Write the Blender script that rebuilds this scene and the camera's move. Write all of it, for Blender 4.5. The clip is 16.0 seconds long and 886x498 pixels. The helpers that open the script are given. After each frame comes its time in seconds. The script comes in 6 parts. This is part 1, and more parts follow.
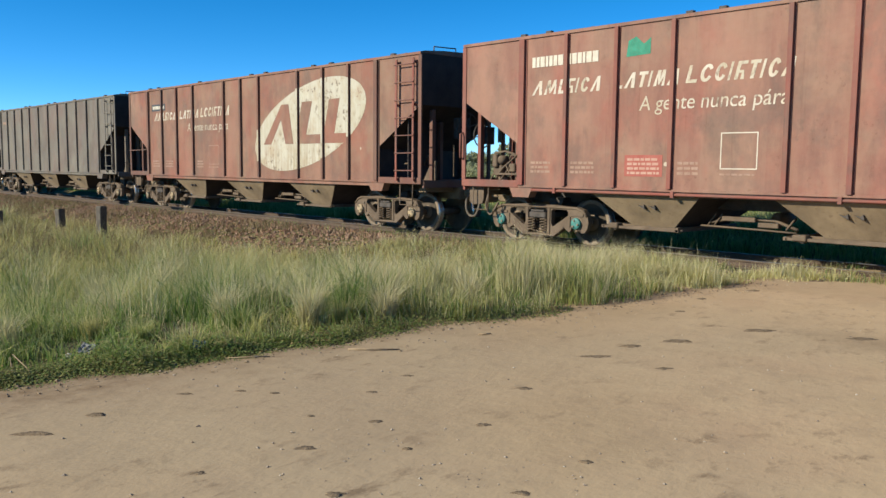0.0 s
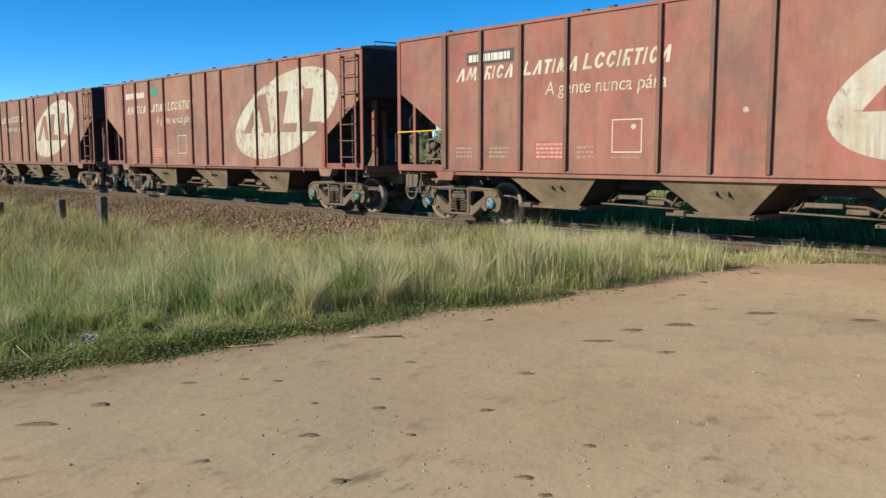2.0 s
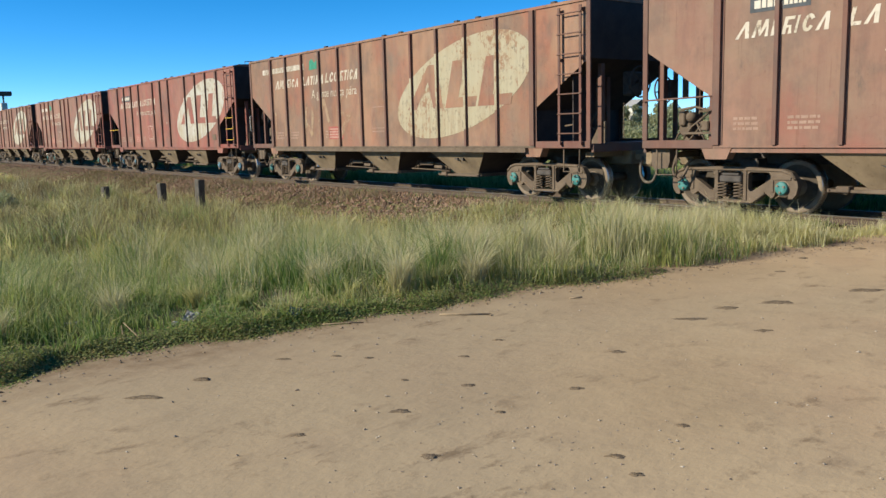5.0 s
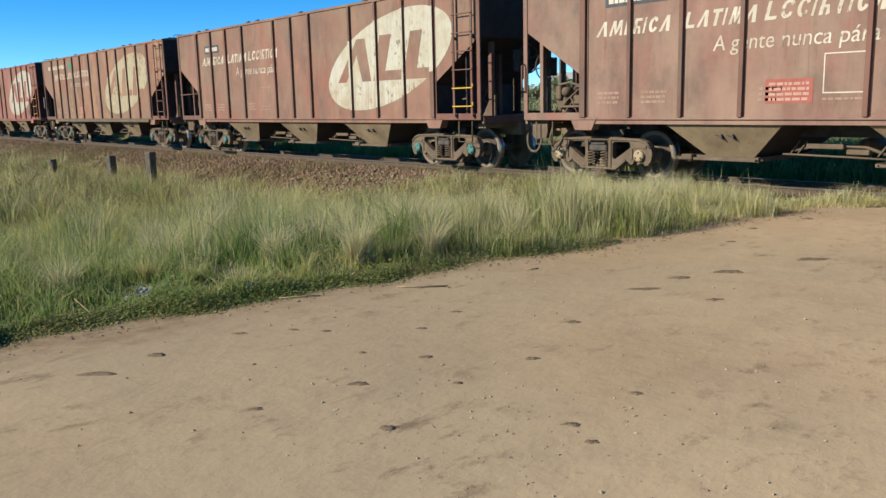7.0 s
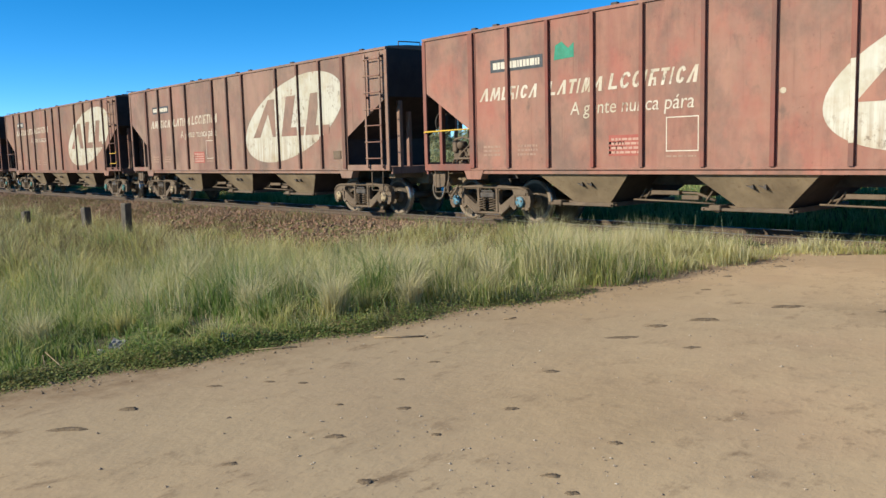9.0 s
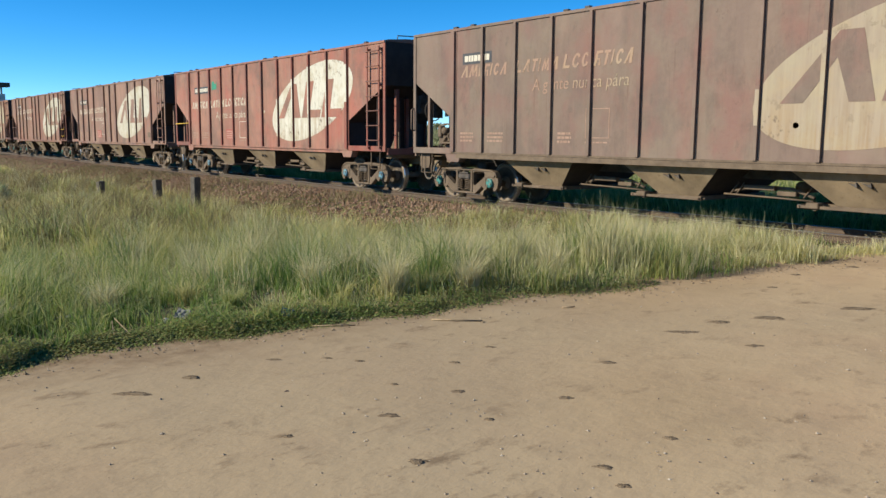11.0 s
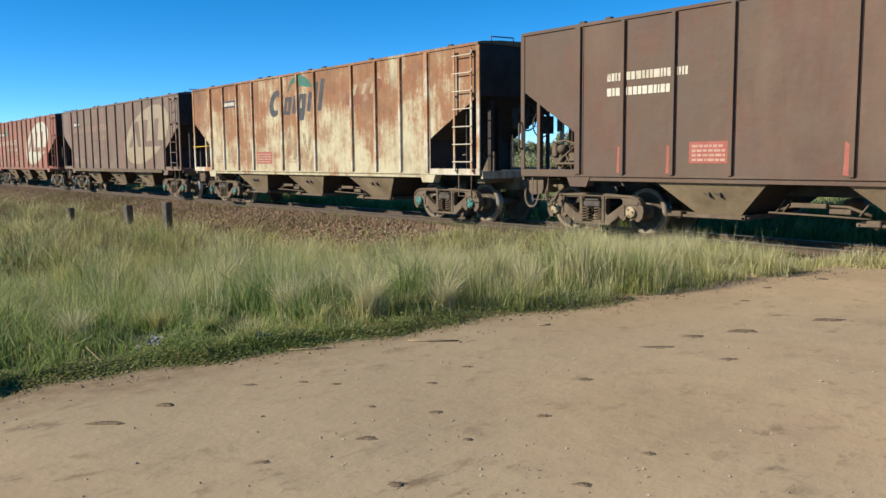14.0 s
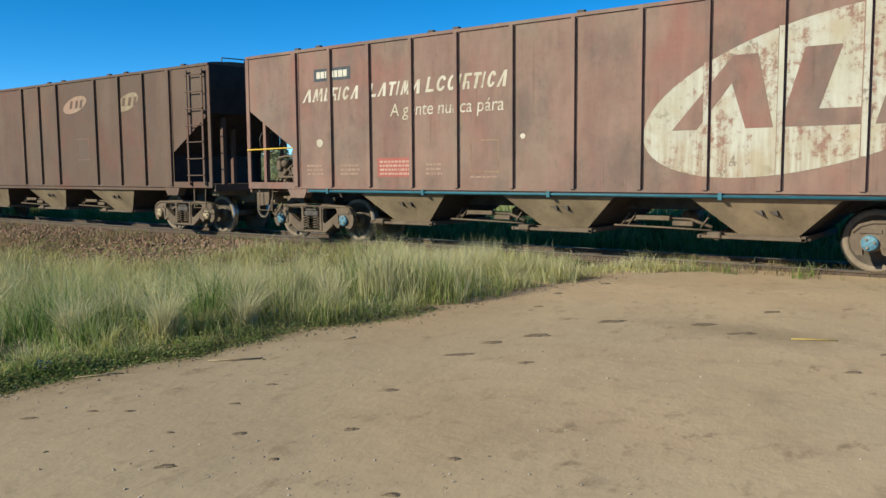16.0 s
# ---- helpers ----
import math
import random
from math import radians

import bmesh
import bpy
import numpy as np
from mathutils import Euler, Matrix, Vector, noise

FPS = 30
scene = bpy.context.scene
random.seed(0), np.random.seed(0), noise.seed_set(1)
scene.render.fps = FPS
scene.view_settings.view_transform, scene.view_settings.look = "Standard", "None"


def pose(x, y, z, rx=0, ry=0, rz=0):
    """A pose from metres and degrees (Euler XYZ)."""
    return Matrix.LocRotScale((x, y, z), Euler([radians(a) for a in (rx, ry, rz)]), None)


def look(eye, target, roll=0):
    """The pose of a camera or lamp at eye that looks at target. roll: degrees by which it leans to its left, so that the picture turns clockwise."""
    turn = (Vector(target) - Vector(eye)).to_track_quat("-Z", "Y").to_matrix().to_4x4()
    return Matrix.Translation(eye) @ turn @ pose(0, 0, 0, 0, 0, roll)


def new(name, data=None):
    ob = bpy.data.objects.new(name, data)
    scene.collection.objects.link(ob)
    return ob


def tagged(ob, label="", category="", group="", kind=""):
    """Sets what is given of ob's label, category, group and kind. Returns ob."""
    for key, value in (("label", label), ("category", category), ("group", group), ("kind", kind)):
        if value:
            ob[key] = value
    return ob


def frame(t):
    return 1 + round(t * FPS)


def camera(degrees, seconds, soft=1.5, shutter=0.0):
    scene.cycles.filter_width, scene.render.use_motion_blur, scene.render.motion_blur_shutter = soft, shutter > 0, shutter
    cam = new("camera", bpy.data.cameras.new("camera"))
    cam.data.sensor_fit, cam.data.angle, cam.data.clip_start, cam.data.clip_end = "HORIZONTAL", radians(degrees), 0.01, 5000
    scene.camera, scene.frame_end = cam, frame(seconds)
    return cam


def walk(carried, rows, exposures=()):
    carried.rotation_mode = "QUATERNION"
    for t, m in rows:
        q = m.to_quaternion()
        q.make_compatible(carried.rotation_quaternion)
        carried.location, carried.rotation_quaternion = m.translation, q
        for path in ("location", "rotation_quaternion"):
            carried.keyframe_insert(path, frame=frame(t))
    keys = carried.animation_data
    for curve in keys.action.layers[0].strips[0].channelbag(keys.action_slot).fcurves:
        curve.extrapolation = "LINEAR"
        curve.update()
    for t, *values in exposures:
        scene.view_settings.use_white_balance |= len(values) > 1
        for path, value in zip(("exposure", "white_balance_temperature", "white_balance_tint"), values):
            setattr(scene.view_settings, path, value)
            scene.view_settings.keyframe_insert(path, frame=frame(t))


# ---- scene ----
# camera: held by hand in one place, only turning
cam = camera(56.22, 16.0, soft=1.5)
EYE = 1.6
PATH = [
    (0, pose(0, 0, EYE, 84.33, -0.56, 46.82)),
    (0.5, pose(0, 0, EYE, 84.08, 0.44, 50.37)),
    (1, pose(0, 0, EYE, 84.40, 1.35, 52.05)),
    (1.5, pose(0, 0, EYE, 83.46, -0.42, 47.40)),
    (2, pose(0, 0, EYE, 83.39, 0.11, 46.83)),
    (2.5, pose(0, 0, EYE, 83.26, 1.27, 50.65)),
    (3, pose(0, 0, EYE, 83.43, 0.87, 54.42)),
    (3.5, pose(0, 0, EYE, 82.55, 0.09, 54.82)),
    (4, pose(0, 0, EYE, 82.61, -0.11, 53.90)),
    (4.2, pose(0, 0, EYE, 81.83, 0.99, 53.40)),
    (6.3, pose(0, 0, EYE, 81.79, 1.09, 52.06)),
    (6.5, pose(0, 0, EYE, 80.52, 1.09, 51.53)),
    (7, pose(0, 0, EYE, 79.97, 1.34, 49.77)),
    (7.5, pose(0, 0, EYE, 83.76, 0.51, 49.61)),
    (8, pose(0, 0, EYE, 84.08, -0.34, 49.54)),
    (8.5, pose(0, 0, EYE, 84.08, 0.77, 49.11)),
    (9, pose(0, 0, EYE, 83.37, 1.45, 48.18)),
    (9.2, pose(0, 0, EYE, 83.74, 1.41, 47.94)),
    (11.3, pose(0, 0, EYE, 82.21, -0.51, 52.88)),
    (11.5, pose(0, 0, EYE, 82.65, -0.79, 51.79)),
    (12, pose(0, 0, EYE, 84.34, -1.47, 49.90)),
    (12.5, pose(0, 0, EYE, 85.47, -0.90, 45.27)),
    (13, pose(0, 0, EYE, 84.21, -1.17, 47.43)),
    (13.5, pose(0, 0, EYE, 83.75, 0.01, 50.11)),
    (14, pose(0, 0, EYE, 83.72, 0.52, 50.75)),
    (14.5, pose(0, 0, EYE, 84.08, 0.96, 49.53)),
    (15, pose(0, 0, EYE, 84.31, 0.74, 43.96)),
    (15.5, pose(0, 0, EYE, 84.58, -0.16, 35.66)),
    (16, pose(0, 0, EYE, 84.52, 0.43, 37.16)),
]
walk(cam, PATH, [(0, 0.50, 6540, 3), (7.2, 0.50, 6540, 3), (7.5, 0.40, 6540, 3), (8.0, 0.41, 6540, 3), (9.0, 0.54, 6540, 3), (11.5, 0.50, 6540, 3), (14.0, 0.50, 6540, 3), (14.6, 0.58, 6530, 2), (15.5, 0.60, 6480, 1), (16, 0.38, 6430, -2)])

# ---- light: low clear-morning sun, from the side ----
SUN_EL, SUN_AZ = 26.0, 203.0
to_sun = Vector((math.sin(radians(SUN_AZ)) * math.cos(radians(SUN_EL)), math.cos(radians(SUN_AZ)) * math.cos(radians(SUN_EL)), math.sin(radians(SUN_EL))))
world = bpy.data.worlds.new("sky")
scene.world = world
world.use_nodes = True
wn = world.node_tree
sky = wn.nodes.new("ShaderNodeTexSky")
sky.sky_type = "NISHITA"
sky.sun_disc = False
sky.sun_elevation, sky.sun_rotation = radians(SUN_EL), radians(SUN_AZ)
sky.altitude, sky.air_density, sky.dust_density, sky.ozone_density = 1500, 0.52, 0.0, 3.4
wn.nodes["Background"].inputs["Strength"].default_value = 0.149
tint = wn.nodes.new("ShaderNodeHueSaturation")
tint.inputs["Saturation"].default_value = 1.29
tint.inputs["Hue"].default_value = 0.496
wn.links.new(sky.outputs[0], tint.inputs["Color"])
wn.links.new(tint.outputs[0], wn.nodes["Background"].inputs["Color"])
sun = new("sun", bpy.data.lights.new("sun", "SUN"))
sun.data.energy, sun.data.angle, sun.data.color = 5.4, radians(0.5), (1.0, 0.90, 0.75)
sun.matrix_world = look((0, 0, 0), -to_sun)


# ---- materials ----
class Nodes:
    """A short way to write node trees."""

    def __init__(self, name):
        self.mat = bpy.data.materials.new(name)
        self.mat.use_nodes = True
        self.t = self.mat.node_tree
        self.b = self.t.nodes["Principled BSDF"]

    def n(self, kind, ins=None):
        nd = self.t.nodes.new(kind)
        for k, v in (ins or {}).items():
            self.put(nd.inputs[k], v)
        return nd

    def put(self, socket, v):
        if isinstance(v, bpy.types.NodeSocket):
            self.t.links.new(v, socket)
        elif isinstance(v, (tuple, list)) and len(v) == 3 and len(socket.default_value) == 4:
            socket.default_value = (*v, 1)
        else:
            socket.default_value = v

    def coords(self, scale=(1, 1, 1), shift=None):
        c = self.n("ShaderNodeTexCoord").outputs["Object"]
        m = self.n("ShaderNodeMapping", {"Vector": c, "Scale": scale})
        if shift is not None:
            self.put(m.inputs["Location"], shift)
        return m.outputs[0]

    def world_coords(self, scale=(1, 1, 1)):
        c = self.n("ShaderNodeNewGeometry").outputs["Position"]
        return self.n("ShaderNodeMapping", {"Vector": c, "Scale": scale}).outputs[0]

    def noise(self, vec, scale, detail=4, rough=0.6):
        return self.n("ShaderNodeTexNoise", {"Vector": vec, "Scale": scale, "Detail": detail, "Roughness": rough}).outputs[0]

    def ramp(self, v, a, b, lo=0.0, hi=1.0):
        return self.n("ShaderNodeMapRange", {0: v, 1: a, 2: b, 3: lo, 4: hi}).outputs[0]

    def mix(self, f, a, b, blend="MIX"):
        m = self.n("ShaderNodeMix")
        m.data_type, m.blend_type = "RGBA", blend
        self.put(m.inputs[0], f)
        self.put(m.inputs[6], a)
        self.put(m.inputs[7], b)
        return m.outputs[2]

    def math(self, op, a, b=0.0):
        m = self.n("ShaderNodeMath", {0: a, 1: b})
        m.operation = op
        return m.outputs[0]

    def done(self, color, rough=0.8, metal=0.0, bump=None, depth=0.01, strength=0.5, spec=0.3):
        self.put(self.b.inputs["Base Color"], color)
        self.put(self.b.inputs["Roughness"], rough)
        self.put(self.b.inputs["Metallic"], metal)
        self.b.inputs["Specular IOR Level"].default_value = spec
        if bump is not None:
            bn = self.n("ShaderNodeBump", {"Height": bump, "Distance": depth, "Strength": strength})
            self.put(self.b.inputs["Normal"], bn.outputs[0])
        return self.mat


def paint(name, base, faded, dust, seed, rust=0.3, fade=0.5):
    """Old wagon paint: sheet by sheet tone, streaks that run down, soot, dust, rust spots, dents."""
    k = Nodes(name)
    v = k.coords((1, 1, 1), (seed * 3.7, seed * 1.3, seed * 2.1))
    x = k.n("ShaderNodeSeparateXYZ", {0: k.n("ShaderNodeTexCoord").outputs["Object"]}).outputs[0]
    sheet = k.n("ShaderNodeTexWhiteNoise", {"Vector": k.n("ShaderNodeCombineXYZ", {0: k.math("FLOOR", k.math("MULTIPLY", x, 0.88)), 1: float(seed)}).outputs[0]}).outputs[0]
    streak = k.noise(k.coords((1.6, 1.6, 0.32), (seed * 5.1, 0, seed)), 2.4, 6, 0.65)
    thin = k.noise(k.coords((9, 9, 0.3), (seed * 1.7, 0, seed)), 2.0, 4, 0.7)
    broad = k.noise(v, 0.8, 4, 0.6)
    fine = k.noise(v, 14, 5, 0.7)
    c = k.mix(k.ramp(streak, 0.36, 0.66), base, faded)
    c = k.mix(k.math("MULTIPLY", sheet, 0.4), c, tuple(0.5 * p + 0.5 * q for p, q in zip(faded, dust)))
    c = k.mix(k.math("MULTIPLY", k.ramp(broad, 0.44, 0.66), fade), c, dust)
    primer = k.ramp(k.noise(k.coords((0.8, 0.8, 0.5), (seed * 4.4, 0, seed * 1.1)), 1.3, 4, 0.6), 0.50, 0.66, 0.0, 0.55)
    c = k.mix(primer, c, (1.42 * base[0], 1.02 * base[1], 1.02 * base[2]))
    smudge = k.ramp(k.noise(k.coords((1.5, 1.5, 0.8), (seed * 6.1, 0, seed * 3.3)), 1.9, 5, 0.65), 0.60, 0.72, 0.0, 0.6)
    c = k.mix(smudge, c, (0.085, 0.066, 0.056))
    soot = k.math("MULTIPLY", k.ramp(k.noise(k.coords((1.1, 1.1, 0.55), (seed * 7.3, 0, seed * 2)), 1.3, 5, 0.7), 0.52, 0.72), 0.55)
    c = k.mix(soot, c, (0.075, 0.055, 0.045))
    c = k.mix(k.ramp(thin, 0.58, 0.78, 0.0, 0.25), c, tuple(0.45 * p for p in base))
    spots = k.math("MULTIPLY", k.ramp(fine, 0.58, 0.70), k.ramp(k.noise(v, 1.7, 3), 0.48, 0.64))
    c = k.mix(k.math("MULTIPLY", spots, rust + 0.2), c, (0.06, 0.025, 0.015))
    c = k.mix(k.ramp(k.noise(v, 45, 3), 0.3, 0.75, 0.0, 0.12), c, dust)
    grit = k.noise(v, 34, 6, 0.8)
    c = k.mix(k.ramp(grit, 0.58, 0.70, 0.0, 0.2), c, tuple(0.5 * p for p in base))
    pale = k.noise(k.coords((0.9, 0.9, 0.35), (seed * 8.3, 0, seed * 0.6)), 1.15, 4, 0.6)
    c = k.mix(k.ramp(pale, 0.50, 0.68, 0.0, 0.6), c, (1.25 * faded[0], 1.28 * faded[1], 1.25 * faded[2]))
    grime = k.noise(k.coords((1.0, 1.0, 0.7), (seed * 9.7, 0, seed * 4.2)), 0.9, 5, 0.7)
    c = k.mix(k.ramp(grime, 0.50, 0.66, 0.0, 0.5), c, (0.10, 0.078, 0.066))
    run = k.math("MULTIPLY", k.ramp(k.noise(k.coords((5, 5, 0.12), (seed * 2.9, 0, 0)), 2.3, 5, 0.75), 0.57, 0.70), k.ramp(k.noise(v, 0.9, 2), 0.45, 0.6))
    c = k.mix(k.math("MULTIPLY", run, 0.5), c, (0.085, 0.042, 0.028))
    h = k.math("ADD", k.math("MULTIPLY", broad, 2.6), k.math("MULTIPLY", fine, 0.1))
    return k.done(c, k.ramp(streak, 0.3, 0.8, 0.6, 0.85), 0.0, h, 0.03, 0.6, 0.2)


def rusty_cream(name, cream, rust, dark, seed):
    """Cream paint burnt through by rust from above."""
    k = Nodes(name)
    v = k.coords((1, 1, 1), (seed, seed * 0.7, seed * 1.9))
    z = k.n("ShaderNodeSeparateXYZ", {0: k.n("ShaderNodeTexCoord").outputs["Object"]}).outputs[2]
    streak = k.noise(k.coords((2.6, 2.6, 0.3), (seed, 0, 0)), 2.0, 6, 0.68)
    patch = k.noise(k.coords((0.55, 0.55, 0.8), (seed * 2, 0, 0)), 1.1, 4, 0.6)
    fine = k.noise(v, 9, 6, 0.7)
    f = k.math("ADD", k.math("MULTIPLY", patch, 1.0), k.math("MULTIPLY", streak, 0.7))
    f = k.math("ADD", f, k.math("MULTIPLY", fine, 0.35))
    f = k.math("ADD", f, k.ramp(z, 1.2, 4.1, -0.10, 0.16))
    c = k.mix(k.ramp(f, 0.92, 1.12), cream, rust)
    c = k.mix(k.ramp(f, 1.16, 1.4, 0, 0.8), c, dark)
    c = k.mix(k.ramp(k.noise(v, 2.3, 4), 0.50, 0.72, 0, 0.55), c, (0.22, 0.15, 0.085))
    smear = k.noise(k.coords((1.3, 1.3, 0.6), (seed * 5, 0, 3)), 1.5, 5, 0.7)
    c = k.mix(k.ramp(smear, 0.50, 0.68, 0, 0.5), c, (0.19, 0.13, 0.085))
    c = k.mix(k.ramp(k.noise(v, 30, 5, 0.8), 0.56, 0.68, 0, 0.5), c, dark)
    return k.done(c, 0.75, 0.0, k.math("ADD", patch, k.math("MULTIPLY", fine, 0.08)), 0.03, 0.5, 0.2)


def worn(name, top, under, wear, seed):
    """Lettering paint that has flaked down to the paint under it."""
    k = Nodes(name)
    v = k.coords((1, 1, 1), (seed * 2.3, seed, seed * 3.1))
    flake = k.noise(v, 7, 6, 0.75)
    area = k.noise(v, 0.9, 3)
    streak = k.noise(k.coords((5, 5, 0.35), (seed, 0, 0)), 2, 4)
    f = k.math("ADD", k.math("MULTIPLY", flake, 0.75), k.math("ADD", k.math("MULTIPLY", area, 0.6), k.math("MULTIPLY", streak, 0.3)))
    gone = k.ramp(f, 1.06 - wear, 1.16 - wear)
    c = k.mix(k.ramp(streak, 0.3, 0.75), top, tuple(0.72 * t + 0.1 * u for t, u in zip(top, under)))
    c = k.mix(k.ramp(k.noise(v, 2.2, 4), 0.48, 0.7, 0, 0.55), c, (0.30, 0.22, 0.13))
    low = k.n("ShaderNodeSeparateXYZ", {0: k.n("ShaderNodeTexCoord").outputs["Object"]}).outputs[2]
    c = k.mix(k.math("MULTIPLY", k.ramp(streak, 0.42, 0.62), k.ramp(low, 2.3, 1.5, 0.0, 0.6)), c, (0.24, 0.16, 0.09))
    blot = k.math("MULTIPLY", k.ramp(k.noise(k.coords((1.0, 1.0, 0.8), (seed * 4.1, 0, seed)), 6.5, 5, 0.7), 0.55, 0.60), k.ramp(k.noise(v, 0.75, 3), 0.44, 0.58))
    c = k.mix(k.math("MULTIPLY", blot, 0.8), c, (0.13, 0.095, 0.07))
    haze = k.ramp(k.noise(k.coords((0.8, 0.8, 0.6), (seed * 3.3, 0, seed * 2)), 1.5, 5, 0.65), 0.48, 0.66, 0.0, 0.5)
    c = k.mix(haze, c, (0.31, 0.27, 0.18))
    return k.done(k.mix(gone, c, under), 0.75, 0.0, flake, 0.004, 0.4, 0.25)


def mottled(name, a, b, scale=6.0, rough=0.85, metal=0.0, depth=0.01, spots=None, spec=0.3):
    k = Nodes(name)
    v = k.coords()
    n1, n2 = k.noise(v, scale, 5, 0.65), k.noise(v, scale * 9, 4, 0.7)
    c = k.mix(k.ramp(n1, 0.33, 0.68), a, b)
    if spots:
        c = k.mix(k.ramp(n2, 0.58, 0.7, 0, 0.8), c, spots)
    return k.done(c, k.ramp(n2, 0.3, 0.7, rough - 0.08, rough + 0.06), metal, k.math("ADD", n1, k.math("MULTIPLY", n2, 0.3)), depth, 0.6, spec)


def by_island(name, colors, rough=0.8, spec=0.3, tip=None, translucent=0.0):
    """One colour a piece, picked out of a few, with a little grain."""
    k = Nodes(name)
    r = k.n("ShaderNodeNewGeometry").outputs["Random Per Island"]
    cr = k.n("ShaderNodeValToRGB", {0: r})
    els = cr.color_ramp.elements
    for i, c in enumerate(colors):
        e = els[i] if i < 2 else els.new(i / (len(colors) - 1))
        e.position, e.color = i / (len(colors) - 1), (*c, 1)
    c = cr.outputs[0]
    if not tip:
        c = k.mix(k.ramp(k.noise(k.world_coords(), 0.55, 3), 0.4, 0.65, 0.0, 0.45), c, colors[-1])
    else:
        uv = k.n("ShaderNodeSeparateXYZ", {0: k.n("ShaderNodeUVMap").outputs[0]})
        y = uv.outputs[1]
        k.put(cr.inputs[0], k.math("ADD", k.math("MULTIPLY", r, 0.35), k.math("MULTIPLY", uv.outputs[0], 0.65)))
        c = k.mix(k.ramp(y, 0.5, 1.0, 0.0, 0.62), c, tip)
    k.put(k.b.inputs["Base Color"], c)
    k.b.inputs["Roughness"].default_value = rough
    k.b.inputs["Specular IOR Level"].default_value = spec
    if translucent:
        tr = k.n("ShaderNodeBsdfTranslucent", {"Color": c})
        mx = k.n("ShaderNodeMixShader", {0: translucent, 1: k.b.outputs[0], 2: tr.outputs[0]})
        k.t.links.new(mx.outputs[0], k.t.nodes["Material Output"].inputs["Surface"])
    return k.mat


def ground_material():
    """Sandy dirt road, bare earth and turf under the grass, by where the road runs."""
    k = Nodes("earth")
    p = k.world_coords()
    xyz = k.n("ShaderNodeSeparateXYZ", {0: p})
    x, y = xyz.outputs[0], xyz.outputs[1]
    big, mid, fine = k.noise(p, 0.35, 4), k.noise(p, 2.3, 5, 0.65), k.noise(p, 24, 6, 0.75)
    tracks = k.noise(k.world_coords((0.9, 0.5, 1)), 0.9, 6, 0.65)
    sand = k.mix(k.ramp(big, 0.35, 0.65), (0.380, 0.280, 0.168), (0.447, 0.337, 0.209))
    # sand turns paler towards +x, with a wavering border
    pale_side = k.ramp(k.math("ADD", x, k.math("MULTIPLY", k.math("SUBTRACT", big, 0.5), 5.0)), -5.2, -1.5, 0.0, 0.6)
    sand = k.mix(pale_side, sand, (0.52, 0.400, 0.250))
    sand = k.mix(k.ramp(k.noise(p, 0.55, 4, 0.6), 0.48, 0.66, 0, 0.4), sand, (0.385, 0.262, 0.168))
    sand = k.mix(k.ramp(tracks, 0.48, 0.72, 0, 0.35), sand, (0.29, 0.21, 0.118))
    sand = k.mix(k.ramp(mid, 0.52, 0.72, 0, 0.4), sand, (0.27, 0.20, 0.135))
    sand = k.mix(k.ramp(k.noise(p, 0.16, 2), 0.42, 0.6, 0, 0.6), sand, (0.34, 0.275, 0.18))
    scuff = k.noise(k.world_coords((1.0, 0.55, 1)), 5.5, 6, 0.7)
    sand = k.mix(k.math("MULTIPLY", k.ramp(scuff, 0.54, 0.66, 0, 0.75), k.ramp(k.noise(p, 0.8, 3), 0.42, 0.62)), sand, (0.175, 0.125, 0.078))
    sand = k.mix(k.ramp(fine, 0.55, 0.78, 0, 0.12), sand, (0.46, 0.365, 0.235))
    sand = k.mix(k.ramp(k.noise(p, 11, 5, 0.7), 0.62, 0.72, 0, 0.35), sand, (0.16, 0.115, 0.08))
    ex = k.math("MULTIPLY", k.math("ADD", x, 2.45), 0.75)
    ey = k.math("MULTIPLY", k.math("SUBTRACT", y, 8.15), 1.9)
    away = k.math("ADD", k.math("SQRT", k.math("ADD", k.math("MULTIPLY", ex, ex), k.math("MULTIPLY", ey, ey)), 0.0), k.math("MULTIPLY", k.math("SUBTRACT", scuff, 0.5), 2.2))
    sand = k.mix(k.ramp(away, 0.2, 1.0, 0.5, 0.0), sand, (0.20, 0.15, 0.095))
    soil = k.mix(k.ramp(mid, 0.4, 0.6), (0.085, 0.072, 0.035), (0.13, 0.115, 0.05))
    soil = k.mix(k.ramp(big, 0.4, 0.62, 0, 0.6), soil, (0.17, 0.145, 0.07))
    edge = k.math("ADD", x, k.math("MULTIPLY", k.math("SUBTRACT", mid, 0.5), 1.2))
    isroad = k.ramp(edge, -6.55, -6.15)
    far_end = k.ramp(k.math("ADD", y, k.math("MULTIPLY", k.math("SUBTRACT", mid, 0.5), 1.0)), 16.0, 16.7, 1.0, 0.0)
    other = k.ramp(edge, 9.0, 10.5, 1.0, 0.0)
    f = k.math("MULTIPLY", k.math("MULTIPLY", isroad, other), far_end)
    pasture = k.mix(k.ramp(mid, 0.4, 0.62), (0.17, 0.20, 0.075), (0.26, 0.26, 0.11))
    soil = k.mix(k.ramp(k.math("ADD", y, k.math("MULTIPLY", k.math("SUBTRACT", big, 0.5), 8)), 20.0, 27.0), soil, pasture)
    sand = k.mix(1.0, sand, (0.99, 0.955, 0.96), "MULTIPLY")
    c = k.mix(f, soil, sand)
    rim = k.math("MULTIPLY", k.ramp(edge, -6.9, -6.4), k.ramp(edge, -6.2, -5.5, 1.0, 0.0))
    c = k.mix(k.math("MULTIPLY", rim, k.ramp(k.noise(p, 4.5, 5, 0.7), 0.38, 0.62, 0.25, 0.85)), c, (0.19, 0.125, 0.075))
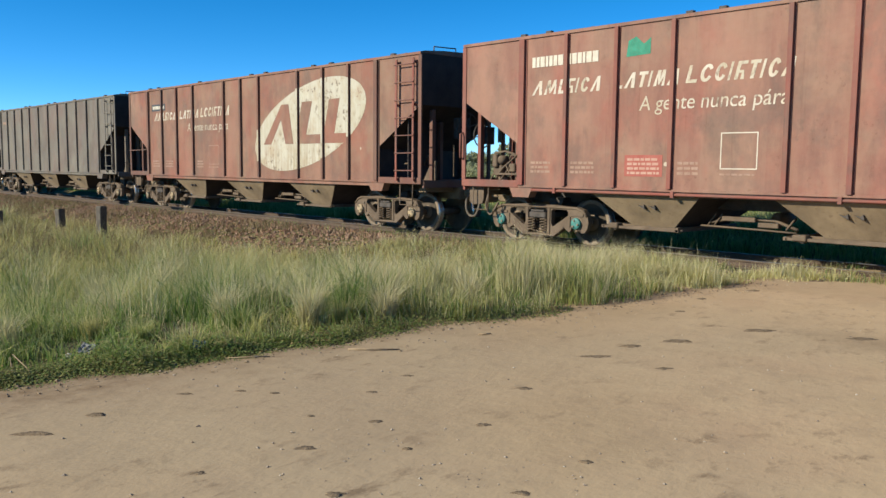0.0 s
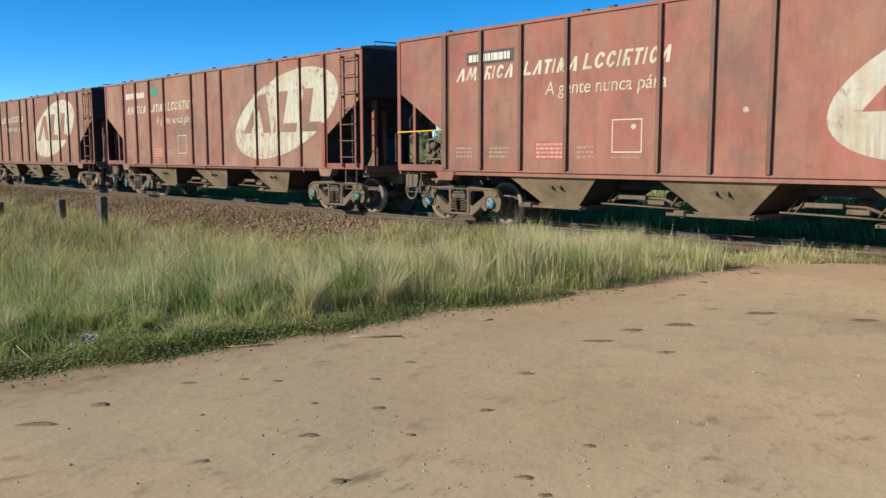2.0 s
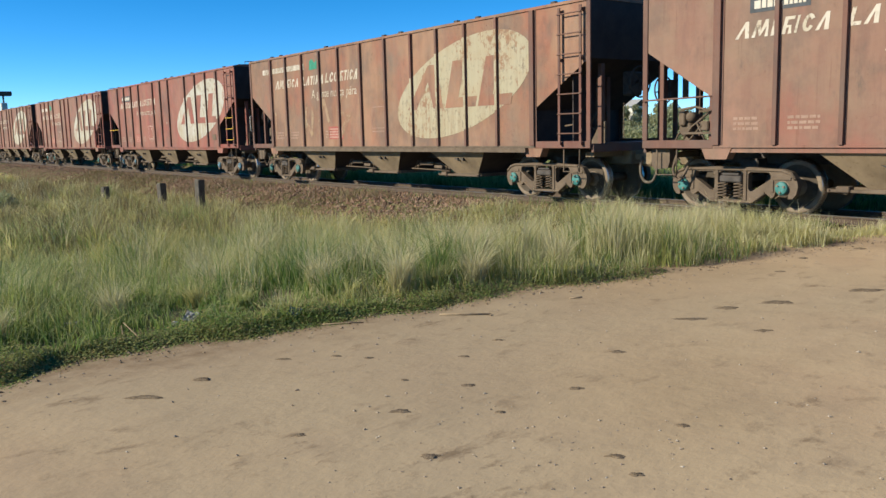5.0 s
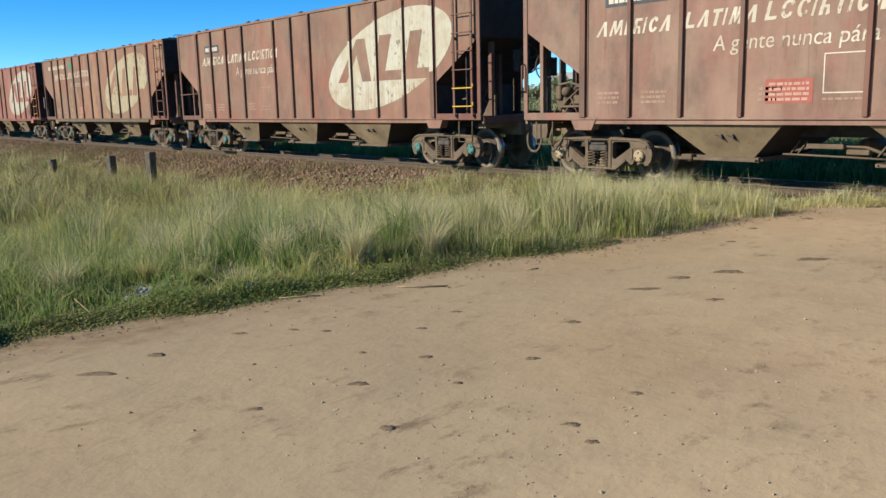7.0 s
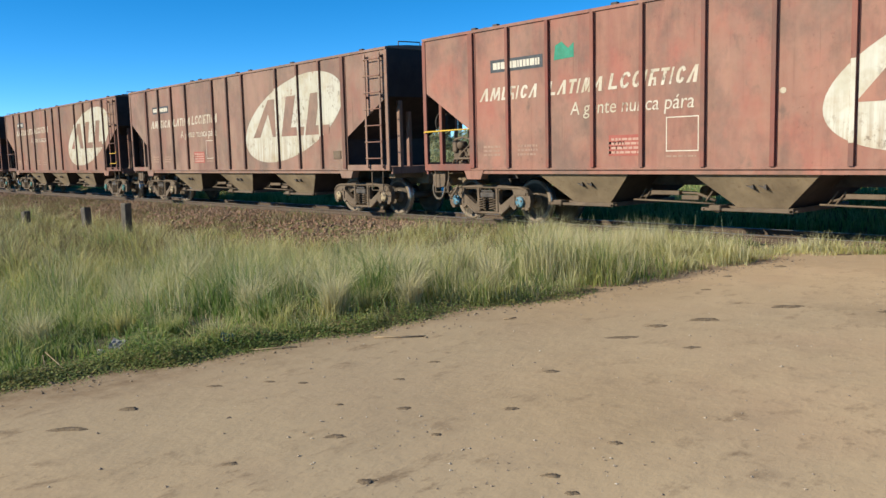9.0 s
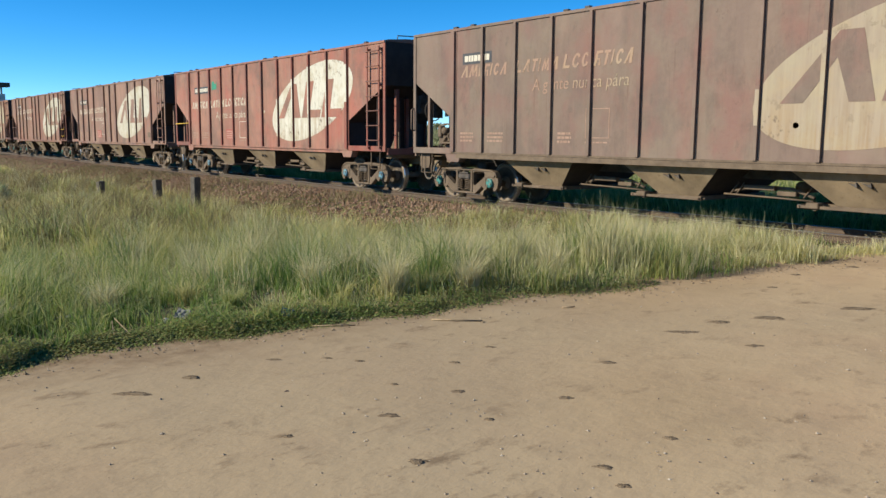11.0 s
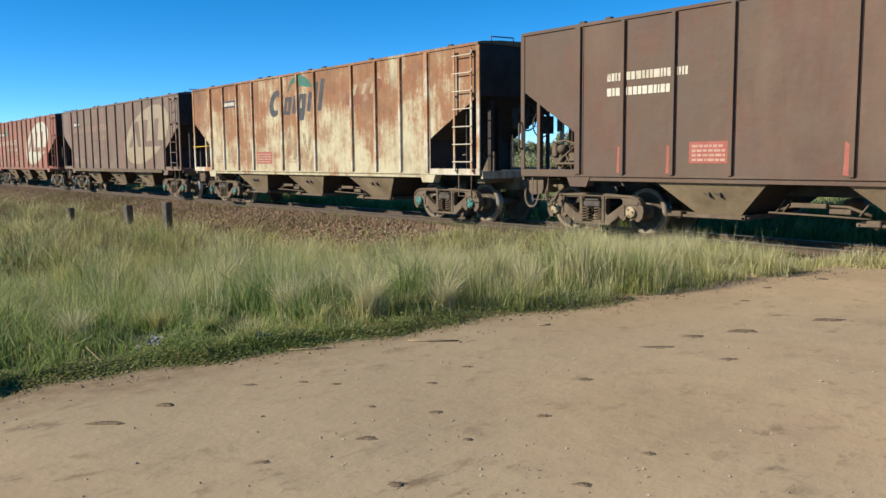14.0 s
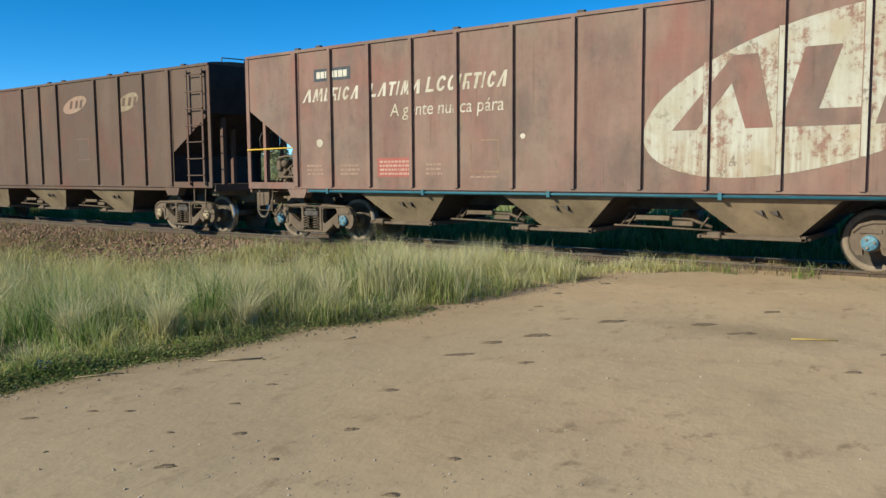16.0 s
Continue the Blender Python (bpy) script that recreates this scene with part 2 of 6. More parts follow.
    h = k.math("ADD", k.math("MULTIPLY", mid, 0.8), k.math("ADD", k.math("MULTIPLY", fine, 0.05), k.math("ADD", scuff, k.math("MULTIPLY", tracks, 0.9))))
    return k.done(c, 0.95, 0.0, h, 0.022, 0.45, 0.1)


EARTH = ground_material()
GRASS = by_island("grass_blades", [(0.075, 0.140, 0.034), (0.155, 0.235, 0.055), (0.37, 0.35, 0.120), (0.57, 0.50, 0.245)], 0.7, tip=(0.62, 0.56, 0.325), translucent=0.52)
STRAW = by_island("straw_stalks", [(0.42, 0.39, 0.20), (0.53, 0.475, 0.29), (0.35, 0.35, 0.155), (0.61, 0.55, 0.37)], 0.8, tip=(0.68, 0.59, 0.39), translucent=0.35)
CREEPER = by_island("creeping_leaves", [(0.10, 0.18, 0.045), (0.155, 0.245, 0.055), (0.22, 0.275, 0.08), (0.33, 0.25, 0.115)], 0.7, translucent=0.35)
# leaf greens paled, so the far tree line's haze is in the colour
LEAVES = by_island("tree_leaves", [(0.24, 0.27, 0.155), (0.29, 0.32, 0.18), (0.33, 0.345, 0.20), (0.36, 0.35, 0.22)], 0.8, translucent=0.5)
OLIVE = by_island("dry_weed_stems", [(0.095, 0.085, 0.038), (0.155, 0.125, 0.058), (0.21, 0.17, 0.085), (0.30, 0.25, 0.13)], 0.85, tip=(0.24, 0.19, 0.11), translucent=0.3)
STONES = by_island("ballast_stones", [(0.175, 0.092, 0.058), (0.230, 0.130, 0.082), (0.135, 0.092, 0.066), (0.285, 0.186, 0.127)], 0.9)
PEBBLE = by_island("road_pebbles", [(0.20, 0.15, 0.11), (0.30, 0.24, 0.18), (0.14, 0.10, 0.075), (0.42, 0.36, 0.29)], 0.9)
CLOD = mottled("dark_clods", (0.120, 0.086, 0.055), (0.205, 0.148, 0.094), 18, 0.95, depth=0.02)
BARK = mottled("bark", (0.10, 0.075, 0.05), (0.17, 0.13, 0.09), 12, 0.95)
RAILSTEEL = mottled("rail_rust", (0.065, 0.045, 0.034), (0.10, 0.07, 0.05), 8, 0.8, 0.1)
RAILTOP = mottled("rail_polished", (0.45, 0.43, 0.40), (0.36, 0.33, 0.30), 8, 0.48, 0.8, 0.002)
SLEEPER = mottled("sleeper_wood", (0.075, 0.055, 0.04), (0.13, 0.10, 0.075), 5, 0.95)
CONCRETE = mottled("post_concrete", (0.072, 0.062, 0.052), (0.125, 0.108, 0.09), 6, 0.95, spots=(0.045, 0.04, 0.033))
CAST = mottled("cast_steel", (0.088, 0.062, 0.043), (0.146, 0.106, 0.074), 3.5, 0.85, 0.0, 0.01, (0.07, 0.048, 0.034))
# wheel rust, lightened so that the rim looks sunlit
WHEELSIDE = mottled("wheel_rust", (0.15, 0.115, 0.086), (0.23, 0.18, 0.135), 4, 0.9, 0.0, 0.005, (0.10, 0.075, 0.056), 0.15)
# the same wheel's web, darkened to paint in the side frame's shadow
SHADED_WEB = mottled("shaded_wheel_web", (0.055, 0.043, 0.033), (0.092, 0.072, 0.055), 4, 0.9)
TREAD = mottled("wheel_tread", (0.50, 0.48, 0.46), (0.40, 0.38, 0.36), 6, 0.3, 0.95, 0.002)
GREASE = mottled("greasy_steel", (0.040, 0.034, 0.031), (0.080, 0.066, 0.058), 6, 0.75)
# grimy end steel, near-black because the shade between wagons is in its colour
GRIME_SHADE = mottled("grimy_shaded_end", (0.028, 0.022, 0.022), (0.052, 0.039, 0.036), 2.5, 0.85)
CHUTE = mottled("chute_dust", (0.135, 0.098, 0.062), (0.235, 0.172, 0.108), 1.7, 0.85, 0.0, 0.01, (0.12, 0.078, 0.046))
RUBBER = mottled("rubber_hose", (0.075, 0.062, 0.050), (0.13, 0.108, 0.083), 9, 0.85)
YELLOW = mottled("yellow_paint", (0.50, 0.30, 0.03), (0.62, 0.40, 0.06), 12, 0.6, spots=(0.22, 0.12, 0.04))
BLUE_PIPE = mottled("blue_paint", (0.018, 0.085, 0.115), (0.028, 0.12, 0.16), 5, 0.6, spots=(0.08, 0.07, 0.055))
TEAL = mottled("bearing_teal", (0.03, 0.13, 0.12), (0.06, 0.20, 0.185), 14, 0.55, spots=(0.12, 0.10, 0.07))
PALEBLUE = mottled("bearing_blue", (0.05, 0.13, 0.19), (0.12, 0.23, 0.28), 14, 0.55, spots=(0.12, 0.10, 0.07))
TAN = mottled("bearing_tan", (0.26, 0.195, 0.115), (0.36, 0.275, 0.175), 14, 0.6, spots=(0.15, 0.10, 0.06))
WHITE = mottled("stencil_white", (0.44, 0.39, 0.32), (0.55, 0.50, 0.42), 9, 0.75)
ROWS = mottled("placard_rows", (0.36, 0.20, 0.155), (0.43, 0.27, 0.215), 9, 0.8)
FAINT = mottled("faint_stencil", (0.23, 0.14, 0.105), (0.31, 0.205, 0.155), 7, 0.8)
BLACKP = mottled("number_plate_black", (0.03, 0.035, 0.04), (0.055, 0.06, 0.07), 7, 0.6)
PLACARD = mottled("placard_red", (0.26, 0.068, 0.054), (0.31, 0.105, 0.082), 5, 0.8)
GREENP = mottled("green_paint", (0.02, 0.16, 0.10), (0.035, 0.23, 0.15), 8, 0.7, spots=(0.2, 0.09, 0.06))
SLATE = mottled("slate_paint", (0.035, 0.038, 0.047), (0.065, 0.066, 0.074), 5, 0.75, spots=(0.15, 0.11, 0.08))
LEAFP = mottled("dark_green_paint", (0.03, 0.10, 0.075), (0.05, 0.15, 0.11), 6, 0.7)
HOUSEW = mottled("house_plaster", (0.50, 0.47, 0.42), (0.58, 0.55, 0.50), 3, 0.9)
ROOFT = mottled("roof_sheet", (0.30, 0.29, 0.28), (0.42, 0.40, 0.38), 3, 0.7)
DARKGLASS = mottled("dark_window", (0.02, 0.025, 0.03), (0.03, 0.035, 0.04), 3, 0.2)
PLASTIC = mottled("litter_plastic", (0.15, 0.15, 0.15), (0.24, 0.24, 0.235), 12, 0.6)
BLUEP = mottled("blue_plastic", (0.02, 0.07, 0.11), (0.03, 0.10, 0.15), 12, 0.5)
TWIG = mottled("dry_twig", (0.22, 0.16, 0.10), (0.32, 0.24, 0.15), 20, 0.9)


# ---- mesh helpers ----
def mesh_from(bm, name, mats, smooth=False):
    me = bpy.data.meshes.new(name)
    bmesh.ops.recalc_face_normals(bm, faces=bm.faces)
    bm.to_mesh(me)
    bm.free()
    for m in mats:
        me.materials.append(m)
    if smooth:
        me.polygons.foreach_set("use_smooth", [True] * len(me.polygons))
    return me


def part(name, bm, material, parent, label="", smooth=False):
    """Links a bmesh as one mesh object under a thing or a part (or as a thing, with no parent)."""
    ob = new(name, mesh_from(bm, name, [material], smooth))
    ob.parent = parent
    return tagged(ob, label)


def shared(name, me, parent, material=None, label="", loc=None):
    """A part on a mesh that alike parts share, with its own paint where given."""
    ob = new(name, me)
    ob.parent = parent
    if loc:
        ob.location = loc
    if material:
        ob.material_slots[0].link = "OBJECT"
        ob.material_slots[0].material = material
    return tagged(ob, label)


def box(bm, x0, x1, y0, y1, z0, z1, bevel=0.0):
    r = bmesh.ops.create_cube(bm, size=1)
    vs = r["verts"]
    bmesh.ops.scale(bm, vec=(x1 - x0, y1 - y0, z1 - z0), verts=vs)
    bmesh.ops.translate(bm, vec=((x0 + x1) / 2, (y0 + y1) / 2, (z0 + z1) / 2), verts=vs)
    if bevel:
        es = list({e for v in vs for e in v.link_edges})
        bmesh.ops.bevel(bm, geom=es, offset=bevel, segments=1, affect="EDGES")
    return bm


def prism(bm, pts, y0, y1, mat=0):
    """A polygon in x and z, drawn out from y0 to y1."""
    a = [bm.verts.new((x, y0, z)) for x, z in pts]
    b = [bm.verts.new((x, y1, z)) for x, z in pts]
    n = len(pts)
    fs = [bm.faces.new(a), bm.faces.new(b[::-1])]
    for i in range(n):
        fs.append(bm.faces.new((a[i], b[i], b[(i + 1) % n], a[(i + 1) % n])))
    for fc in fs:
        fc.material_index = mat
    return bm


def tube(bm, pts, r, sides=8, mat=0):
    """A round bar along points."""
    pts = [Vector(p) for p in pts]
    rings = []
    for i, p in enumerate(pts):
        d = (pts[min(i + 1, len(pts) - 1)] - pts[max(i - 1, 0)]).normalized()
        u = d.orthogonal().normalized() if i == 0 else (u - d * u.dot(d)).normalized()
        w = d.cross(u)
        rings.append([bm.verts.new(p + (u * math.cos(a) + w * math.sin(a)) * r) for a in (2 * math.pi * k / sides for k in range(sides))])
    for a, b in zip(rings, rings[1:]):
        for k in range(sides):
            fc = bm.faces.new((a[k], a[(k + 1) % sides], b[(k + 1) % sides], b[k]))
            fc.material_index, fc.smooth = mat, True
    for ring in (rings[0][::-1], rings[-1]):
        bm.faces.new(ring).material_index = mat
    return bm


def curve_points(pts, n=6):
    """Points along a smooth curve through pts."""
    ps = [Vector(p) for p in pts]
    ps = [ps[0] * 2 - ps[1]] + ps + [ps[-1] * 2 - ps[-2]]
    out = []
    for a, b, c, d in zip(ps, ps[1:], ps[2:], ps[3:]):
        for k in range(n):
            t = k / n
            out.append(0.5 * (2 * b + (c - a) * t + (2 * a - 5 * b + 4 * c - d) * t * t + (3 * b - a - 3 * c + d) * t ** 3))
    return out + [ps[-2]]


def lathe(bm, profile, y_axis=True, sides=32, mats=None, centre=(0, 0, 0)):
    """Turns (radius, along y) pairs round the y axis; the ends close."""
    rings = []
    c = Vector(centre)
    for r, y in profile:
        rings.append([bm.verts.new(c + Vector((r * math.cos(a), y, r * math.sin(a)))) for a in (2 * math.pi * k / sides for k in range(sides))])
    for i, (a, b) in enumerate(zip(rings, rings[1:])):
        for k in range(sides):
            fc = bm.faces.new((a[k], a[(k + 1) % sides], b[(k + 1) % sides], b[k]))
            fc.material_index, fc.smooth = (mats[i] if mats else 0), True
    for ring, m in ((rings[0][::-1], 0), (rings[-1], -1)):
        bm.faces.new(ring).material_index = mats[m] if mats else 0
    return bm


def plate(bm, pts, y, mat=0):
    """A thin painted shape in x and z that faces the camera's side (-y), 2 mm thick."""
    return prism(bm, pts, y, y + 0.002, mat)


def blades(name, xs, ys, zs, heights, widths, leans, material, label, seed, bend=0.5, away=None, tone=None):
    """Grass: each blade a bent strip of three pieces that tapers to a tip."""
    rng = np.random.default_rng(seed)
    n = len(xs)
    az, face = rng.uniform(0, 2 * np.pi, n), rng.uniform(0, 2 * np.pi, n)
    if away is not None:
        az = away + rng.normal(0, 0.5, n)
    tone = rng.random(n) if tone is None else tone
    base = np.stack([xs, ys, zs], 1)
    side = np.stack([np.cos(face), np.sin(face), np.zeros(n)], 1) * (widths / 2)[:, None]
    out = np.stack([np.cos(az), np.sin(az), np.zeros(n)], 1) * (heights * leans)[:, None]
    up = np.stack([np.zeros(n), np.zeros(n), heights], 1)
    p1 = base + up * 0.5 + out * 0.22
    p2 = base + up * (1 - 0.25 * bend * leans[:, None]) + out
    vs = np.stack([base - side, base + side, p1 - side * 0.8, p1 + side * 0.8, p2], 1).reshape(-1, 3)
    i = np.arange(n)[:, None] * 5
    tri = np.concatenate([i + [0, 1, 3], i + [0, 3, 2], i + [2, 3, 4]], 1).reshape(-1, 3)
    me = bpy.data.meshes.new(name)
    me.vertices.add(len(vs))
    me.vertices.foreach_set("co", vs.astype(np.float32).ravel())
    me.loops.add(tri.size)
    me.loops.foreach_set("vertex_index", tri.astype(np.int32).ravel())
    me.polygons.add(len(tri))
    me.polygons.foreach_set("loop_start", np.arange(0, tri.size, 3, dtype=np.int32))
    me.update(calc_edges=True)
    uv = me.uv_layers.new(name="along")
    along = np.array([0, 0, 0.5, 0.5, 1.0])[tri.ravel() % 5]
    uv.data.foreach_set("uv", np.stack([np.repeat(tone, 9), along], 1).astype(np.float32).ravel())
    me.materials.append(material)
    ob = new(name, me)
    return tagged(ob, label, "grass", kind="stuff")


def pebbles(name, places, sizes, material, seed, flat=0.6):
    """Many small stones in one mesh: knocked-about octahedra."""
    rng = np.random.default_rng(seed)
    n = len(places)
    octa = np.array([(1, 0, 0), (-1, 0, 0), (0, 1, 0), (0, -1, 0), (0, 0, 1), (0, 0, -1)], float)
    tris = np.array([(0, 2, 4), (2, 1, 4), (1, 3, 4), (3, 0, 4), (2, 0, 5), (1, 2, 5), (3, 1, 5), (0, 3, 5)])
    v = octa[None] * rng.uniform(0.6, 1.25, (n, 6, 1)) + rng.uniform(-0.22, 0.22, (n, 6, 3))
    a = rng.uniform(0, 2 * np.pi, n)
    ca, sa = np.cos(a)[:, None], np.sin(a)[:, None]
    v = np.stack([v[..., 0] * ca - v[..., 1] * sa, v[..., 0] * sa + v[..., 1] * ca, v[..., 2] * flat], 2)
    v = v * sizes[:, None, None] + np.asarray(places)[:, None, :]
    me = bpy.data.meshes.new(name)
    me.from_pydata(v.reshape(-1, 3), [], (tris[None] + np.arange(n)[:, None, None] * 6).reshape(-1, 3).tolist())
    me.materials.append(material)
    return new(name, me)


# ---- the ground ----
TRACK_Y, RAIL_Z = 14.1, 0.08
WHEEL_R, AXLE_Z = 0.465, 0.43


def smooth(a, b, x):
    t = np.clip((x - a) / (b - a), 0, 1)
    return t * t * (3 - 2 * t)


EDGE_Y = (-20, 0.7, 1.7, 2.4, 3.0, 3.8, 4.8, 6.2, 7.6, 9.0, 10.4, 11.6, 12.4, 13.2, 13.6, 17, 30)
EDGE_X = (-6.1, -6.2, -6.35, -6.4, -6.2, -6.1, -6.1, -5.92, -5.7, -5.58, -5.55, -5.45, -5.0, -4.1, -5.6, -5.8, -6.5)


def road_edge(y):
    """Where the grass meets the road."""
    y = np.asarray(y, float)
    return np.interp(y, EDGE_Y, EDGE_X) + 0.06 * np.sin(3.1 * y) + 0.04 * np.sin(7.3 * y + 1)


def rough_field(x, y):
    return 0.5 * np.sin(0.71 * x + 1.3 * np.sin(0.53 * y)) + 0.3 * np.sin(1.9 * y + 0.8 * x) + 0.2 * np.sin(3.1 * x - 2.3 * y)


def ground_z(x, y):
    """Height of the ground: level road, a shallow hollow with grass beside it, the railway bank."""
    x, y = np.asarray(x, float), np.asarray(y, float)
    hollow = smooth(-6.3, -13, x) * smooth(-14, -4, y)
    z = -0.68 * hollow + 0.06 * rough_field(x, y) * smooth(-6.2, -8, x)
    bank = smooth(9.9, 12.4, y) * (1 - smooth(15.8, 18.6, y))
    z = z * (1 - bank) + bank * (RAIL_Z - 0.205) * smooth(-5.5, -6.8, x) + bank * (RAIL_Z - 0.12) * smooth(-6.8, -5.5, x)
    z = z + 0.012 * rough_field(2.1 * x, 1.7 * y) * (1 - smooth(-6.2, -8, x)) * (1 - bank)
    return z + 0.42 * smooth(15.7, 17.0, y) * (1 - smooth(40, 80, y)) * smooth(3.0, 0.5, x)


def build_ground():
    xs = np.concatenate([[-3000, -1200, -500, -250, -150, -100], np.arange(-80, -30, 2.0), np.arange(-30, 12, 0.3), np.arange(12, 40, 3.0), [60, 100, 250, 600, 1500, 3000]])
    ys = np.concatenate([[-3000, -1200, -400, -150, -60, -30], np.arange(-16, 0, 1.5), np.arange(0, 21, 0.3), np.arange(21, 60, 3.0), [80, 120, 200, 400, 1000, 3000]])
    gx, gy = np.meshgrid(xs, ys, indexing="ij")
    v = np.stack([gx, gy, ground_z(gx, gy)], 2).reshape(-1, 3)
    ny = len(ys)
    i, j = np.meshgrid(np.arange(len(xs) - 1), np.arange(ny - 1), indexing="ij")
    a = (i * ny + j).ravel()
    faces = np.stack([a, a + ny, a + ny + 1, a + 1], 1)
    me = bpy.data.meshes.new("ground")
    me.from_pydata(v, [], faces.tolist())
    me.materials.append(EARTH)
    me.polygons.foreach_set("use_smooth", [True] * len(me.polygons))
    return tagged(new("ground", me), "pale sandy dirt road beside rough grassy soil", "ground", kind="structure")


build_ground()


# ---- the railway ----
def build_track():
    track = tagged(new("railway_track"), "rusty steel rails on dark worn sleepers across the dirt crossing", "railway track")
    track.location = (0, TRACK_Y, RAIL_Z - WHEEL_R + AXLE_Z)
    prof = [(-0.06, -0.14), (0.06, -0.14), (0.06, -0.125), (0.012, -0.11), (0.012, -0.04), (0.034, -0.03), (0.034, -0.003), (0.028, 0), (-0.028, 0), (-0.034, -0.003), (-0.034, -0.03), (-0.012, -0.04), (-0.012, -0.11), (-0.06, -0.125)]
    for side in (-0.535, 0.535):
        bm = bmesh.new()
        a = [bm.verts.new((-400, side + u, w)) for u, w in prof]
        b = [bm.verts.new((60, side + u, w)) for u, w in prof]
        for i in range(len(prof)):
            fc = bm.faces.new((a[i], b[i], b[(i + 1) % len(prof)], a[(i + 1) % len(prof)]))
            fc.material_index = 1 if i in (6, 7, 8) else 0
        bm.faces.new(a), bm.faces.new(b)
        ob = new("rail", mesh_from(bm, "rail", [RAILSTEEL, RAILTOP]))
        ob.parent = track
    bm = bmesh.new()
    box(bm, -0.11, 0.11, -1.0, 1.0, -0.3, -0.145, 0.015)
    me = mesh_from(bm, "sleeper", [SLEEPER])
    rng = random.Random(5)
    for i in range(120):
        ob = shared("sleeper", me, track, None, "", (-66 + i * 0.56, rng.uniform(-0.04, 0.04), rng.uniform(-0.012, 0.006)))
        ob.rotation_euler[2] = rng.uniform(-0.03, 0.03)
    bm = bmesh.new()
    for i in range(130):
        x = -66.56 - i * 0.6
        box(bm, x - 0.11, x + 0.11, -1.0, 1.0, -0.3, -0.145)
    tagged(part("far_sleepers", bm, SLEEPER, track), kind="stuff")
    rng = np.random.default_rng(3)
    n = 30000
    x = np.where(rng.random(n) < 0.62, rng.uniform(-34, -6.5, n), rng.uniform(-75, -30, n))
    y = rng.uniform(10.3, 15.7, n)
    keep = (rng.random(n) < 1 - smooth(11.0, 9.9, y)) & (rng.random(n) < 0.1 + 0.9 * smooth(-11.5, -16, x))
    x, y = x[keep], y[keep]
    size = rng.uniform(0.025, 0.062, len(x))
    ob = pebbles("ballast", np.stack([x, y, ground_z(x, y) + size * 0.25], 1), size, STONES, 4, 0.8)
    tagged(ob, "reddish broken stone ballast along the railway bank", "ballast", kind="stuff")


build_track()


# ---- grass, creeping plants ----
def patch_points(n, x0, x1, y0, y1, rng, limit=-0.1, tuft=70, wide=0.16):
    """Points that gather in tussocks, off the road and off the rails."""
    k = max(4, n // tuft)
    cx, cy = rng.uniform(x0, x1, k), rng.uniform(y0, y1, k)
    pick = rng.integers(0, k, n)
    spread = (0.04 + wide * rng.random(k) ** 1.5)[pick]
    x, y = cx[pick] + rng.normal(0, 1, n) * spread, cy[pick] + rng.normal(0, 1, n) * spread
    keep = (x < road_edge(y) + limit) & (y < 13.25) & (y < 10.8 + 2.4 * smooth(-16.5, -12.0, x))
    away = np.arctan2(y - cy[pick], x - cx[pick])
    return x[keep], y[keep], pick[keep], k, away[keep]


def drift(x, y, size, seed):
    """Smooth random patches, 0 to 1, about size metres across."""
    g = np.random.default_rng(seed).random((64, 64))
    u, v = np.asarray(x, float) / size, np.asarray(y, float) / size
    i, j = np.floor(u).astype(int), np.floor(v).astype(int)
    fu, fv = u - i, v - j
    fu, fv = fu * fu * (3 - 2 * fu), fv * fv * (3 - 2 * fv)
    at = lambda p, q: g[p % 64, q % 64]
    return (at(i, j) * (1 - fu) + at(i + 1, j) * fu) * (1 - fv) + (at(i, j + 1) * (1 - fu) + at(i + 1, j + 1) * fu) * fv


def meadow(name, n, x0, x1, y0, y1, h0, h1, width, material, label, seed, limit=-0.1, lean=0.5, tuft=70, wide=0.16):
    rng = np.random.default_rng(seed)
    x, y, pick, k, away = patch_points(n, x0, x1, y0, y1, rng, limit, tuft, wide)
    tall = (0.35 + 0.95 * rng.random(k) ** 1.3)[pick]
    patch = 0.6 * drift(x, y, 1.3, 5) + 0.4 * drift(x, y, 0.45, 6)
    dry = 0.34 * smooth(6.5, 11.0, y) + 0.16 * smooth(-13, -22, x) - 0.14 * smooth(-12, -8, x) * smooth(7.5, 4.0, y)
    tone = np.clip(rng.random(k)[pick] * 0.36 + 1.5 * (patch - 0.5) + 0.30 + dry, 0, 1)
    clump = drift(x, y, 0.7, 7)
    h = rng.uniform(h0, h1, len(x)) * tall * (0.40 + 1.1 * clump)
    thin = (1 - 0.75 * smooth(8.8, 10.6, y) * smooth(-13, -16.5, x)) * (0.15 + 0.85 * smooth(0.25, 0.6, 0.6 * drift(x, y, 0.5, 8) + 0.4 * clump))
    keep = rng.random(len(x)) < thin
    x, y, h, away, tone = x[keep], y[keep], h[keep], away[keep], tone[keep]
    low = 0.34 + 0.44 * smooth(4.0, 6.5, y)
    h *= (1 - 0.56 * smooth(7.0, 12.4, y)) * (low + (1 - low) * smooth(0.05, 1.0 + 1.2 * smooth(6.5, 4.0, y), road_edge(y) - x))
    w = width * rng.uniform(0.6, 1.4, len(x))
    away = away + rng.normal(0, 0.7, len(x))
    blades(name, x, y, ground_z(x, y) - 0.01, h, w, rng.uniform(0.05, 1.0, len(x)) * (lean + 0.5 * (rng.random(len(x)) < 0.25)), material, label, seed + 50, 0.5, away, tone)


